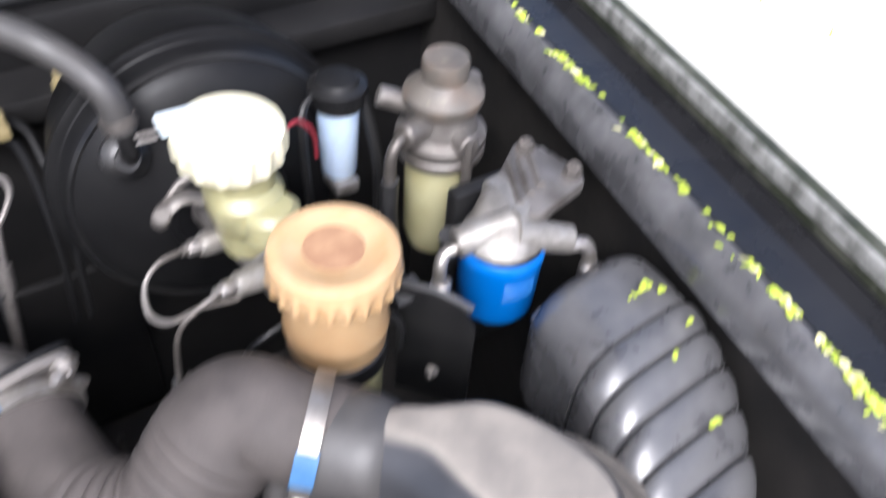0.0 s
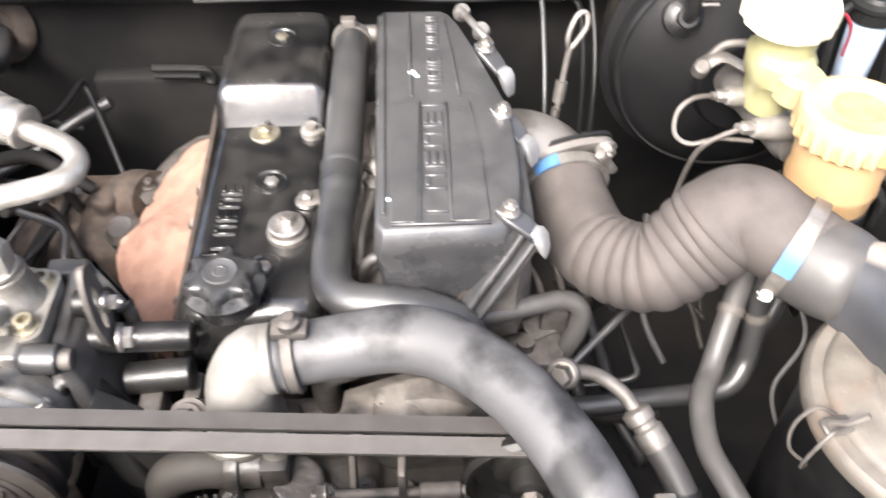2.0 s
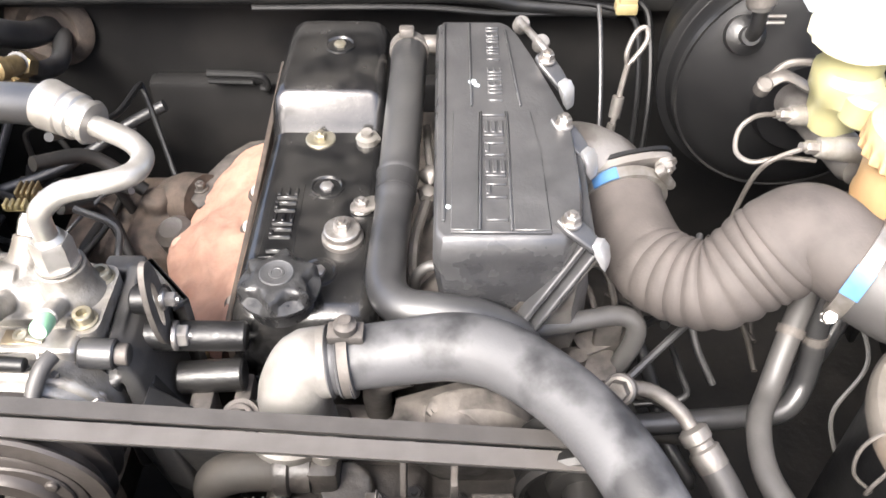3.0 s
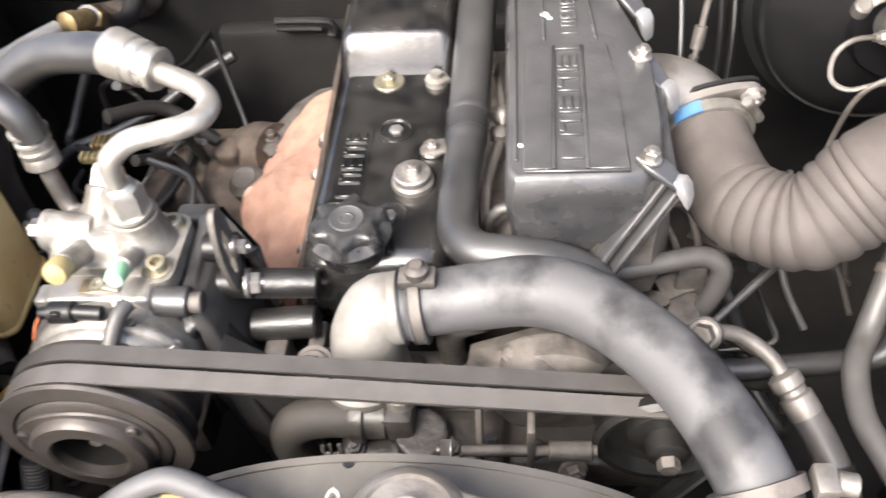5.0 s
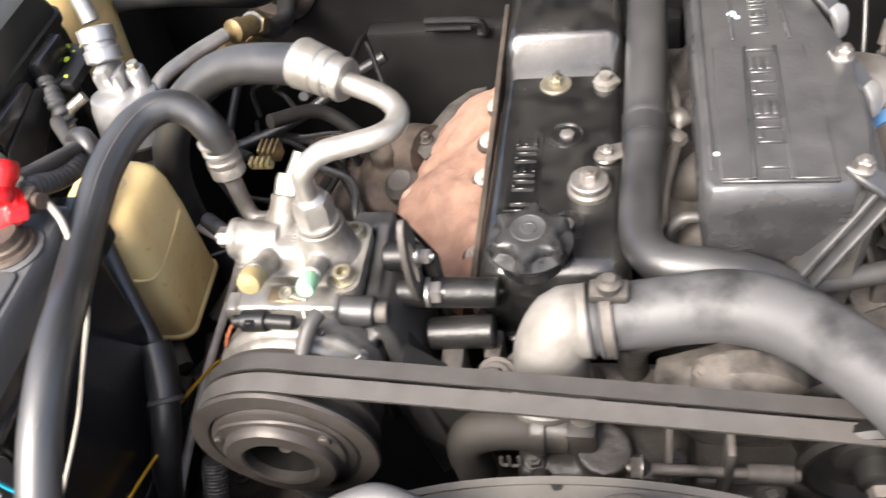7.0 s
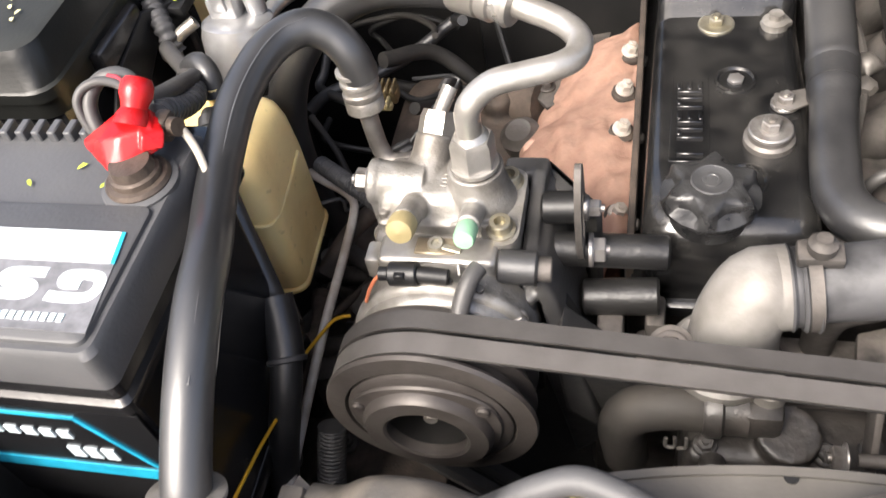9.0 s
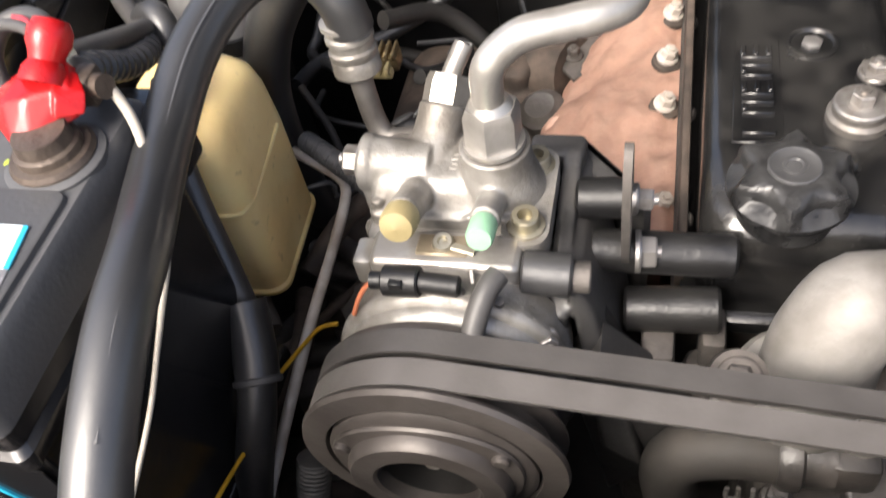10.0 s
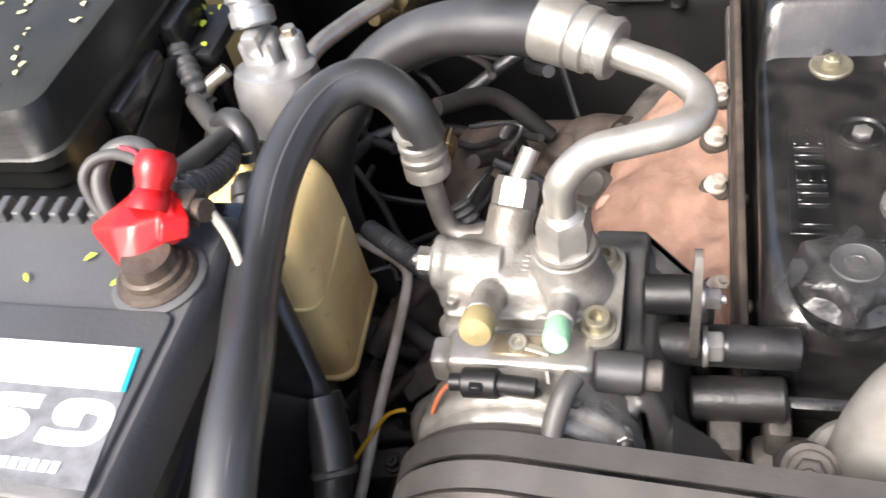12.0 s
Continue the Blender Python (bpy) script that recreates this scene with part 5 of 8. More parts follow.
inl = thing("intake_flange", (-0.06, 0.46, 1.05), "cast aluminium intake elbow with an oval flange", "intake pipe")
part("elbow", tube([(-0.105, 0.462, 1.085), (-0.082, 0.462, 1.084), (-0.06, 0.458, 1.075), (-0.049, 0.448, 1.066)], 0.033, 24, 28), "alud", inl)
FM = along((-0.049, 0.450, 1.066), (-0.040, 0.41, 1.054), 40)
oval = []
for i in range(40):
    a = 2 * math.pi * i / 40
    k = 1 + 0.38 * abs(math.cos(a)) ** 5
    oval.append((0.041 * k * math.cos(a), 0.041 * math.sin(a)))
part("flange", prism(oval, 0.007, FM, 0.0015), "alud", inl)
part("gasket", prism([(x * 1.02, y * 1.02) for x, y in oval], 0.004, FM @ Matrix.Translation((0, 0, -0.005))), "black", inl)
for s in (-1, 1):
    p = FM @ V((s * 0.048, 0, 0.007))
    bolt(inl, p, FM.to_3x3() @ V((0, 0, 1)), 0.0075, 0.006, 0.0105, "steel")

vh = thing("breather_hose", (-0.25, 0.4, 1.03), "black rubber breather hose running between the covers", "hose")
part("hose", tube([(-0.252, 0.655, 1.085), (-0.252, 0.60, 1.084), (-0.254, 0.53, 1.078), (-0.256, 0.46, 1.070), (-0.259, 0.40, 1.063), (-0.262, 0.35, 1.058), (-0.260, 0.318, 1.056), (-0.245, 0.296, 1.058), (-0.215, 0.288, 1.06), (-0.18, 0.284, 1.056), (-0.15, 0.276, 1.04), (-0.14, 0.27, 1.0)], lambda s: 0.0175 + (0.0018 if s < 0.47 else 0), 90, 20), "hose", vh)
part("joint", lathe([(0.0185, -0.006), (0.0205, -0.005), (0.0205, 0.0), (0.018, 0.004)], along((-0.2565, 0.449, 1.069), (-0.258, 0.40, 1.063)), 28), "hose", vh)
part("pipe_end", tube([(-0.252, 0.648, 1.086), (-0.236, 0.652, 1.088), (-0.2, 0.655, 1.085)], 0.0105, 14, 12), "alud", vh)
part("clamp", joined(lathe([(0.0195, -0.005), (0.0215, -0.005), (0.0215, 0.005), (0.0195, 0.005)], along((-0.252, 0.645, 1.085), (-0.252, 0.6, 1.085)), 28), box((-0.262, 0.638, 1.104), (-0.246, 0.65, 1.114), 0.002)), "alud", vh)
part("strap", prism([(-0.298, 0.418), (-0.286, 0.416), (-0.262, 0.43), (-0.262, 0.445), (-0.286, 0.438), (-0.298, 0.436)], 0.003, pose(0, 0, 1.0515), 0.001), "alud", vh)
part("sleeve", lathe([(0.0185, -0.01), (0.0195, -0.01), (0.0195, 0.01), (0.0185, 0.01)], along((-0.257, 0.438, 1.068), (-0.259, 0.40, 1.063)), 26), "hose", vh)
solo("glow_plug_lead", joined(lump((-0.226, 0.475, 1.05), 0.012, 0.8, 6), lump((-0.229, 0.455, 1.045), 0.01, 0.8, 7), tube([(-0.226, 0.48, 1.05), (-0.23, 0.52, 1.055), (-0.232, 0.58, 1.03)], 0.004, 12, 8), tube([(-0.229, 0.45, 1.04), (-0.24, 0.40, 1.03), (-0.24, 0.36, 1.0)], 0.005, 12, 8)), "alud", "crumpled metal-wrapped lead between the covers", "cable")
solo("thin_hose", tube([(-0.235, 0.345, 0.99), (-0.238, 0.35, 1.03), (-0.228, 0.352, 1.048), (-0.212, 0.352, 1.05)], 0.005, 20, 10), "heater", "thin grey hose bend beneath the cover", "hose")

# upper radiator hose
rh = thing("radiator_hose", (-0.18, 0.2, 1.0), "thick worn grey upper radiator hose", "hose")
RAD = [(-0.308, 0.240, 1.056), (-0.275, 0.243, 1.060), (-0.24, 0.245, 1.065), (-0.205, 0.245, 1.071), (-0.172, 0.233, 1.077), (-0.14, 0.207, 1.082), (-0.110, 0.172, 1.085), (-0.089, 0.138, 1.083), (-0.077, 0.114, 1.079), (-0.068, 0.095, 1.072), (-0.063, 0.08, 1.064), (-0.060, 0.068, 1.058)]
part("hose", tube(RAD, lambda s: 0.0252 + 0.0018 * math.exp(-((s - 0.35) / 0.15) ** 2) + (0.0015 if s < 0.04 else 0) + (0.0012 * math.sin(s * 500) if s > 0.93 else 0), 160, 32), "radhose", rh)
for k in range(3):
    x = -0.300 + 0.008 * k
    part("ridge", lathe([(0.0275, -0.002), (0.0295, 0.0), (0.0275, 0.002)], along((x, 0.2405, 1.057), (x + 0.03, 0.243, 1.060)), 32), "radhose", rh)
c = part("clamp", lathe([(0.028, -0.004), (0.0305, -0.004), (0.0305, 0.004), (0.028, 0.004)], along((-0.286, 0.242, 1.0585), (-0.25, 0.244, 1.063)), 32), "castdark", rh)
part("clamp_screw", joined(box((-0.3, 0.235, 1.084), (-0.272, 0.252, 1.093), 0.002), lathe([(0.008, 0), (0.009, 0.003), (0.009, 0.008), (0.006, 0.01), (0.005, 0.013)], pose(-0.286, 0.243, 1.092), 16)), "castdark", c)
c = part("clamp", lathe([(0.028, -0.005), (0.0305, -0.005), (0.0305, 0.005), (0.028, 0.005)], along((-0.0655, 0.0875, 1.068), (-0.063, 0.08, 1.064)), 32), "castdark", rh)
part("clamp_screw", joined(box((-0.036, 0.078, 1.074), (-0.022, 0.098, 1.088), 0.002), rod((-0.022, 0.088, 1.081), (-0.010, 0.086, 1.081), 0.0075, 14, bevel=0.001)), "clampband", c)

te = thing("thermostat_elbow", (-0.335, 0.23, 0.98), "bare aluminium thermostat housing elbow", "water neck")
part("elbow", tube([(-0.333, 0.226, 0.95), (-0.331, 0.228, 1.0), (-0.329, 0.231, 1.035), (-0.319, 0.238, 1.055), (-0.310, 0.240, 1.056), (-0.300, 0.241, 1.057)], lambda s: 0.034 - 0.0055 * min(s * 1.4, 1), 40, 32), "castpale", te)
part("base_flange", joined(lathe([(0.036, 0), (0.038, 0.003), (0.038, 0.012), (0.034, 0.016)], pose(-0.336, 0.226, 0.985), 32), *[rod((-0.336 + dx, 0.226 + dy, 0.985), (-0.336 + dx, 0.226 + dy, 1.0), 0.013, 16, bevel=0.002) for dx, dy in ((-0.036, -0.012), (0.03, -0.024))]), "castpale", te)

pw = solo("water_pipe", tube([(-0.20, 0.285, 1.03), (-0.15, 0.298, 1.025), (-0.10, 0.312, 1.022), (-0.06, 0.322, 1.02), (-0.043, 0.32, 1.012), (-0.042, 0.316, 0.99), (-0.055, 0.31, 0.95), (-0.06, 0.305, 0.90)], 0.0092, 60, 14), "heater", "dusty bent metal water pipe under the intake cover", "pipe")

# clutter between intake cover and bellows
solo("stay_bracket", joined(box((-0.11, 0.29, 0.955), (-0.055, 0.33, 0.968), 0.003), box((-0.075, 0.325, 0.9), (-0.05, 0.335, 1.0), 0.003), rod((-0.09, 0.31, 0.965), (-0.09, 0.31, 0.978), 0.008, 12)), "castdark", "dirty steel stay bracket beside the pump", "bracket")
for k, (x, y) in enumerate(((-0.07, 0.36), (-0.05, 0.38), (-0.03, 0.36), (-0.02, 0.40))):
    solo("fuel_pipe", tube([(x, y, 0.88), (x + 0.004, y - 0.01, 0.96), (x - 0.01, y + 0.02, 1.0), (x - 0.05, y + 0.03, 1.02)], 0.0035, 24, 8), "castdark", "thin dirty steel pipe beside the injection pump", "fuel pipe", "fuel pipes")
solo("dipstick", joined(tube([(-0.034, 0.575, 1.02), (-0.028, 0.59, 1.05), (-0.024, 0.60, 1.075), (-0.020, 0.608, 1.092)], 0.0032, 20, 8), tube([(-0.02, 0.608, 1.09), (-0.022, 0.612, 1.105), (-0.014, 0.62, 1.124), (-0.004, 0.622, 1.128), (-0.002, 0.617, 1.116), (-0.012, 0.612, 1.10), (-0.02, 0.608, 1.092)], 0.0028, 30, 8), rod((-0.03, 0.587, 1.04), (-0.027, 0.594, 1.062), 0.0065, 12), tube([(-0.032, 0.582, 1.035), (-0.045, 0.56, 0.95), (-0.06, 0.54, 0.85)], 0.005, 14, 8)), "alud", "steel dipstick with a looped handle", "dipstick")
solo("cable", tube([(-0.038, 0.72, 1.10), (-0.037, 0.69, 1.08), (-0.038, 0.63, 1.03), (-0.042, 0.58, 0.97), (-0.05, 0.55, 0.9)], 0.0028, 24, 8), "hose", "thin dark control cable by the dipstick", "cable")
for dx in (0.0, 0.014):
    solo("hard_pipe", tube([(-0.12 - dx, 0.79, 1.072), (-0.03, 0.79, 1.062 + dx), (0.01 + dx, 0.775, 1.058 + dx), (0.022 + dx, 0.75, 1.04), (0.022 + dx, 0.70, 0.98), (0.015 + dx, 0.66, 0.9)], 0.004, 40, 8), "booster", "dark hard pipe bent along the cowl", "pipe", "cowl pipes")
solo("cowl_pipe", tube([(-0.9, 0.79, 1.065), (-0.5, 0.785, 1.072), (-0.2, 0.785, 1.075), (-0.12, 0.79, 1.06), (0.0, 0.795, 1.05)], 0.009, 50, 10), "black", "thick dark pipe under the cowl lip", "pipe", "cowl pipes")
solo("cowl_pipe", joined(tube([(-0.45, 0.78, 1.06), (-0.25, 0.78, 1.062), (-0.15, 0.785, 1.052), (-0.05, 0.79, 1.05)], 0.004, 30, 8)), "black", "thin dark pipe under the cowl lip", "pipe", "cowl pipes")
for p in ((0.005, 0.77, 1.075), (0.08, 0.775, 1.10)):
    solo("connector", joined(box((p[0] - 0.013, p[1] - 0.01, p[2] - 0.012), (p[0] + 0.013, p[1] + 0.01, p[2] + 0.002), 0.002), box((p[0] - 0.010, p[1] - 0.008, p[2]), (p[0] + 0.012, p[1] + 0.008, p[2] + 0.014), 0.002)), "yellowcap", "yellowed plastic wiring connector under the cowl", "connector", "connectors")
solo("lever_handle", joined(tube([(-0.53, 0.80, 0.952), (-0.47, 0.80, 0.95), (-0.455, 0.80, 0.945), (-0.452, 0.80, 0.93), (-0.462, 0.8, 0.93)], 0.005, 24, 8), tube([(-0.53, 0.80, 0.94), (-0.47, 0.80, 0.938)], 0.004, 8, 8)), "black", "small black bent rod on the firewall", "rod")

# ---- pulleys and belts ----
pu = thing("crank_pulley", (-0.104, 0.17, 0.92), "black dished pulley with a centre bolt", "pulley")
PX = along((-0.105, 0.206, 1.003), (-0.105, 0.1, 1.003)) @ Matrix.Diagonal((0.95, 0.95, 1, 1))
part("wheel", lathe([(0.02, 0.0), (0.05, 0.0), (0.054, 0.004), (0.047, 0.012), (0.054, 0.02), (0.055, 0.024), (0.047, 0.032), (0.055, 0.042), (0.056, 0.048), (0.052, 0.052), (0.048, 0.051), (0.045, 0.040), (0.03, 0.036), (0.028, 0.044), (0.018, 0.046), (0.0, 0.046)], PX, 64), "blackpulley", pu)
part("hub", lathe([(0.016, 0.044), (0.017, 0.048), (0.016, 0.06), (0.013, 0.062), (0.0, 0.062)], PX, 28), "blackpulley", pu)
part("bolt", joined(hexagon((-0.105, 0.15, 1.0), (-0.105, 0.136, 1.0), 0.0085)), "castdark", pu)

CX, CZ, CR = -0.529, 1.016, 0.0725


def belt(y, w, name, mat):
    """A closed V-belt round the compressor pulley and the crank pulley: a fabric back and a narrower rubber core."""
    ob = thing("drive_belt", (-0.3, y, 0.95), name, "belt", "drive belts")
    part("back", belt_loop(y, ((0.0, w / 2), (0.0, -w / 2), (-0.0028, -w * 0.47), (-0.0028, w * 0.47))), mat, ob, "", 25)
    part("core", belt_loop(y, ((-0.0028, w * 0.44), (-0.0028, -w * 0.44), (-0.0085, -w * 0.3), (-0.0085, w * 0.3))), "hose", ob, "darker rubber core", 25)


def belt_loop(y, section):
    """A belt of that section round three wheels, given as centre, height and radius, anticlockwise."""
    bm = bmesh.new()
    wheels = ((CX, CZ, CR), (-0.27, 0.70, 0.075), (-0.105, 1.0, 0.0475))
    turn = []
    for k in range(3):
        (x0, z0, r0), (x1, z1, r1) = wheels[k], wheels[(k + 1) % 3]
        turn.append(math.atan2(z1 - z0, x1 - x0) - math.acos((r0 - r1) / math.hypot(x1 - x0, z1 - z0)))
    pts = []
    for k in range(3):
        a0, a1 = turn[k - 1], turn[k]
        while a1 < a0:
            a1 += 2 * math.pi
        for i in range(33):
            pts.append((*wheels[k], a0 + (a1 - a0) * i / 32))
    rings = []
    for cx, cz, r, a in pts:
        ring = []
        for dr, dy in section:
            ring.append(bm.verts.new((cx + (r + dr) * math.cos(a), y + dy, cz + (r + dr) * math.sin(a))))
        rings.append(ring)
    n = len(rings)
    for i in range(n):
        a, b = rings[i], rings[(i + 1) % n]
        for k in range(4):
            bm.faces.new((a[k], a[(k + 1) % 4], b[(k + 1) % 4], b[k]))
    return bm


belt(0.1587, 0.0152, "dusty pale grey rubber drive belt on the compressor pulley", "beltpale")
belt(0.1768, 0.0138, "dark worn rubber drive belt behind the paler belt", "belt")

# lower front of the engine
lh = thing("bypass_hose", (-0.37, 0.2, 0.93), "bent grimy rubber water hose behind the belts", "hose")
part("hose", tube([(-0.34, 0.195, 0.972), (-0.37, 0.195, 0.972), (-0.395, 0.195, 0.96), (-0.404, 0.195, 0.935), (-0.40, 0.195, 0.89)], 0.0175, 36, 18), "mud", lh)
part("fitting", joined(lathe([(0.019, 0), (0.021, 0.003), (0.021, 0.012), (0.018, 0.014), (0.018, 0.03)], along((-0.348, 0.195, 0.972), (-0.31, 0.195, 0.972)), 20), box((-0.322, 0.18, 0.956), (-0.295, 0.21, 0.988), 0.006)), "grime", lh)
part("clip", joined(tube([(-0.372, 0.178, 0.955), (-0.372, 0.176, 0.947), (-0.366, 0.176, 0.947), (-0.366, 0.178, 0.957)], 0.0015, 12, 6), tube([(-0.358, 0.178, 0.957), (-0.358, 0.176, 0.947), (-0.364, 0.176, 0.945)], 0.0015, 12, 6)), "steel", lh)
aj = thing("belt_adjuster", (-0.2, 0.16, 0.93), "dirty adjuster bolt with steel plates", "adjuster")
part("rod", joined(rod((-0.255, 0.155, 0.992), (-0.155, 0.152, 0.999), 0.0045, 12), rod((-0.19, 0.153, 0.997), (-0.158, 0.152, 0.999), 0.0075, 14, bevel=0.001)), "castdark", aj)
part("plate", prism([(0, -0.05), (0.02, -0.055), (0.022, 0.02), (0.01, 0.04), (0.0, 0.035)], 0.005, Matrix.Translation((-0.245, 0.165, 0.985)) @ Matrix.Rotation(radians(90), 4, "Y") @ Matrix.Rotation(radians(60), 4, "Z"), 0.001), "castdark", aj)
part("plate", joined(box((-0.206, 0.148, 0.94), (-0.2, 0.17, 1.03), 0.002), box((-0.206, 0.15, 0.925), (-0.165, 0.172, 0.945), 0.004)), "castdark", aj)
bolt(aj, (-0.26, 0.155, 0.992), (-1, 0, 0), 0.0085, 0.008, 0, "steel", "nut")
bolt(aj, (-0.172, 0.15, 0.975), (0.2, -1, 0.3), 0.008, 0.007, 0.011, "castdark")
fc = thing("front_casting", (-0.24, 0.19, 0.86), "grimy front casting below the belts", "engine casting")
cast(part("block", joined(box((-0.36, 0.165, 0.86), (-0.22, 0.22, 0.95), 0.012), box((-0.25, 0.17, 0.9), (-0.08, 0.22, 0.94), 0.01), rod((-0.29, 0.19, 0.93), (-0.29, 0.185, 0.965), 0.022, 20)), "grime", fc), 0.0022, 4)
for p, q, r in (((-0.31, 0.165, 0.93), (-0.31, 0.15, 0.935), 0.012), ((-0.28, 0.16, 0.945), (-0.24, 0.158, 0.95), 0.009), ((-0.34, 0.17, 0.945), (-0.34, 0.155, 0.95), 0.009)):
    part("boss", rod(p, q, r, 14, bevel=0.002), "grime", fc)
for p in ((-0.345, 0.178, 0.95), (-0.265, 0.178, 0.95), (-0.235, 0.185, 0.95), (-0.13, 0.185, 0.94), (-0.20, 0.185, 0.94)):
    bolt(fc, p, (0, -0.2, 1), 0.0065, 0.006, 0.009, "grime")


# ---- exhaust heat shield ----
hs = thing("heat_shield", (-0.44, 0.47, 0.9), "rust-red heat shield over the exhaust manifold", "heat shield")


def shield_mesh():
    """A dented pressed sheet that falls from the engine's edge outwards, with creases and a turned-down rim."""
    bm = bmesh.new()
    nu, nv = 64, 36
    grid = []
    for i in range(nu + 1):
        u = i / nu
        y = 0.335 + 0.325 * u
        reach = np.interp(y, (0.335, 0.36, 0.39, 0.43, 0.484, 0.515, 0.55, 0.58, 0.618, 0.645, 0.66), (0.022, 0.05, 0.065, 0.09, 0.116, 0.12, 0.111, 0.103, 0.085, 0.055, 0.03))
        reach += 0.004 * noise.noise((u * 14, 3, 1))
        drop = np.interp(y, (0.335, 0.383, 0.484, 0.58, 0.65), (0.026, 0.034, 0.052, 0.052, 0.024))
        row = []
        for j in range(nv + 1):
            v = j / nv
            x = -0.404 - reach * v
            z = 0.968 - drop * v**1.15 - 0.012 * math.exp(-((v / 0.15) ** 2)) - 0.010 * v**14
            z += 0.010 * noise.noise((x * 19, y * 19, 2)) + 0.004 * noise.noise((x * 55, y * 55, 5)) + 0.0016 * noise.noise((x * 150, y * 150, 8))
            for y0, lean, deep in ((0.405, 0.25, 0.007), (0.462, -0.2, 0.006), (0.575, -0.5, 0.006)):
                z -= deep * math.exp(-((((y - y0) + lean * (x + 0.44)) / 0.009) ** 2)) * (0.35 + 0.65 * v)
            z += 0.006 * math.exp(-(((v - 0.62) / 0.07) ** 2)) * math.exp(-(((y - 0.5) / 0.07) ** 2))
            row.append(bm.verts.new((x, y + 0.006 * noise.noise((v * 4, u * 5, 0)), z)))
        grid.append(row)
    for i in range(nu):
        for j in range(nv):
            bm.faces.new((grid[i][j], grid[i + 1][j], grid[i + 1][j + 1], grid[i][j + 1]))
    bmesh.ops.solidify(bm, geom=list(bm.faces), thickness=0.003)
    return bm


part("sheet", shield_mesh(), "shield", hs)
for p in ((-0.419, 0.548, 0.960), (-0.419, 0.493, 0.958), (-0.417, 0.389, 0.955), (-0.416, 0.605, 0.962)):
    part("bolt_pad", lathe([(0.013, 0), (0.0125, 0.004), (0.010, 0.0055), (0.0, 0.006)], along(V(p) - V((0, 0, 0.003)), V(p) + V((0.02, -0.01, 0.1))), 16), "rust", hs, "dark rusty bolt seat")
    bolt(hs, V(p) + V((0, 0, 0.003)), (0.3, -0.2, 1), 0.0065, 0.008, 0.009, "greypipe")
part("bracket_tab", prism([(-0.50, 0.57), (-0.512, 0.585), (-0.508, 0.62), (-0.495, 0.64), (-0.485, 0.668), (-0.46, 0.695), (-0.44, 0.70), (-0.455, 0.60)], 0.005, pose(0, 0, 0.915), 0.0015), "castdark", hs, "dark rusted mounting tab")
bolt(hs, (-0.503, 0.602, 0.92), (0, 0, 1), 0.006, 0.007, 0.009, "alud")
part("boss", lathe([(0.0135, -0.02), (0.0125, 0.003), (0.010, 0.008), (0.006, 0.010), (0.0, 0.0105)], along((-0.507, 0.512, 0.912), (-0.516, 0.50, 0.95)), 24), "shield", hs)
part("stud", rod((-0.522, 0.556, 0.87), (-0.529, 0.546, 0.91), 0.022, 24, bevel=0.008), "alud", hs, "grey bare manifold boss")
st = thing("side_strip", (-0.4035, 0.5, 0.97), "brown rusty sheet edge along the valve cover", "sheet metal")
part("strip", loft([rect((-0.4035, y, z), (1, 0, 0), (0, 0, 1), 0.006, 0.05, 0.002, 2) for y, z in ((0.31, 0.985), (0.42, 0.99), (0.56, 1.0), (0.7, 1.01))]), "rust", st)
part("foot", loft([rect((-0.391, y, z), (0.97, 0, 0.2), (-0.2, 0, 0.97), 0.024, 0.005, 0.002, 2) for y, z in ((0.29, 0.974), (0.42, 0.977), (0.56, 0.985), (0.72, 0.993))]), "castblack", st)
for y in (0.34, 0.44, 0.545, 0.65):
    part("rivet", lathe([(0.005, 0), (0.005, 0.002), (0.003, 0.0035), (0.0, 0.004)], along((-0.4005, y, 1.0), (-0.38, y, 1.0)), 12), "castdark", st)
solo("exhaust_manifold", joined(box((-0.52, 0.34, 0.8), (-0.405, 0.66, 0.885), 0.03), tube([(-0.50, 0.6, 0.9), (-0.54, 0.62, 0.88), (-0.58, 0.62, 0.8), (-0.6, 0.6, 0.6)], 0.035, 24, 16)), "rust", "rusty cast exhaust manifold", "exhaust")
cast(solo("exhaust_shroud", joined(box((-0.70, 0.56, 0.74), (-0.49, 0.72, 0.86), 0.04, 4), box((-0.60, 0.53, 0.8), (-0.49, 0.66, 0.89), 0.03, 4), rod((-0.62, 0.64, 0.84), (-0.61, 0.63, 0.878), 0.03, 20, bevel=0.006), rod((-0.56, 0.6, 0.88), (-0.558, 0.596, 0.916), 0.018, 16, bevel=0.004)), "rust", "brown grimy sheet shroud behind the compressor", "shroud"), 0.004, 6)

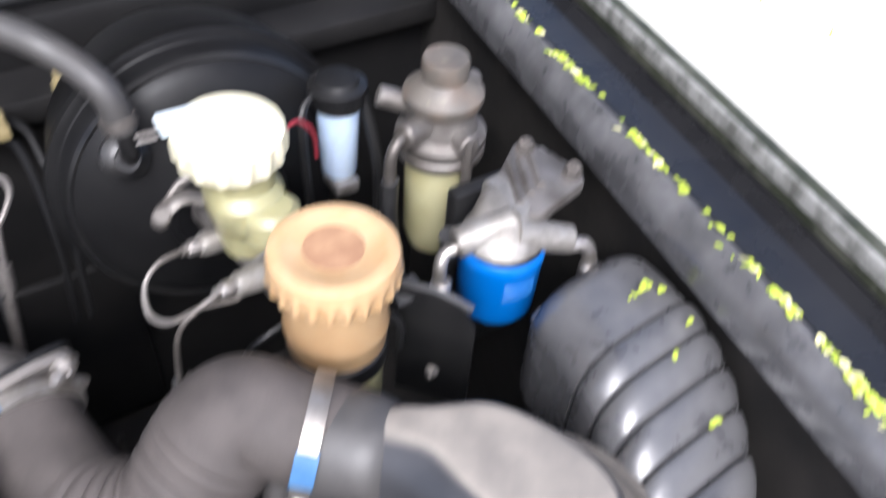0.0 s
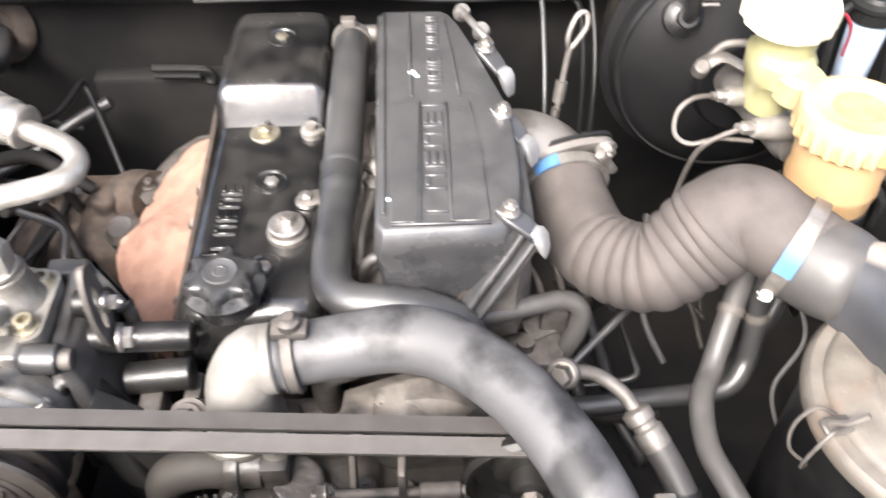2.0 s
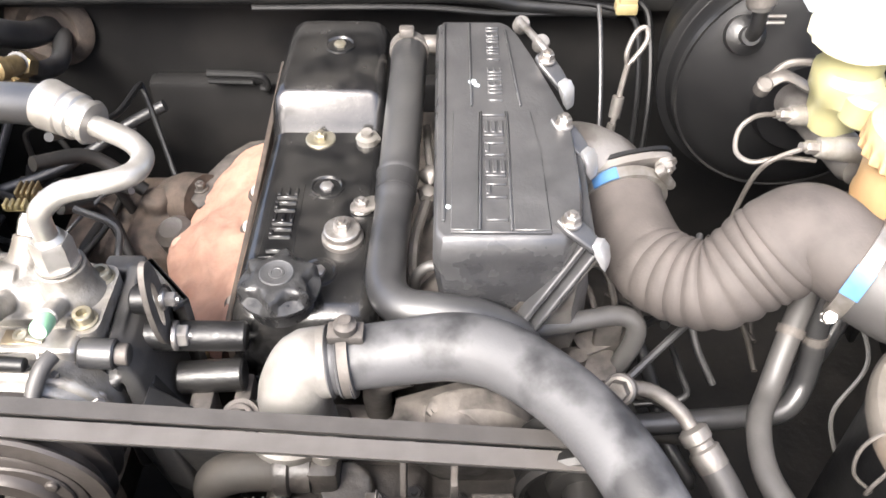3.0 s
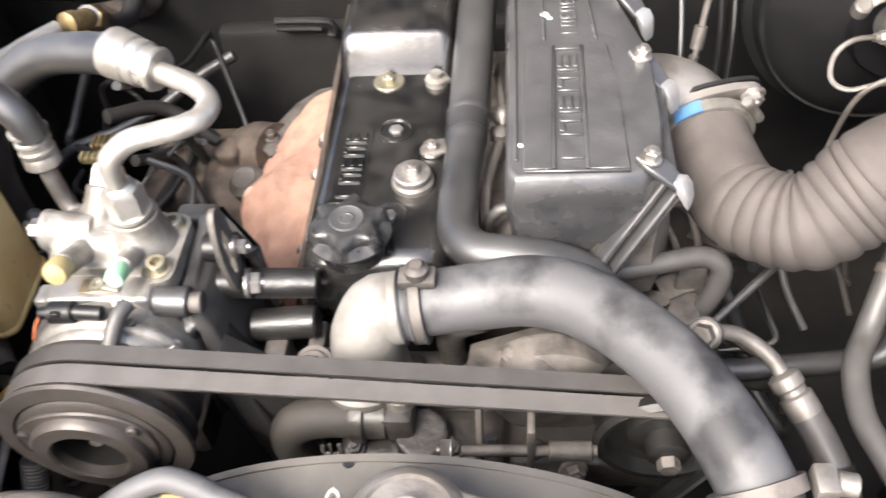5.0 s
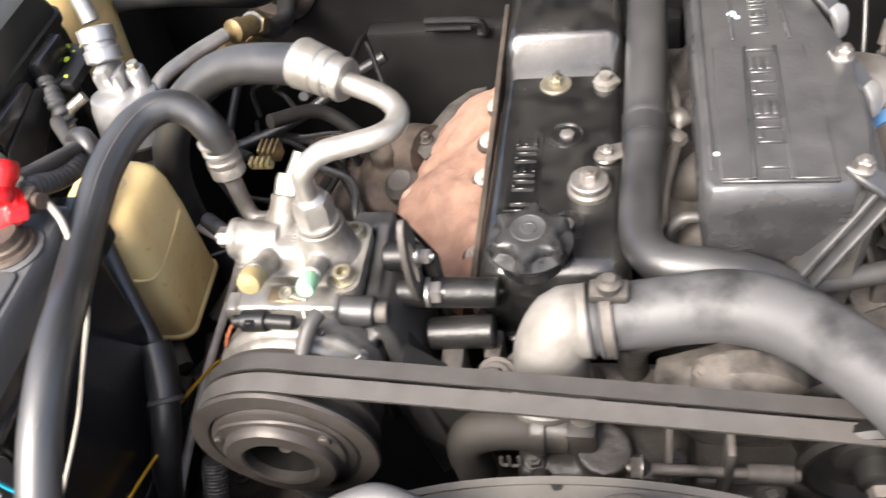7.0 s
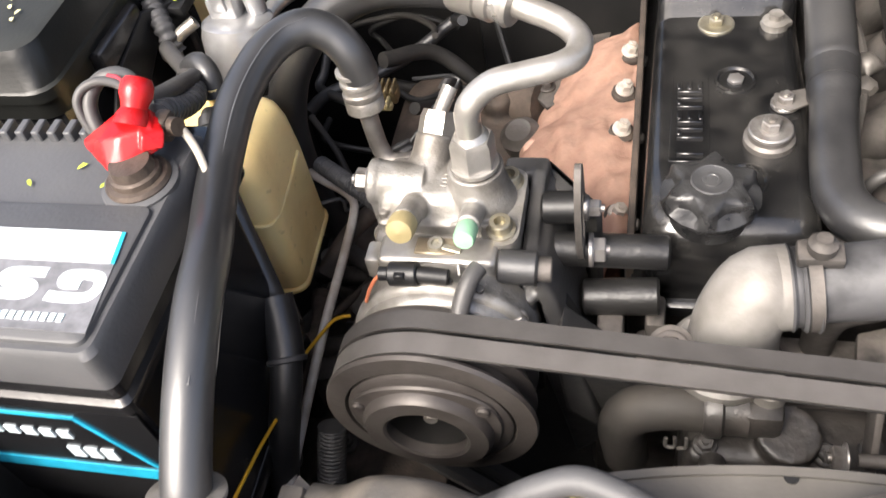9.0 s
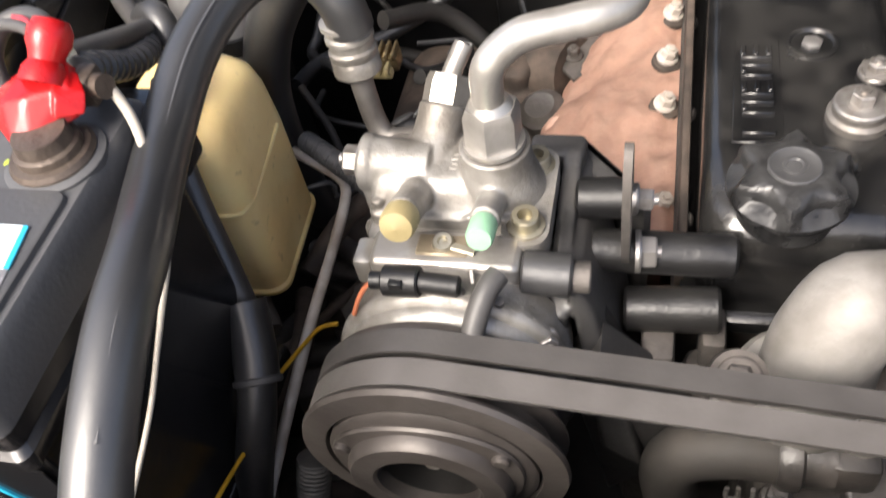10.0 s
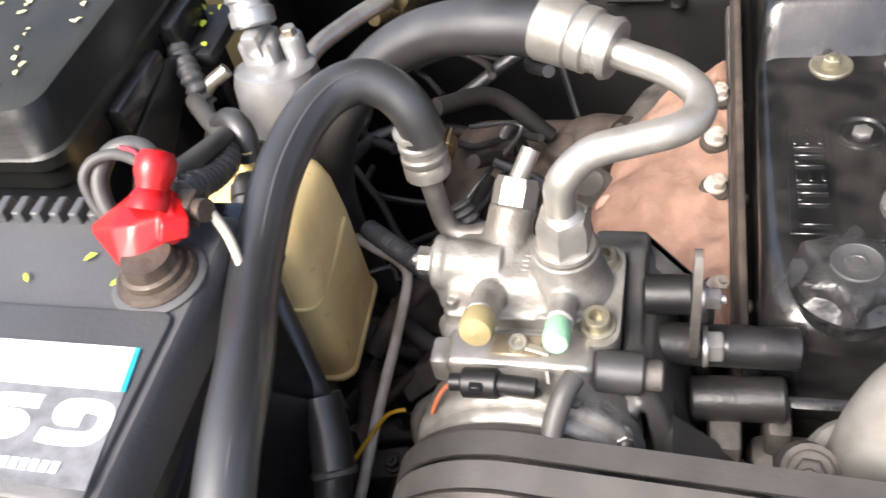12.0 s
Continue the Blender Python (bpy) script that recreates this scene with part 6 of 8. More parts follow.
# ---- air conditioning compressor ----
co = thing("compressor", (-0.531, 0.25, 0.95), "cast aluminium air conditioning compressor with a belt pulley", "compressor")
CM = along((CX, 0.20, CZ), (CX, 0.1, CZ))
part("pulley", lathe([(0.03, 0.010), (0.0685, 0.010), (0.069, 0.0125), (0.069, 0.0145), (0.063, 0.020), (0.063, 0.0285), (0.0705, 0.0325), (0.0705, 0.0345), (0.063, 0.0385), (0.063, 0.044), (0.0725, 0.0495), (0.0737, 0.052), (0.0727, 0.055), (0.0595, 0.056), (0.0585, 0.0535), (0.0585, 0.03), (0.03, 0.029)], CM, 96), "pulley", co)
part("clutch_plate", lathe([(0.02, 0.0305), (0.057, 0.046), (0.0572, 0.0555), (0.054, 0.058), (0.047, 0.0588), (0.0455, 0.0595), (0.0445, 0.066), (0.042, 0.0690), (0.030, 0.0695), (0.0280, 0.0680), (0.0268, 0.034), (0.0255, 0.014), (0.0, 0.013)], CM, 96), "pulley", co)
# black liner over the hub hole's wall and floor, painting its shade
part("hub_recess_shade", lathe([(0.0002, 0.0310), (0.026, 0.0315), (0.0266, 0.0605), (0.0272, 0.0605), (0.0268, 0.0300), (0.0002, 0.0298)], CM, 64), "blackpulley", co, "hub recess lined black for its shade")
part("spring_plate", lathe([(0.0540, 0.0575), (0.0548, 0.0592), (0.0540, 0.0610), (0.0430, 0.0625), (0.0430, 0.0600)], CM @ Matrix.Rotation(radians(35), 4, "Z"), 120, 3, 0.0062, (0, 1, 2), 0.8, True), "pulley", co)
for k in range(3):
    a = radians(35 + 120 * k)
    p, q = CM @ V((0.0495 * math.cos(a), 0.0495 * math.sin(a), 0.0612)), CM @ V((0.0495 * math.cos(a), 0.0495 * math.sin(a), 0.1))
    part("rivet", lathe([(0.0048, 0), (0.0048, 0.002), (0.0035, 0.0032), (0.0, 0.0035)], along(p, q), 14), "pulley", co)
part("shaft_nut", joined(hexagon((CX, 0.184, CZ), (CX, 0.152, CZ), 0.0085), rod((CX, 0.154, CZ), (CX, 0.143, CZ), 0.005, 14, bevel=0.001)), "steel", co)
part("body", lathe([(0.062, 0.0), (0.064, 0.006), (0.062, 0.012), (0.06, 0.016), (0.058, 0.02), (0.058, 0.13), (0.05, 0.135)], along((CX + 0.002, 0.202, CZ), (CX + 0.002, 0.4, CZ)), 64), "alu", co)
part("flange_ring", lathe([(0.058, -0.008), (0.0615, -0.006), (0.0635, -0.002), (0.0635, 0.0015), (0.0665, 0.003), (0.0680, 0.0055), (0.0680, 0.0095), (0.0662, 0.012), (0.0662, 0.019), (0.0645, 0.022), (0.0645, 0.03)], along((CX + 0.002, 0.199, CZ + 0.004), (CX + 0.002, 0.4, CZ + 0.004)), 80), "alu", co)
bolt(co, (-0.4745, 0.207, 1.052), (0.5, -1, 0.4), 0.0055, 0.006, 0.0075, "steel", "casing_bolt")
cast(part("case", joined(loft([rect((-0.533, 0.276, z), (1, 0, 0), (0, 1, 0), w, d, r) for z, w, d, r in ((1.02, 0.105, 0.088, 0.012), (1.062, 0.1, 0.084, 0.012), (1.066, 0.096, 0.078, 0.012), (1.078, 0.094, 0.07, 0.014))]),
                         *[rod((x, 0.262, 1.045), (x, 0.262, 1.074), 0.008, 14) for x in (-0.577, -0.484)]), "alu", co), 0.0016, 4)
head = cast(part("head", joined(loft([rect((-0.5465, (y0 + y1) / 2, z), (1, 0, 0), (0, 1, 0), w, y1 - y0, 0.006) for z, w, y0, y1 in ((1.068, 0.066, 0.2565, 0.3135), (1.0865, 0.066, 0.2565, 0.3135), (1.0885, 0.064, 0.2605, 0.312), (1.0975, 0.062, 0.2665, 0.311), (1.1025, 0.056, 0.2715, 0.3075), (1.1035, 0.05, 0.275, 0.304))]),
                                lathe([(0.0265, 1.068), (0.0262, 1.087), (0.0232, 1.096), (0.0205, 1.106), (0.0196, 1.114), (0.0196, 1.1185)], pose(-0.5075, 0.2855, 0), 40),
                                loft([rect((-0.507, y, 1.079), (1, 0, 0), (0, 0, 1), 0.034, 0.02, 0.003) for y in (0.2565, 0.30)]),
                                lathe([(0.0125, 0), (0.0155, 0.001), (0.0158, 0.034), (0.0168, 0.0355), (0.0168, 0.0405), (0.0145, 0.042)], along((-0.546, 0.2875, 1.0945), (-0.59, 0.287, 1.0995)), 36),
                                box((-0.5865, 0.2725, 1.07), (-0.578, 0.302, 1.1), 0.003),
                                lathe([(0.023, 0), (0.0185, 0.012), (0.0152, 0.022), (0.0142, 0.03), (0.0142, 0.038), (0.0128, 0.0395)], along((-0.5490, 0.2935, 1.086), (-0.5432, 0.3205, 1.1125)), 36),
                                rod((-0.5505, 0.272, 1.092), (-0.5500, 0.2385, 1.1105), 0.0096, 24), rod((-0.508, 0.27, 1.0935), (-0.5070, 0.2410, 1.1060), 0.0082, 24),
                                lathe([(0.0042, 1.08), (0.0042, 1.0935), (0.003, 1.0945)], pose(-0.5735, 0.2635, 0), 14)), "alu", co), 0.00105, 5)
part("raised_mark", joined(*[box((-0.5335 + 0.001 * (k % 2), 0.279 + 0.0036 * k, 1.102), (-0.5285, 0.281 + 0.0036 * k, 1.1042), 0.0003, 1) for k in range(4)], box((-0.5445, 0.288, 1.102), (-0.5415, 0.2905, 1.1042), 0.0004, 1)), "alu", head)
part("flange_plate", loft([rect((-0.489, 0.2785, z), (1, 0, 0), (0, 1, 0), 0.026, 0.074, 0.011) for z in (1.072, 1.085, 1.0862)]), "alu", co)
for p in ((-0.4885, 0.302, 1.0845), (-0.4885, 0.2555, 1.086)):
    part("washer", lathe([(0.0105, 0), (0.0105, 0.002), (0.009, 0.0025)], pose(*p), 24), "zinc", co)
    bolt(co, p, (0, 0, 1), 0.0078, 0.010, 0, "zinc", "cap_screw", True)
bolt(co, (-0.5862, 0.287, 1.0991), (-1, -0.02, 0.11), 0.0088, 0.0085, 0, "steel")
part("pressure_nut", joined(hexagon((-0.507, 0.284, 1.1235), (-0.5065, 0.2845, 1.147), 0.0158, 0.2), lathe([(0.0125, 0), (0.0105, 0.003), (0.009, 0.005)], along((-0.5065, 0.2845, 1.146), (-0.506, 0.285, 1.2)), 24), lathe([(0.0168, 0), (0.0168, 0.003)], pose(-0.507, 0.284, 1.1208), 32)), "pipe", co, "large hex fitting nut", 25)
part("fitting_nut", joined(hexagon((-0.5432, 0.3225, 1.1115), (-0.5405, 0.3345, 1.124), 0.0138, 0.3), rod((-0.541, 0.333, 1.1225), (-0.533, 0.347, 1.136), 0.0058, 16)), "pipe", co, "", 25)
d = V((0, -0.62, 0.6)).normalized()
for p, mat, nm in (((-0.549, 0.238, 1.112), "yellowcap", "olive tan service port cap"), ((-0.507, 0.241, 1.105), "greencap", "mint green service port cap")):
    p = V(p)
    big = 0.0098 if mat == "yellowcap" else 0.0074
    part("service_cap", lathe([(big * 0.9, 0), (big, 0.002), (big, 0.0115 if mat == "yellowcap" else 0.0135), (big * 0.88, 0.0142 if mat == "yellowcap" else 0.0162), (0, 0.0165)], along(p, p + V((0, -0.75, 0.25)) if mat == "yellowcap" else p + V((0, -0.7, 0.2))), 48, 24 if mat == "yellowcap" else 0, 0.0006, (1, 2)), mat, co, nm)
part("machined_bar", joined(box((-0.572, 0.2245, 1.058), (-0.4885, 0.25, 1.0865), 0.0045, 3), box((-0.582, 0.226, 1.062), (-0.571, 0.245, 1.083), 0.003)), "pipe", co, "bright machined front face")
part("name_plate", box((-0.546, 0.231, 1.078), (-0.517, 0.246, 1.0876), 0.0012, 1), "plate", co, "small dull bronze plate")
part("plate_screw", lathe([(0.0062, 0), (0.0062, 0.003), (0.005, 0.005), (0.003, 0.005), (0.0025, 0.003)], along((-0.531, 0.239, 1.0865), (-0.531, 0.225, 1.15)), 20), "zinc", co)
part("terminal", tube([(-0.531, 0.238, 1.089), (-0.522, 0.236, 1.0885), (-0.513, 0.234, 1.088)], 0.0025, 8, 8, 0.5), "zinc", co)
con = part("connector", joined(rod((-0.5565, 0.2085, 1.0925), (-0.5365, 0.2085, 1.0935), 0.0084, 18, bevel=0.001), rod((-0.538, 0.2085, 1.0935), (-0.516, 0.2085, 1.0915), 0.0058, 14, bevel=0.001), rod((-0.5635, 0.2085, 1.092), (-0.556, 0.2085, 1.0925), 0.005, 14), box((-0.534, 0.203, 1.0775), (-0.522, 0.2125, 1.086), 0.001), box((-0.551, 0.2, 1.096), (-0.544, 0.204, 1.101), 0.0005, 1)), "black", co, "black plastic plug connector")
part("lead", tube([(-0.517, 0.2085, 1.0885), (-0.515, 0.208, 1.080), (-0.514, 0.207, 1.073), (-0.508, 0.205, 1.068), (-0.501, 0.205, 1.073), (-0.497, 0.207, 1.080), (-0.496, 0.206, 1.085)], 0.0028, 30, 8), "heater", co)
part("lead", tube([(-0.513, 0.222, 1.088), (-0.5115, 0.216, 1.082), (-0.509, 0.209, 1.07)], 0.0016, 14, 6), "steel", co)
part("sleeve", tube([(-0.4965, 0.214, 1.0965), (-0.5005, 0.206, 1.0955), (-0.504, 0.197, 1.0905), (-0.5065, 0.188, 1.083), (-0.508, 0.182, 1.075)], 0.0062, 18, 12), "heater", co)
solo("earth_wire", tube([(-0.5635, 0.2085, 1.0905), (-0.568, 0.2075, 1.086), (-0.573, 0.205, 1.078), (-0.577, 0.202, 1.068)], 0.0014, 16, 6), "wireo", "short orange wire to the compressor plug", "wire")

br = thing("compressor_bracket", (-0.45, 0.26, 0.9), "black cast compressor mounting bracket with spacer tubes", "bracket")
SIDE = Matrix(((0, 0, 1, -0.4755), (1, 0, 0, 0), (0, 1, 0, 0), (0, 0, 0, 1)))
cast(part("plate", joined(prism([(0.222, 0.93), (0.335, 0.94), (0.342, 1.03), (0.338, 1.074), (0.322, 1.079), (0.31, 1.076), (0.255, 1.07), (0.243, 1.058), (0.222, 1.05)], 0.011, SIDE, 0.002),
                          box((-0.497, 0.318, 1.058), (-0.463, 0.338, 1.077), 0.003),
                          loft([rect(p, V((0.72, 0, -0.69)), (0, 1, 0.0), w, d, 0.004) for p, w, d in ((V((-0.4655, 0.282, 1.068)), 0.02, 0.1), (V((-0.457, 0.276, 1.05)), 0.02, 0.096), (V((-0.449, 0.262, 1.02)), 0.024, 0.09), (V((-0.441, 0.25, 0.98)), 0.03, 0.084), (V((-0.432, 0.245, 0.92)), 0.04, 0.08))])), "bracket", br), 0.0018, 4)
part("web", loft([rect(p, (0, 1, 0), (0.6, 0, 0.8), 0.03, w, 0.004) for p, w in ((V((-0.455, 0.222, 1.02)), 0.03), (V((-0.444, 0.224, 0.99)), 0.05), (V((-0.43, 0.228, 0.95)), 0.075), (V((-0.41, 0.235, 0.88)), 0.11))]), "bracket", br)
part("rear_plate", joined(box((0, -0.003, 0.93), (0.064, 0.003, 1.062), 0.0015, 2, Matrix.Translation((-0.468, 0.347, 0)) @ Matrix.Rotation(radians(-48), 4, "Z")), box((0, -0.012, 1.056), (0.064, 0.003, 1.062), 0.0015, 2, Matrix.Translation((-0.468, 0.347, 0)) @ Matrix.Rotation(radians(-48), 4, "Z"))), "bracket", br)
part("spacer", joined(rod((-0.489, 0.234, 1.074), (-0.462, 0.2345, 1.072), 0.0122, 24, bevel=0.0015)), "hose", br, "black rubber sleeve")
part("pin", rod((-0.463, 0.2345, 1.072), (-0.452, 0.2348, 1.0715), 0.0088, 18, bevel=0.001), "castdark", br)
part("tube", rod((-0.436, 0.266, 1.0), (-0.380, 0.268, 1.003), 0.0142, 24, bevel=0.002), "castblack", br)
part("tube", rod((-0.458, 0.276, 1.044), (-0.375, 0.281, 1.038), 0.0128, 24, bevel=0.002), "castblack", br)
bolt(br, (-0.431, 0.272, 1.049), (1, 0.05, 0), 0.0098, 0.009, 0.0125, "steel")
part("foot", joined(box((-0.425, 0.235, 0.93), (-0.405, 0.265, 0.995), 0.004), box((-0.39, 0.25, 0.93), (-0.375, 0.28, 0.99), 0.004)), "castdark", br)


def eyelet(cy, cz, ry, rz, hole, x, thick):
    """An upright oval plate with a slot through it, facing along x."""
    secs = []
    for k in range(33):
        a = 2 * math.pi * k / 32
        c, d = math.cos(a), math.sin(a)
        o, h = (cy + ry * c, cz + rz * d), (cy + ry * hole * 0.62 * c, cz + rz * hole * d)
        secs.append([(x, *o), (x + thick, *o), (x + thick, *h), (x, *h)])
    return loft(secs)


ten = part("tension_ear", eyelet(0.268, 1.092, 0.0155, 0.045, 0.55, -0.438, 0.0045), "castdark", br, "greasy slotted steel tension ear")
part("arm", joined(rod((-0.465, 0.292, 1.07), (-0.436, 0.292, 1.072), 0.012, 18, bevel=0.002), prism([(-0.466, 1.03), (-0.445, 1.03), (-0.43, 0.99), (-0.42, 0.93), (-0.46, 0.93)], 0.01, Matrix(((1, 0, 0, 0), (0, 0, 1, 0.238), (0, 1, 0, 0), (0, 0, 0, 1))), 0.002)), "black", br)
bolt(br, (-0.4335, 0.277, 1.088), (1, 0, 0), 0.0065, 0.008, 0.009, "steel")

# refrigerant pipe and hoses
pp = thing("refrigerant_pipe", (-0.5, 0.33, 1.12), "shiny bare aluminium S-bend refrigerant pipe", "pipe")
part("pipe", tube([(-0.5065, 0.2845, 1.136), (-0.507, 0.2835, 1.155), (-0.504, 0.283, 1.174), (-0.490, 0.292, 1.184), (-0.468, 0.299, 1.186), (-0.450, 0.305, 1.187), (-0.439, 0.316, 1.187), (-0.439, 0.333, 1.188), (-0.453, 0.348, 1.190), (-0.475, 0.358, 1.193), (-0.495, 0.367, 1.196)], 0.0086, 90, 22), "pipe", pp)
CA, CB = V((-0.483, 0.3625, 1.1945)), V((-0.523, 0.380, 1.2005))
part("crimp", lathe([(0.011, -0.002), (0.0165, -0.001), (0.018, 0.002), (0.0165, 0.006), (0.0165, 0.012), (0.0185, 0.0135), (0.0185, 0.021), (0.0175, 0.0225), (0.0190, 0.024), (0.0205, 0.0425), (0.0195, 0.045), (0.015, 0.045)], along(CA, CB), 36), "pipe", pp)
SUC = [(-0.512, 0.377, 1.197), (-0.534, 0.387, 1.194), (-0.565, 0.397, 1.189), (-0.593, 0.406, 1.181), (-0.619, 0.409, 1.170), (-0.645, 0.408, 1.152), (-0.668, 0.408, 1.128), (-0.692, 0.41, 1.088), (-0.71, 0.414, 1.03), (-0.715, 0.42, 0.95), (-0.71, 0.43, 0.88)]
su = thing("suction_hose", (-0.6, 0.4, 0.9), "thick black rubber suction hose arching over the tank", "hose", "refrigerant hoses")
part("hose", tube(SUC, 0.0168, 80, 22), "hose", su)
part("scuff_line", tube([V(p) + V((0, -0.009, 0.0138)) for p in SUC[1:6]], 0.0011, 40, 6, 0.5), "cover", su, "faint worn line along the hose")
DIS = [(-0.596, 0.342, 1.150), (-0.600, 0.343, 1.170), (-0.612, 0.346, 1.184), (-0.628, 0.343, 1.192), (-0.643, 0.330, 1.192), (-0.652, 0.306, 1.190), (-0.657, 0.272, 1.184), (-0.655, 0.232, 1.176), (-0.647, 0.195, 1.175), (-0.634, 0.156, 1.180), (-0.625, 0.113, 1.180), (-0.618, 0.07, 1.168), (-0.615, 0.035, 1.145), (-0.614, 0.018, 1.128)]
di = thing("discharge_hose", (-0.64, 0.2, 1.1), "thick black rubber hose looping down past the battery", "hose", "refrigerant hoses")
part("hose", tube(DIS, 0.0133, 110, 22), "wornhose", di)
part("scuff_line", tube([V(p) + V((0.006, -0.004, 0.0111)) for p in DIS[3:12]], 0.001, 60, 6, 0.5), "cover", di, "faint worn line along the hose")
dp = thing("discharge_pipe", (-0.585, 0.335, 1.06), "dull metal pipe with a ringed crimp fitting", "pipe")
part("crimp", lathe([(0.0172, 0), (0.019, 0.001), (0.019, 0.004), (0.0162, 0.006), (0.0162, 0.009), (0.0178, 0.0105), (0.0178, 0.0135), (0.0162, 0.015), (0.0162, 0.019), (0.0178, 0.0205), (0.0178, 0.0245), (0.0165, 0.026), (0.0178, 0.028), (0.0178, 0.036), (0.014, 0.039), (0.0085, 0.04)], along((-0.600, 0.345, 1.156), (-0.598, 0.339, 1.112)) @ Matrix.Diagonal((0.82, 0.82, 0.95, 1)), 36), "alu", dp)
part("pipe", tube([(-0.599, 0.341, 1.125), (-0.5975, 0.339, 1.105), (-0.594, 0.335, 1.085), (-0.587, 0.331, 1.076), (-0.574, 0.33, 1.076), (-0.558, 0.333, 1.08), (-0.545, 0.334, 1.088)], 0.0072, 36, 14), "alud", dp)
hf = thing("hose_fitting", (-0.625, 0.0, 1.06), "ringed crimp fitting at the hose's lower end", "hose fitting")
part("crimp", lathe([(0.0168, 0), (0.0205, 0.001), (0.0205, 0.004), (0.0165, 0.007), (0.0165, 0.01), (0.018, 0.0115), (0.018, 0.015), (0.0165, 0.017), (0.018, 0.019), (0.018, 0.023), (0.0165, 0.025), (0.018, 0.027), (0.018, 0.038), (0.01, 0.04)], along((-0.6145, 0.028, 1.139), (-0.615, 0.004, 1.10)), 36), "alu", hf)
part("pipe", tube([(-0.615, 0.008, 1.106), (-0.616, -0.008, 1.08), (-0.618, -0.02, 1.02)], 0.009, 12, 12), "alud", hf)

# ---- expansion tank ----
tk = thing("expansion_tank", (-0.7, 0.325, 0.94), "yellowed plastic coolant expansion tank", "coolant tank")
part("shell", loft([rect((-0.7235, 0.335, z), (0.998, 0.06, 0), (-0.06, 0.998, 0), w, d, r, 5) for z, w, d, r in ((0.94, 0.06, 0.07, 0.013), (0.945, 0.074, 0.090, 0.014), (0.952, 0.082, 0.098, 0.014), (0.954, 0.0855, 0.102, 0.014), (0.957, 0.0855, 0.102, 0.014), (0.959, 0.082, 0.098, 0.014), (1.045, 0.084, 0.1, 0.016), (1.08, 0.083, 0.099, 0.02), (1.094, 0.079, 0.095, 0.022), (1.102, 0.07, 0.086, 0.024), (1.106, 0.056, 0.072, 0.02), (1.107, 0.03, 0.046, 0.01))]), "tank", tk)
part("seam", tube([(-0.6825, 0.366, 1.05), (-0.6815, 0.33, 1.045), (-0.6815, 0.297, 1.043), (-0.689, 0.2865, 1.043), (-0.72, 0.285, 1.045), (-0.755, 0.283, 1.05)], 0.0016, 40, 6), "tank", tk)
part("neck", joined(rod((-0.722, 0.343, 1.1), (-0.722, 0.343, 1.116), 0.013, 20, bevel=0.002), rod((-0.721, 0.342, 1.11), (-0.72, 0.345, 1.138), 0.0062, 14), rod((-0.719, 0.333, 1.1), (-0.718, 0.329, 1.12), 0.0065, 14)), "tank", tk)
solo("overflow_hose", joined(tube([(-0.7205, 0.3435, 1.128), (-0.723, 0.352, 1.143), (-0.734, 0.362, 1.147), (-0.749, 0.367, 1.136), (-0.765, 0.372, 1.11)], 0.0088, 24, 14)), "hose", "black rubber stub hose on the tank neck", "hose")
solo("overflow_hose", joined(tube([(-0.718, 0.332, 1.114), (-0.718, 0.326, 1.125), (-0.715, 0.314, 1.121), (-0.708, 0.292, 1.108), (-0.694, 0.268, 1.08), (-0.679, 0.247, 1.05), (-0.667, 0.229, 1.02), (-0.660, 0.215, 1.0)], 0.0085, 44, 14), lathe([(0.0088, 0), (0.0106, 0.001), (0.0106, 0.01), (0.0088, 0.011)], along((-0.7175, 0.324, 1.124), (-0.714, 0.310, 1.119)), 20)), "hose", "black overflow hose running down in front of the tank", "hose")
sl = thing("hose_sleeve", (-0.668, 0.2, 0.85), "black rubber sleeve around the overflow hose", "hose sleeve")
part("sleeve", joined(tube([(-0.667, 0.23, 1.028), (-0.660, 0.212, 1.012), (-0.654, 0.192, 0.998)], 0.0142, 16, 20), tube([(-0.655, 0.196, 1.002), (-0.655, 0.175, 0.98), (-0.662, 0.15, 0.94), (-0.672, 0.13, 0.88), (-0.68, 0.11, 0.8)], 0.0125, 24, 20)), "hose", sl)
part("band", lathe([(0.0144, 0), (0.0156, 0.001), (0.0156, 0.004), (0.0144, 0.005)], along((-0.6545, 0.194, 1.0), (-0.652, 0.186, 0.994)), 24), "loom", sl)
solo("yellow_wire", tube([(-0.633, 0.266, 0.955), (-0.640, 0.264, 0.955), (-0.645, 0.258, 0.958), (-0.649, 0.244, 0.962), (-0.653, 0.224, 0.968), (-0.657, 0.206, 0.972)], 0.0016, 40, 8), "wirey", "thin yellow wire beside the compressor", "wire", "yellow wires")
solo("yellow_wire", tube([(-0.656, 0.172, 0.966), (-0.6595, 0.155, 0.972), (-0.660, 0.127, 0.982), (-0.6605, 0.103, 0.988), (-0.662, 0.075, 0.992), (-0.664, 0.05, 0.99)], 0.0015, 30, 8), "wirey", "thin yellow wire hanging low in the bay", "wire", "yellow wires")
solo("hard_line", tube([(-0.702, 0.404, 0.985), (-0.680, 0.394, 0.981), (-0.661, 0.386, 0.976), (-0.653, 0.373, 0.970), (-0.652, 0.323, 0.963), (-0.652, 0.273, 0.959), (-0.652, 0.233, 0.953), (-0.654, 0.183, 0.938), (-0.659, 0.132, 0.912), (-0.666, 0.08, 0.87), (-0.672, 0.04, 0.82)], 0.0042, 60, 10), "greypipe", "thin bent metal line beside the tank", "pipe")
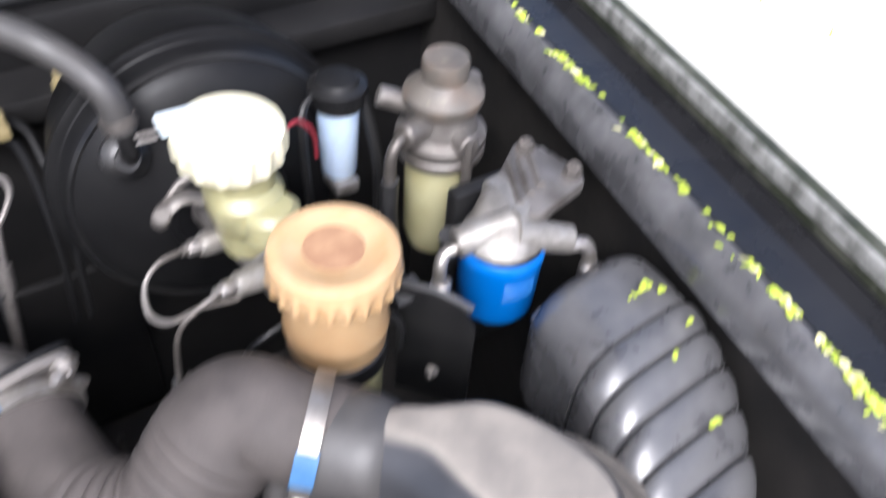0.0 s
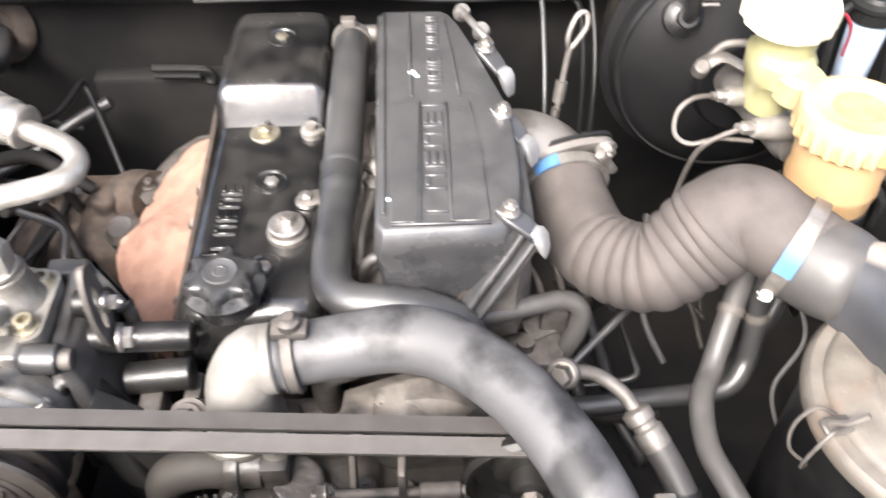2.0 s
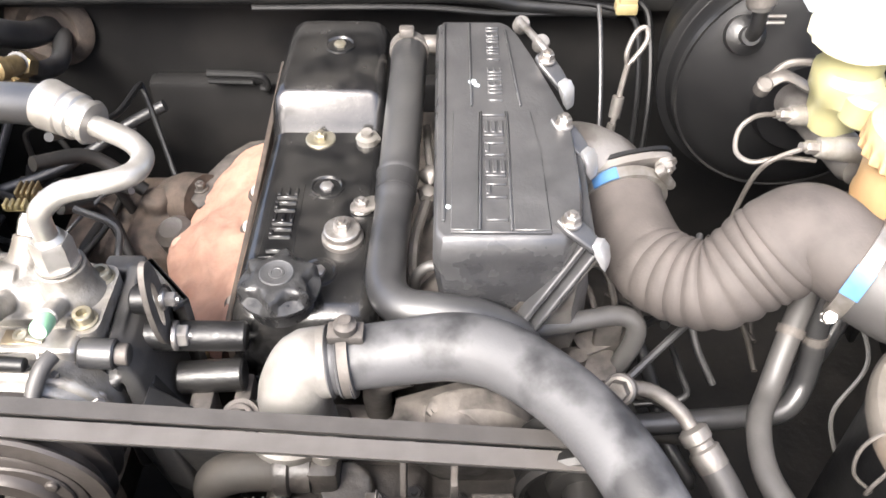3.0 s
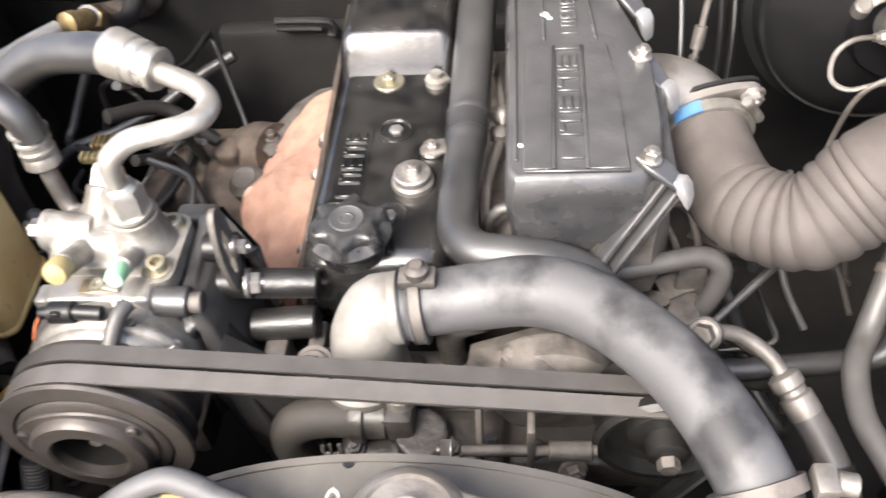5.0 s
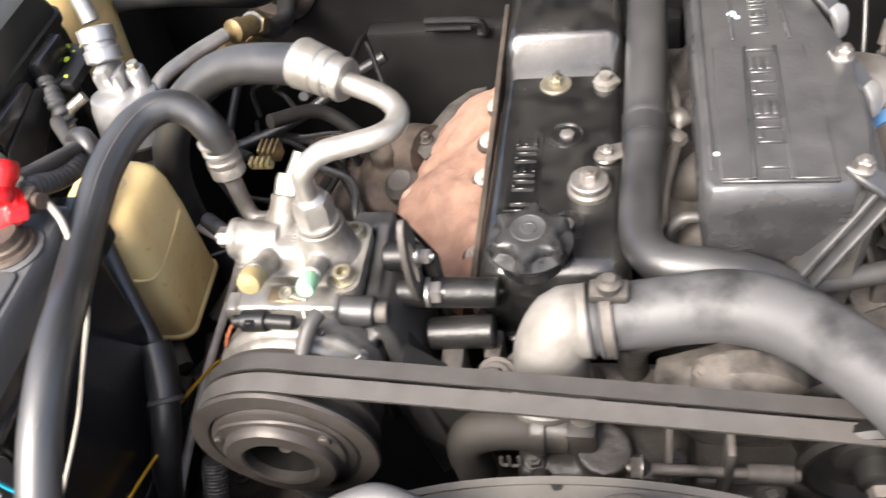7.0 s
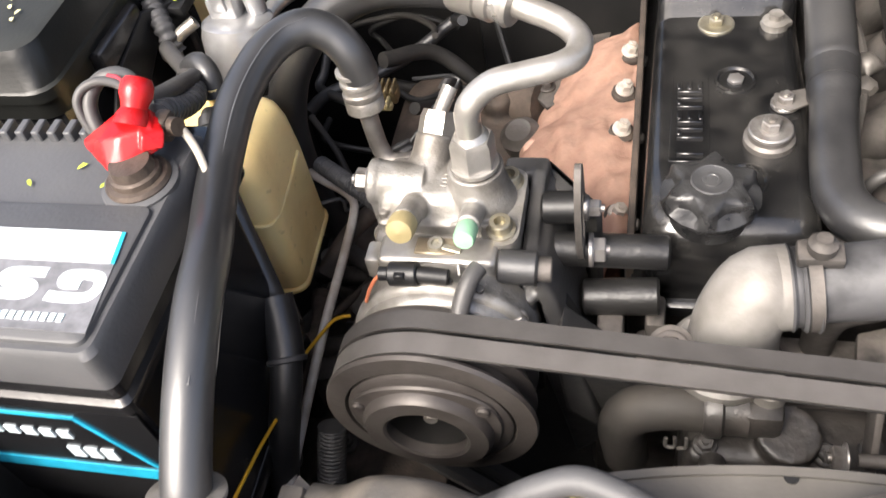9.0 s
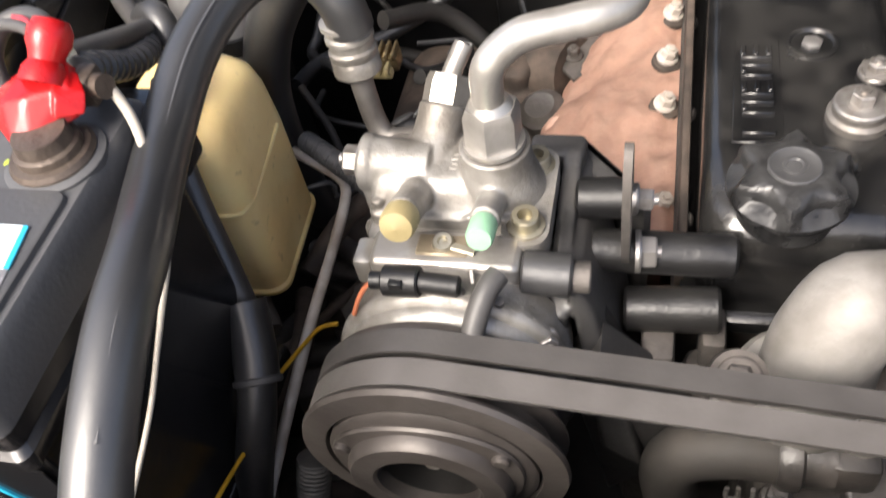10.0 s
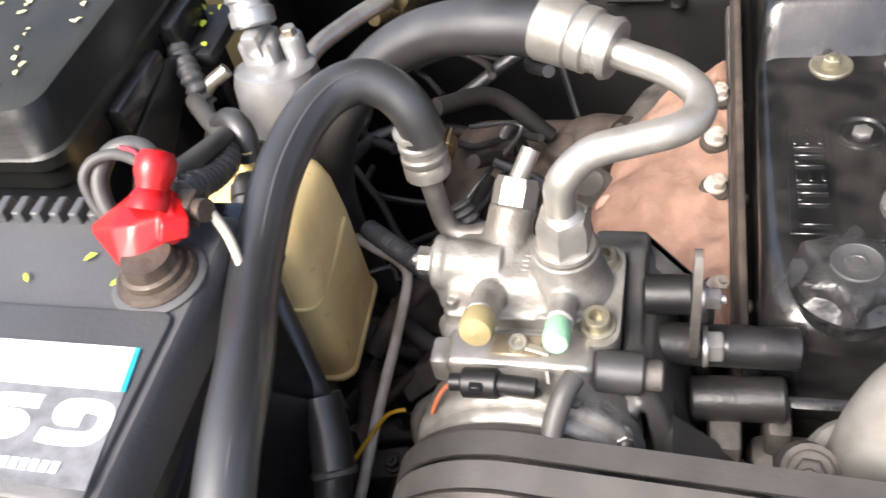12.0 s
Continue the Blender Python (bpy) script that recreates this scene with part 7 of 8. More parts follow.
solo("wiring_loom", tube([(-0.62, 0.44, 0.99), (-0.60, 0.42, 0.95), (-0.61, 0.40, 0.9), (-0.63, 0.36, 0.84)], lambda s: 0.009 + 0.0012 * math.sin(s * 160), 120, 12), "loom", "black corrugated wiring loom behind the tank", "wiring loom", "wiring looms")
solo("wiring_loom", tube([(-0.635, 0.18, 0.92), (-0.64, 0.15, 0.87), (-0.645, 0.12, 0.8), (-0.65, 0.1, 0.7)], lambda s: 0.012 + 0.0006 * math.sin(s * 420), 260, 12), "loom", "dark corrugated loom hanging by the sleeve", "wiring loom", "wiring looms")
for k, (a, b, c) in enumerate((((-0.62, 0.5, 0.98), (-0.6, 0.55, 0.93), (-0.56, 0.5, 0.86)), ((-0.66, 0.55, 1.0), (-0.62, 0.6, 0.97), (-0.57, 0.6, 0.92)), ((-0.6, 0.46, 0.93), (-0.57, 0.44, 0.87), (-0.56, 0.4, 0.8)), ((-0.64, 0.48, 0.9), (-0.59, 0.42, 0.84), (-0.55, 0.38, 0.78)))):
    solo("dark_hose", tube([a, b, c], 0.0065 + 0.002 * (k % 2), 24, 12), "deep", "dark grimy hose deep behind the compressor", "hose", "deep hoses")

# ---- battery ----
ba = thing("battery", (-0.79, 0.155, 0.95), "black car battery with a white and grey label", "battery")
part("case", loft([rect((-0.795, 0.155, z), (1, 0, 0), (0, 1, 0), w, d, 0.006) for z, w, d in ((0.95, 0.25, 0.16), (1.13, 0.256, 0.166), (1.134, 0.262, 0.174), (1.143, 0.262, 0.174), (1.146, 0.256, 0.168), (1.165, 0.256, 0.168))]), "bat", ba)
lid = part("lid", loft([rect((-0.795, 0.155, z), (1, 0, 0), (0, 1, 0), w, d, 0.008) for z, w, d in ((1.160, 0.262, 0.172), (1.186, 0.260, 0.170), (1.190, 0.254, 0.164))]), "batlid", ba)
part("panel", loft([rect((-0.795, 0.125, z), (1, 0, 0), (0, 1, 0), w, d, 0.006) for z, w, d in ((1.188, 0.248, 0.098), (1.1925, 0.246, 0.096), (1.1935, 0.243, 0.093))]), "batlid", lid)
part("back_ribs", joined(*[box((-0.915 + 0.012 * k, 0.228, 1.18), (-0.909 + 0.012 * k, 0.242, 1.198), 0.001, 1) for k in range(15)]), "batlid", lid)
part("terminal_base", lathe([(0.024, 1.186), (0.024, 1.1915), (0.021, 1.193)], pose(-0.690, 0.194, 0), 32), "batlid", lid)
sk = part("label", prism([(-0.905, 0.083), (-0.6715, 0.083), (-0.678, 0.151), (-0.905, 0.151)], 0.0006, pose(0, 0, 1.1935)), "greyfilm", ba, "grey and white printed label")
part("label_white", prism([(-0.905, 0.1285), (-0.678, 0.1285), (-0.681, 0.151), (-0.905, 0.151)], 0.0006, pose(0, 0, 1.1942)), "white", sk)
part("label_edge", prism([(-0.678, 0.1285), (-0.6752, 0.1285), (-0.6782, 0.151), (-0.681, 0.151)], 0.0006, pose(0, 0, 1.1942)), "cyan", sk)


def emblem(outline, z=1.1942):
    return tube([(-0.692 + 0.86 * (x + 0.723), 0.1125 + 0.86 * (y - 0.112), z) for x, y in outline], 0.0035, 60, 6, 0.14, (0, 0, 1))


part("emblem", emblem([(-0.720, 0.113), (-0.732, 0.1135), (-0.733, 0.1195), (-0.721, 0.1212), (-0.709, 0.119), (-0.707, 0.1095), (-0.713, 0.1035), (-0.729, 0.1025), (-0.740, 0.1035)]), "white", sk, "white curved emblem")
part("emblem", emblem([(-0.780, 0.1035), (-0.760, 0.1028), (-0.7525, 0.107), (-0.758, 0.1115), (-0.773, 0.1125), (-0.779, 0.117), (-0.772, 0.1208), (-0.748, 0.1212)]), "white", sk, "white curved emblem")
part("small_print", joined(*[box((-0.692 - 0.005 * k, 0.0885, 1.194), (-0.6885 - 0.005 * k, 0.0935, 1.1949)) for k in range(14)]), "white", sk)
fr = part("front_label", box((-0.92, 0.0705, 1.0), (-0.667, 0.0715, 1.128)), "bat", ba)
part("stripe", joined(box((-0.92, 0.0693, 1.119), (-0.712, 0.0705, 1.1215)), box((-0.92, 0.0693, 1.045), (-0.676, 0.0705, 1.057)), prism([(-0.714, 1.119), (-0.711, 1.1215), (-0.674, 1.052), (-0.677, 1.05)], 0.0012, Matrix(((1, 0, 0, 0), (0, 0, 1, 0.0693), (0, 1, 0, 0), (0, 0, 0, 1))))), "cyan", fr, "cyan printed line")
part("small_print", joined(*[box((-0.735 - 0.0125 * k, 0.0693, 1.093), (-0.7265 - 0.0125 * k, 0.0705, 1.101)) for k in range(8)], *[box((-0.715 - 0.012 * k, 0.0693, 1.068), (-0.706 - 0.012 * k, 0.0705, 1.08)) for k in range(3)]), "white", fr)
part("terminal", lathe([(0.0200, 1.191), (0.0205, 1.194), (0.0190, 1.1965), (0.0160, 1.197), (0.0155, 1.2005), (0.0135, 1.2015), (0.0125, 1.208)], pose(-0.690, 0.194, 0), 32), "lead", ba)


def hull(points, r):
    """The skin stretched over a few corners, its edges rounded by r."""
    bm = bmesh.new()
    for q in points:
        bm.verts.new(q)
    bmesh.ops.convex_hull(bm, input=list(bm.verts))
    bmesh.ops.dissolve_limit(bm, angle_limit=radians(3), verts=list(bm.verts), edges=list(bm.edges))
    bmesh.ops.bevel(bm, geom=list(bm.edges), offset=r, segments=2, affect="EDGES", profile=0.6)
    return bm


rc = thing("terminal_cover", (-0.704, 0.215, 1.205), "bright red plastic battery terminal cover", "terminal cover")
cast(part("hood", joined(hull([(-0.733, 0.212, 1.205), (-0.729, 0.214, 1.208), (-0.703, 0.188, 1.203), (-0.694, 0.190, 1.2035), (-0.675, 0.207, 1.205), (-0.683, 0.233, 1.205), (-0.706, 0.231, 1.207), (-0.709, 0.203, 1.217), (-0.696, 0.203, 1.219), (-0.678, 0.213, 1.218), (-0.684, 0.226, 1.222), (-0.704, 0.225, 1.221)], 0.0018),
                          hull([(-0.684, 0.199, 1.209), (-0.672, 0.207, 1.206), (-0.672, 0.214, 1.214), (-0.681, 0.226, 1.217), (-0.686, 0.213, 1.2205), (-0.682, 0.205, 1.217)], 0.001)), "redcap", rc), 0.0007, 2)
part("boot", lathe([(0.0110, 0), (0.0100, 0.006), (0.0076, 0.010), (0.0084, 0.014), (0.0100, 0.018), (0.0100, 0.024), (0.0078, 0.0285), (0.0, 0.030)], along((-0.692, 0.214, 1.218), (-0.689, 0.236, 1.2355)), 32), "redcap", rc)
solo("battery_cable", tube([(-0.692, 0.234, 1.231), (-0.702, 0.243, 1.231), (-0.714, 0.247, 1.230), (-0.725, 0.243, 1.227), (-0.730, 0.233, 1.218), (-0.726, 0.224, 1.206), (-0.718, 0.220, 1.196)], 0.0048, 36, 12), "heater", "grey battery cable looping from the red cover", "cable", "battery cables")
solo("battery_cable", tube([(-0.694, 0.228, 1.233), (-0.704, 0.234, 1.2335), (-0.718, 0.238, 1.232), (-0.730, 0.236, 1.2285), (-0.735, 0.230, 1.222), (-0.732, 0.224, 1.210), (-0.725, 0.219, 1.198)], 0.0030, 36, 10), "heater", "thin grey lead looping beside the battery cable", "cable", "battery cables")
solo("battery_cable", tube([(-0.695, 0.2305, 1.235), (-0.703, 0.2365, 1.236), (-0.711, 0.239, 1.2355)], 0.0014, 18, 8), "wirer", "thin red wire beside the battery cable", "cable", "battery cables")
solo("battery_cable", tube([(-0.698, 0.24, 1.212), (-0.706, 0.265, 1.196), (-0.722, 0.31, 1.168), (-0.731, 0.342, 1.149), (-0.737, 0.354, 1.142), (-0.749, 0.364, 1.138), (-0.767, 0.382, 1.134), (-0.786, 0.403, 1.13), (-0.8, 0.42, 1.11)], 0.0066, 60, 14), "heater", "thick grey battery cable running back", "cable", "battery cables")
solo("cable_loom", tube([(-0.688, 0.232, 1.208), (-0.694, 0.248, 1.199), (-0.708, 0.283, 1.171), (-0.717, 0.313, 1.153), (-0.727, 0.333, 1.144), (-0.738, 0.348, 1.138)], lambda s: 0.0072 + 0.0014 * max(-0.7, min(1.0, 2.5 * math.sin(s * 88))), 220, 16), "heater", "corrugated grey cable loom behind the battery", "wiring loom", "wiring looms")
solo("white_wire", tube([(-0.678, 0.225, 1.209), (-0.671, 0.226, 1.207), (-0.664, 0.222, 1.198), (-0.658, 0.215, 1.190), (-0.649, 0.200, 1.180), (-0.642, 0.185, 1.168), (-0.640, 0.170, 1.152), (-0.640, 0.152, 1.140), (-0.640, 0.135, 1.129), (-0.640, 0.109, 1.113), (-0.641, 0.07, 1.096), (-0.643, 0.03, 1.08)], lambda s: 0.0029 - 0.0015 * min(s * 1.8, 1), 90, 10), "wirew", "cream wire curving down from the battery clamp", "wire")
solo("clamp_bolt", joined(box((-0.684, 0.218, 1.2), (-0.674, 0.232, 1.216), 0.002), rod((-0.68, 0.225, 1.208), (-0.668, 0.222, 1.21), 0.006, 12)), "lead", "grey battery clamp with a bolt", "clamp")
tr = thing("battery_tray", (-0.72, 0.15, 0.9), "black battery tray with a hold-down frame", "battery tray")
part("frame", joined(box((-0.93, 0.06, 0.93), (-0.668, 0.25, 0.95), 0.004), box((-0.70, 0.238, 1.13), (-0.664, 0.262, 1.176), 0.004), box((-0.93, 0.245, 0.8), (-0.69, 0.255, 1.14), 0.003)), "bat", tr)
for x, y in ((-0.735, 0.205), (-0.712, 0.19), (-0.765, 0.19), (-0.80, 0.20), (-0.70, 0.185)):
    bm = bmesh.new()
    flake(bm, (x, y, 1.1905), 0.0038, (0, 0, 1), rng)
    tagged(new("fallen_leaf", finish("fallen_leaf", bm, "leaf", 60)), "tiny yellow-green leaf on the battery lid", "leaf", "leaves on the battery")

# ---- behind the battery ----
dr = thing("receiver_drier", (-0.752, 0.45, 1.0), "silver aluminium receiver drier canister", "receiver drier")
D0 = along((-0.7475, 0.434, 1.03), (-0.744, 0.457, 1.13)) @ Matrix.Scale(0.93, 4) @ Matrix.Translation((0, 0, -1.03))
part("canister", lathe([(0.03, 0.98), (0.0355, 0.985), (0.036, 1.0), (0.036, 1.118), (0.034, 1.126), (0.0335, 1.13), (0.03, 1.132)], D0, 48), "bright", dr)
part("band", lathe([(0.036, 1.066), (0.039, 1.067), (0.039, 1.080), (0.036, 1.081)], D0, 44), "black", dr)
part("top_block", joined(box((-0.768, 0.452, 1.118), (-0.742, 0.478, 1.142), 0.003), box((-0.762, 0.449, 1.13), (-0.748, 0.48, 1.15), 0.003), lathe([(0.009, 1.12), (0.009, 1.138), (0.0075, 1.14)], pose(-0.730, 0.468, 0), 20)), "bright", dr)
part("fitting", joined(lathe([(0.014, 0), (0.017, 0.002), (0.017, 0.012), (0.0145, 0.014), (0.0145, 0.018), (0.017, 0.02), (0.017, 0.032), (0.012, 0.034)], along((-0.755, 0.467, 1.148), (-0.763, 0.489, 1.185)), 28)), "bright", dr)
part("pipe", tube([(-0.763, 0.487, 1.18), (-0.78, 0.51, 1.22), (-0.81, 0.55, 1.22)], 0.0085, 16, 12), "pipe", dr)
part("side_pipe", tube([(-0.775, 0.44, 1.13), (-0.792, 0.43, 1.12), (-0.797, 0.425, 1.10), (-0.787, 0.415, 1.07), (-0.765, 0.40, 1.04), (-0.75, 0.385, 1.01)], 0.0055, 30, 12), "pipe", dr)
part("sight_bolt", hexagon((-0.730, 0.468, 1.139), (-0.730, 0.468, 1.146), 0.006), "zinc", dr)
db = thing("drier_bracket", (-0.82, 0.46, 0.95), "black folded bracket beside the drier", "bracket")
part("upright", box((-0.84, 0.46, 0.95), (-0.80, 0.475, 1.126), 0.004), "black", db)
part("tray", box((-0.86, 0.45, 1.125), (-0.79, 0.52, 1.137), 0.004), "black", db)
part("arm", loft([rect(p, (0.8, -0.6, 0), (0, 0, 1), 0.006, w, 0.002, 2) for p, w in ((V((-0.80, 0.47, 1.12)), 0.03), (V((-0.815, 0.43, 1.13)), 0.035), (V((-0.812, 0.36, 1.11)), 0.05), (V((-0.8, 0.31, 1.09)), 0.05))]), "black", db)
bm = bmesh.new()
for _ in range(22):
    flake(bm, (rng.uniform(-0.855, -0.795), rng.uniform(0.455, 0.515), 1.139), rng.uniform(0.003, 0.006), (rng.uniform(-0.3, 0.3), rng.uniform(-0.3, 0.3), 1), rng)
tagged(new("leaf_litter", finish("leaf_litter", bm, "leaf", 60)), "yellow-green leaf flakes beside the drier", "leaves", kind="stuff")

fb = thing("fuse_box", (-0.87, 0.38, 1.1), "large black plastic box cover with fallen petals", "box cover")
part("lid", loft([rect((-0.934, 0.421, z), (1, 0, 0), (0, 1, 0), w, d, 0.02) for z, w, d in ((1.14, 0.214, 0.234), (1.156, 0.216, 0.236), (1.158, 0.222, 0.242), (1.167, 0.222, 0.242), (1.169, 0.217, 0.238), (1.19, 0.211, 0.226), (1.198, 0.204, 0.217), (1.2, 0.194, 0.206))]), "boxlid", fb)
part("base", box((-1.038, 0.31, 1.0), (-0.83, 0.535, 1.15), 0.006), "bat", fb)
part("latch", joined(box((-0.832, 0.36, 1.12), (-0.814, 0.43, 1.158), 0.003), box((-0.832, 0.45, 1.13), (-0.812, 0.50, 1.162), 0.003)), "bat", fb)
bm = bmesh.new()
for _ in range(34):
    flake(bm, (rng.uniform(-0.93, -0.838), rng.uniform(0.325, 0.46), 1.2005), rng.uniform(0.002, 0.0042), (0, 0, 1), rng)
tagged(new("petal_litter", finish("petal_litter", bm, "leafpale", 60)), "pale petals lying on the black box", "leaves", kind="stuff")
solo("wiring_loom", tube([(-0.84, 0.468, 1.145), (-0.827, 0.463, 1.143), (-0.812, 0.446, 1.137), (-0.80, 0.43, 1.128), (-0.795, 0.425, 1.11)], lambda s: 0.0085 + 0.001 * math.sin(s * 70), 90, 12), "loom", "corrugated loom at the corner of the black box", "wiring loom", "wiring looms")

wt = thing("washer_bottle", (-0.92, 0.62, 0.95), "yellowed plastic washer bottle in the corner", "washer bottle")
part("shell", loft([rect((-0.925, 0.63, z), (1, 0, 0), (0, 1, 0), w, d, 0.03) for z, w, d in ((0.95, 0.08, 0.08), (0.98, 0.11, 0.11), (1.1, 0.13, 0.12), (1.15, 0.125, 0.11), (1.17, 0.1, 0.09))]), "tank", wt)
part("cap", lathe([(0.02, 1.165), (0.022, 1.168), (0.022, 1.185), (0.0, 1.187)], pose(-0.93, 0.63, 0), 24), "black", wt)

# ---- heater pipes and fittings at the firewall ----
ev = thing("firewall_pipes", (-0.7, 0.7, 0.95), "pipe fittings with brass unions at the firewall", "pipes")
part("grommet", lathe([(0.055, 0), (0.058, 0.004), (0.05, 0.012), (0.04, 0.014), (0.03, 0.006)], along((-0.735, 0.838, 1.0), (-0.735, 0.7, 1.01)), 36), "rust", ev)
part("pipe", tube([(-0.735, 0.83, 1.0), (-0.74, 0.78, 1.02), (-0.75, 0.72, 1.06), (-0.79, 0.68, 1.09), (-0.85, 0.66, 1.1)], 0.017, 40, 16), "hose", ev)
part("pipe", tube([(-0.72, 0.83, 0.99), (-0.70, 0.76, 0.995), (-0.695, 0.70, 1.02), (-0.69, 0.66, 1.055), (-0.685, 0.64, 1.07)], 0.012, 30, 14), "hose", ev)
part("union", joined(hexagon((-0.690, 0.665, 1.05), (-0.684, 0.640, 1.068), 0.015), lathe([(0.010, 0), (0.0115, 0.003), (0.0115, 0.02), (0.0135, 0.022), (0.0135, 0.034), (0.009, 0.036)], along((-0.684, 0.641, 1.067), (-0.70, 0.60, 1.082)), 24)), "brass", ev)
part("pipe", tube([(-0.70, 0.60, 1.082), (-0.725, 0.56, 1.085), (-0.75, 0.52, 1.08), (-0.76, 0.48, 1.05)], 0.008, 24, 12), "pipe", ev)
part("union", joined(hexagon((-0.72, 0.70, 1.015), (-0.728, 0.68, 1.02), 0.013), rod((-0.728, 0.68, 1.02), (-0.74, 0.65, 1.03), 0.009, 14)), "brass", ev)
solo("bracket_wire", tube([(-0.52, 0.36, 1.183), (-0.55, 0.45, 1.12), (-0.575, 0.60, 1.03), (-0.583, 0.70, 1.0), (-0.58, 0.703, 0.99), (-0.56, 0.67, 0.93), (-0.535, 0.62, 0.87), (-0.52, 0.58, 0.82)], 0.0038, 50, 8), "black", "thin bent wire bracket behind the pipe", "wire bracket")
solo("connector", joined(box((-0.652, 0.459, 1.012), (-0.627, 0.467, 1.019), 0.002), *[box((-0.651 + 0.0062 * k, 0.456, 1.017), (-0.6475 + 0.0062 * k, 0.468, 1.024), 0.001, 1) for k in range(4)]), "olivecap", "yellowed ribbed wiring connector below the hose", "connector", "connectors")
solo("connector", joined(box((-0.455, 0.33, 0.93), (-0.438, 0.345, 0.942), 0.003), rod((-0.45, 0.335, 0.94), (-0.45, 0.33, 0.95), 0.005)), "brass", "small brass fitting behind the bracket", "fitting")

# ---- radiator ----
rd = thing("radiator", (-0.3, 0.04, 0.5), "dusty radiator with a top tank and filler cap", "radiator")


def tank_top():
    secs = []
    for k in range(80):
        x = -0.575 + 0.6 * k / 79
        z = 1.082
        for c, w, a in ((-0.515, 0.035, 0.022), (-0.42, 0.045, 0.026), (-0.33, 0.03, -0.004)):
            z += a * math.exp(-((x - c) / w) ** 4)
        z += 0.002 * noise.noise((x * 30, 0, 0))
        secs.append(rect((x, 0.042, (z + 0.98) / 2), (0, 1, 0), (0, 0, 1), 0.056, z - 0.98, 0.02, 5))
    return loft(secs)


part("top_tank", tank_top(), "radtop", rd)
part("core", box((-0.58, 0.015, 0.5), (0.03, 0.07, 0.99), 0.003), "grime", rd)
part("filler_neck", joined(lathe([(0.026, 1.085), (0.026, 1.112), (0.033, 1.116), (0.033, 1.120)], pose(-0.272, 0.036, 0), 36), tube([(-0.29, 0.037, 1.108), (-0.315, 0.039, 1.110), (-0.335, 0.041, 1.110)], 0.008, 14, 14)), "radtop", rd)
cp = part("cap", joined(lathe([(0.031, 1.119), (0.0345, 1.121), (0.0345, 1.128), (0.031, 1.132), (0.027, 1.133), (0.0255, 1.1305), (0.014, 1.1305), (0.0125, 1.135), (0.01, 1.137), (0.0, 1.1375)], pose(-0.272, 0.036, 0), 48)), "alud", rd, "worn metal radiator cap")
for s in (-1, 1):
    part("cap_ear", loft([rect((-0.272 + s * d, 0.036 + s * d * 0.15, 1.125), (0, 1, 0), (0, 0, 1), w, 0.007, 0.003) for d, w in ((0.028, 0.034), (0.038, 0.024), (0.047, 0.018), (0.05, 0.012))]), "alud", cp)
part("cap_centre", lathe([(0.011, 1.136), (0.011, 1.1385), (0.0, 1.139)], pose(-0.272, 0.036, 0), 28), "alu", cp)
part("spring_clip", tube([(-0.318, 0.042, 1.116), (-0.318, 0.046, 1.13), (-0.313, 0.05, 1.139), (-0.31, 0.047, 1.135), (-0.314, 0.042, 1.124)], 0.0016, 20, 6), "steel", rd)
ot = thing("overflow_tube", (-0.42, 0.06, 1.04), "pale grey overflow tube curving over the radiator", "hose")
part("tube", tube([(-0.318, 0.037, 1.111), (-0.345, 0.042, 1.113), (-0.375, 0.050, 1.116), (-0.400, 0.060, 1.117), (-0.42, 0.0655, 1.116), (-0.44, 0.062, 1.109), (-0.462, 0.056, 1.096), (-0.485, 0.054, 1.074), (-0.50, 0.054, 1.045)], 0.0078, 50, 14), "radhose", ot)
part("end_cuff", lathe([(0.0080, 0), (0.0092, 0.001), (0.0092, 0.010), (0.0080, 0.011)], along((-0.320, 0.0373, 1.1112), (-0.345, 0.042, 1.113)), 24), "heater", ot, "darker pushed-on cuff")
part("hose_neck", lathe([(0.0235, 0), (0.0245, 0.004), (0.0235, 0.025), (0.026, 0.035)], along((-0.061, 0.076, 1.062), (-0.055, 0.03, 1.035)), 28), "radtop", rd)
part("side_tab", joined(prism([(-0.60, 0.03), (-0.57, 0.03), (-0.57, 0.06), (-0.585, 0.07)], 0.004, pose(0, 0, 1.07)), box((-0.59, 0.03, 1.0), (-0.575, 0.06, 1.085), 0.003)), "radtop", rd)
part("paint_mark", joined(box((-0.424, 0.053, 1.1065), (-0.408, 0.060, 1.1085), 0.0008)), "yellowcap", rd)
sh = thing("fan_shroud", (-0.28, 0.1, 0.7), "dusty grey plastic fan shroud ring", "fan shroud")


def ring_arc(r0, r1, y0, y1, a0, a1, n=48):
    secs = []
    for k in range(n + 1):
        a = radians(a0 + (a1 - a0) * k / n)
        d = V((math.cos(a), 0, math.sin(a)))
        c = V((-0.29, 0, 0.86))
        secs.append([c + d * r + V((0, y, 0)) for r, y in ((r0, y0), (r1, y0), (r1, y1), (r0, y1))])
    return loft(secs)


part("ring", ring_arc(0.236, 0.242, 0.056, 0.088, 10, 170), "shroud", sh)
part("face", ring_arc(0.15, 0.238, 0.068, 0.074, 10, 170), "shroud", sh)
part("lip", ring_arc(0.232, 0.244, 0.086, 0.091, 10, 170), "shroud", sh)
# solid black disc; the dark inside of a hole is put into its colour
part("rivet_hole_disc", lathe([(0.0038, 0), (0.0038, 0.001)], along((-0.315, 0.086, 1.1008), (-0.318, 0.086, 1.2)), 14), "black", sh)

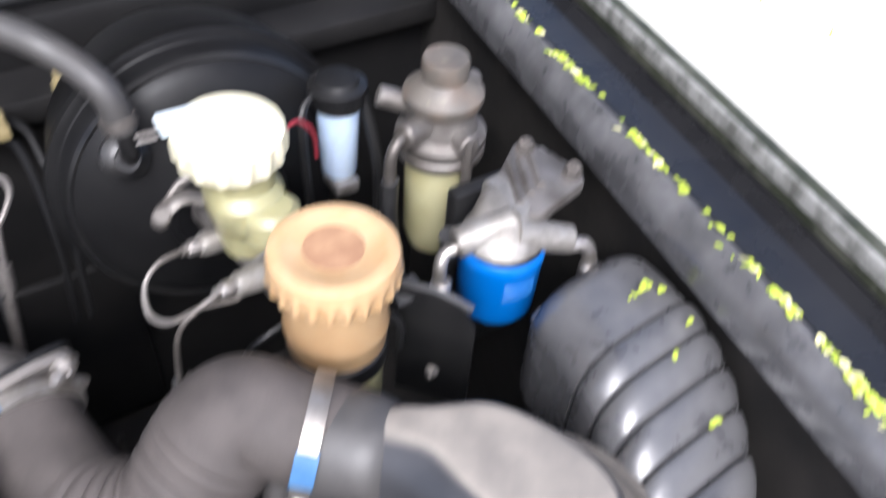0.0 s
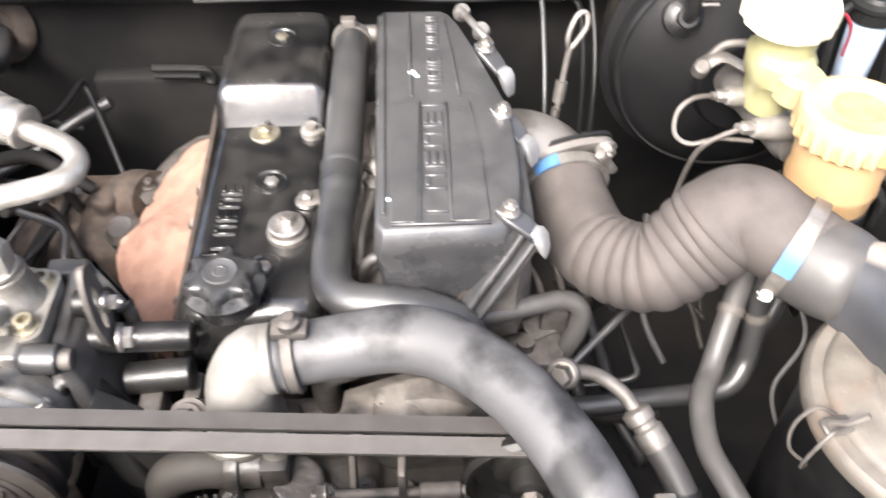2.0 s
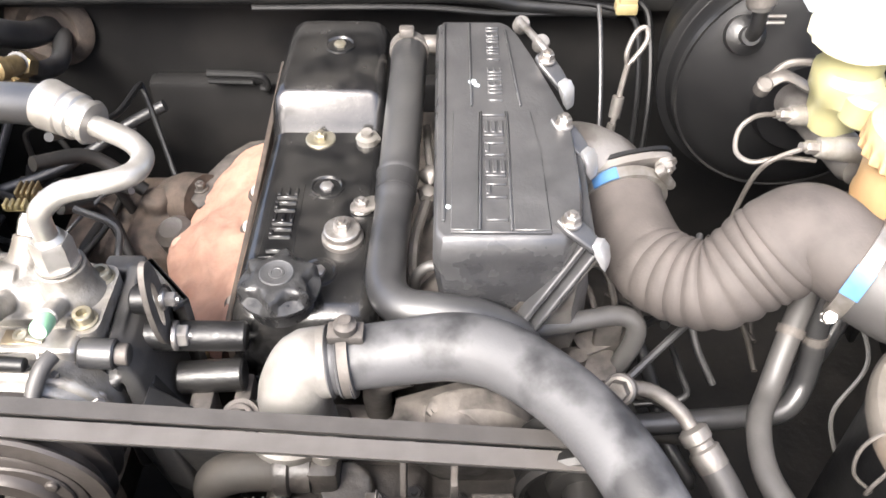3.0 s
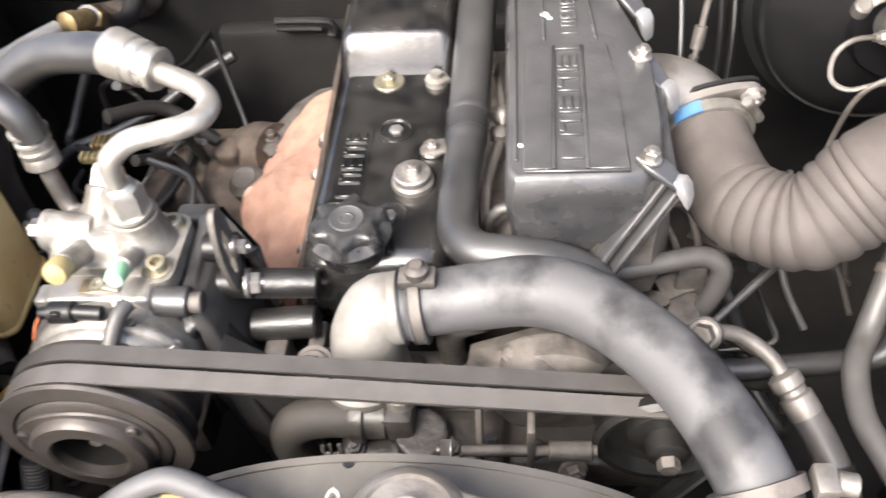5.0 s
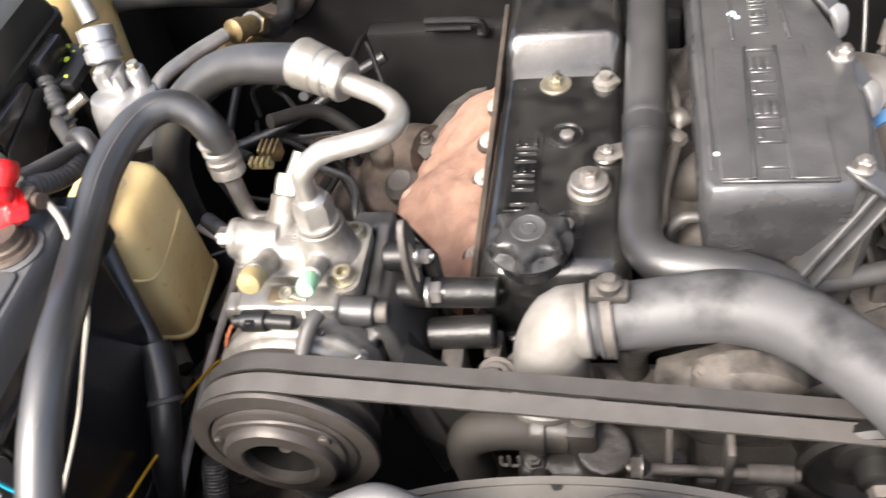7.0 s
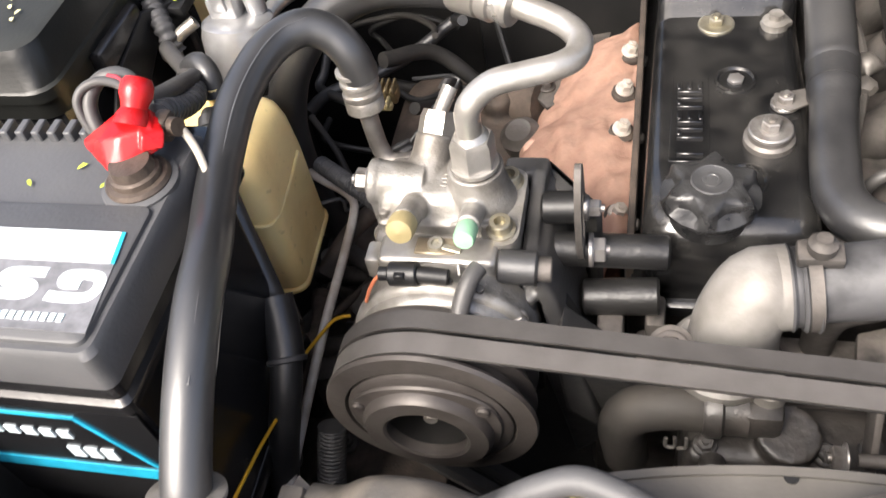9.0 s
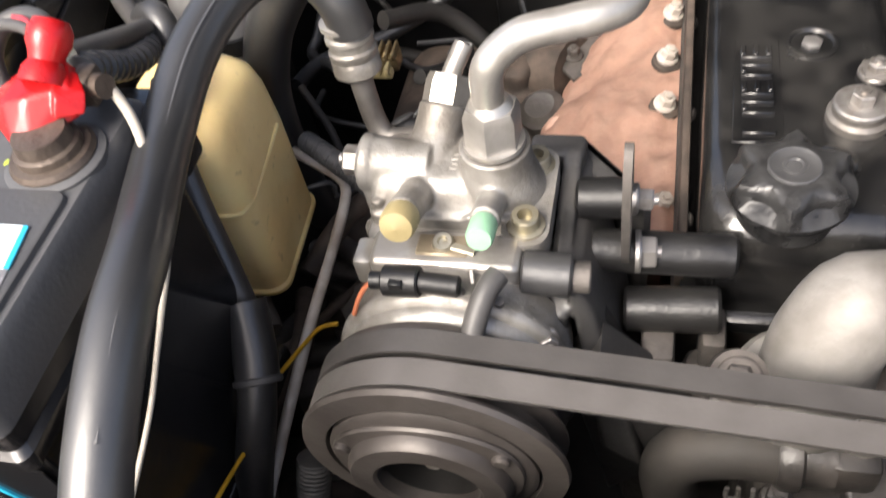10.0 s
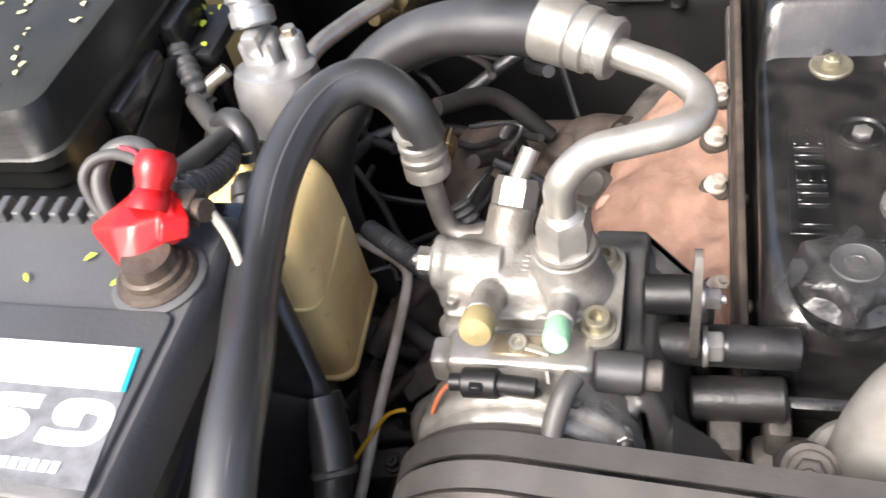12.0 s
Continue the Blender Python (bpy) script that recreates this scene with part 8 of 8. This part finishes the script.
# ---- wires and grimy parts deep beside the compressor ----
rw = random.Random(11)
for k in range(7):
    x, y = rw.uniform(-0.64, -0.55), rw.uniform(0.40, 0.56)
    p = [V((x, y, 0.99 - 0.02 * k))]
    for _ in range(4):
        p.append(p[-1] + V((rw.uniform(-0.05, 0.05), rw.uniform(-0.06, 0.05), rw.uniform(-0.06, 0.02))))
    solo("deep_wire", tube(p, rw.choice((0.0022, 0.003, 0.0042)), 30, 8), rw.choice(("loom", "heater", "hose")), "dark dirty wire behind the compressor", "wire", "deep wires")
solo("cross_member", joined(box((-0.70, 0.40, 0.80), (-0.50, 0.47, 0.86), 0.012), box((-0.66, 0.30, 0.76), (-0.60, 0.42, 0.82), 0.01), rod((-0.63, 0.36, 0.82), (-0.63, 0.36, 0.835), 0.012, 14, bevel=0.002)), "rust", "brown grimy frame member below the compressor", "frame")
ss = thing("splash_shield", (-0.66, 0.2, 0.8), "dusty brown-black splash sheet below the compressor", "splash shield")
part("sheet", loft([rect((x, 0.26, z), (0, 1, 0), (0, 0, 1), 0.34, 0.003, 0.0012, 2) for x, z in ((-0.72, 0.79), (-0.68, 0.81), (-0.65, 0.80), (-0.6, 0.815), (-0.56, 0.80))]), "rust", ss)
part("fold", tube([(-0.70, 0.095, 0.805), (-0.64, 0.092, 0.803), (-0.58, 0.095, 0.808)], 0.004, 20, 8), "rust", ss)
for q in ((-0.69, 0.14, 0.808), (-0.62, 0.13, 0.809), (-0.66, 0.22, 0.805)):
    bolt(ss, q, (0, 0, 1), 0.006, 0.005, 0.01, "castdark")
solo("engine_mount", joined(box((-0.60, 0.25, 0.80), (-0.52, 0.36, 0.85), 0.012), rod((-0.57, 0.30, 0.85), (-0.57, 0.30, 0.868), 0.014, 6), box((-0.645, 0.27, 0.87), (-0.61, 0.34, 0.876), 0.002)), "castdark", "dirty cast engine mount beneath the compressor", "engine mount")
solo("wiring_loom", tube([(-0.685, 0.40, 1.0), (-0.65, 0.37, 1.01), (-0.615, 0.345, 1.01), (-0.598, 0.325, 1.015), (-0.585, 0.31, 1.02)], lambda s: 0.0075 + 0.001 * math.sin(s * 210), 160, 12), "loom", "black corrugated loom reaching the compressor", "wiring loom", "wiring looms")
solo("deep_strap", loft([rect(p, (0.7, 0.7, 0), (0, 0, 1), 0.004, 0.03, 0.0015, 2) for p in (V((-0.66, 0.30, 0.88)), V((-0.62, 0.27, 0.92)), V((-0.60, 0.25, 0.90)))]), "grime", "bent dirty strap beneath the yellow wire", "strap")
solo("firewall_stay", tube([(-0.60, 0.62, 0.86), (-0.602, 0.60, 0.92), (-0.606, 0.585, 0.945), (-0.612, 0.575, 0.94)], 0.006, 20, 10), "heater", "short bent grey stay low behind the pipe", "stay")
for p in ((-0.47, 0.40, 0.915), (-0.645, 0.50, 1.0)):
    solo("connector", joined(box((p[0] - 0.012, p[1] - 0.008, p[2] - 0.008), (p[0] + 0.012, p[1] + 0.008, p[2] + 0.006), 0.002), *[box((p[0] - 0.011 + 0.006 * k, p[1] - 0.01, p[2] + 0.004), (p[0] - 0.008 + 0.006 * k, p[1] + 0.01, p[2] + 0.011), 0.001, 1) for k in range(4)]), "brass", "yellow zinc-coated fitting behind the compressor", "fitting", "connectors")


# ---- dirty hoses, leads and small brackets low in the bay ----
def runs(seed, count, low, high, step, sizes, mats, name, label, category, group):
    """Hoses that wander through the box from low to high, each a thing of its own."""
    rd2 = random.Random(seed)
    for _ in range(count):
        p = [V([rd2.uniform(a, b) for a, b in zip(low, high)])]
        way = V((rd2.uniform(-1, 1), rd2.uniform(-1, 1), rd2.uniform(-0.5, 0.3))).normalized()
        for _ in range(5):
            way = (way + 0.6 * V((rd2.uniform(-1, 1), rd2.uniform(-1, 1), rd2.uniform(-0.6, 0.5)))).normalized()
            q = p[-1] + way * step
            p.append(V([min(max(c, a - 0.01), b + 0.01) for c, a, b in zip(q, low, high)]))
        p = [q for i, q in enumerate(p) if i == 0 or (q - p[i - 1]).length > 0.004]
        if len(p) > 2:
            solo(name, tube(p, rd2.choice(sizes), 36, 10), rd2.choice(mats), label, category, group)


runs(21, 14, (-0.71, 0.16, 0.82), (-0.60, 0.40, 0.945), 0.055, (0.004, 0.006, 0.009), ("dirtyhose", "castdark", "dirtyhose", "rust"), "dirty_hose", "dirt-coated hose low beside the compressor", "hose", "low hoses")
runs(22, 9, (-0.09, 0.30, 0.80), (0.03, 0.46, 0.93), 0.05, (0.0035, 0.005, 0.008), ("deep", "mud", "hose"), "dirty_hose", "dirt-coated hose below the intake hose", "hose", "low hoses")
runs(23, 10, (-0.78, 0.50, 0.84), (-0.56, 0.76, 0.95), 0.06, (0.004, 0.006, 0.008), ("mud", "deep", "hose", "mud"), "dirty_hose", "grimy hose deep in the bay by the firewall", "hose", "low hoses")
runs(24, 7, (0.02, 0.36, 0.82), (0.14, 0.52, 0.92), 0.05, (0.003, 0.004, 0.006), ("loom", "hose", "mud"), "dirty_lead", "dark dirty lead below the master cylinder", "wire", "low leads")
for x, y, z, a, w in ((-0.065, 0.335, 0.972, 20, 0.05), (-0.02, 0.40, 0.955, -35, 0.06), (-0.64, 0.33, 0.90, 40, 0.05), (-0.67, 0.26, 0.875, 10, 0.05), (0.09, 0.44, 0.985, -20, 0.04)):
    m = pose(x, y, z, 8, -6, a)
    st2 = thing("small_bracket", (x, y, z), "small dirty folded steel bracket low in the bay", "bracket", "low brackets")
    part("plate", joined(box((-w / 2, -0.012, 0), (w / 2, 0.012, 0.003), 0.001, 1, m), box((-w / 2, 0.009, -0.03), (w / 2, 0.012, 0.003), 0.001, 1, m)), "castdark", st2)
    bolt(st2, m @ V((w * 0.25, -0.002, 0.003)), m.to_3x3() @ V((0, 0, 1)), 0.006, 0.006, 0.0085, "castdark")
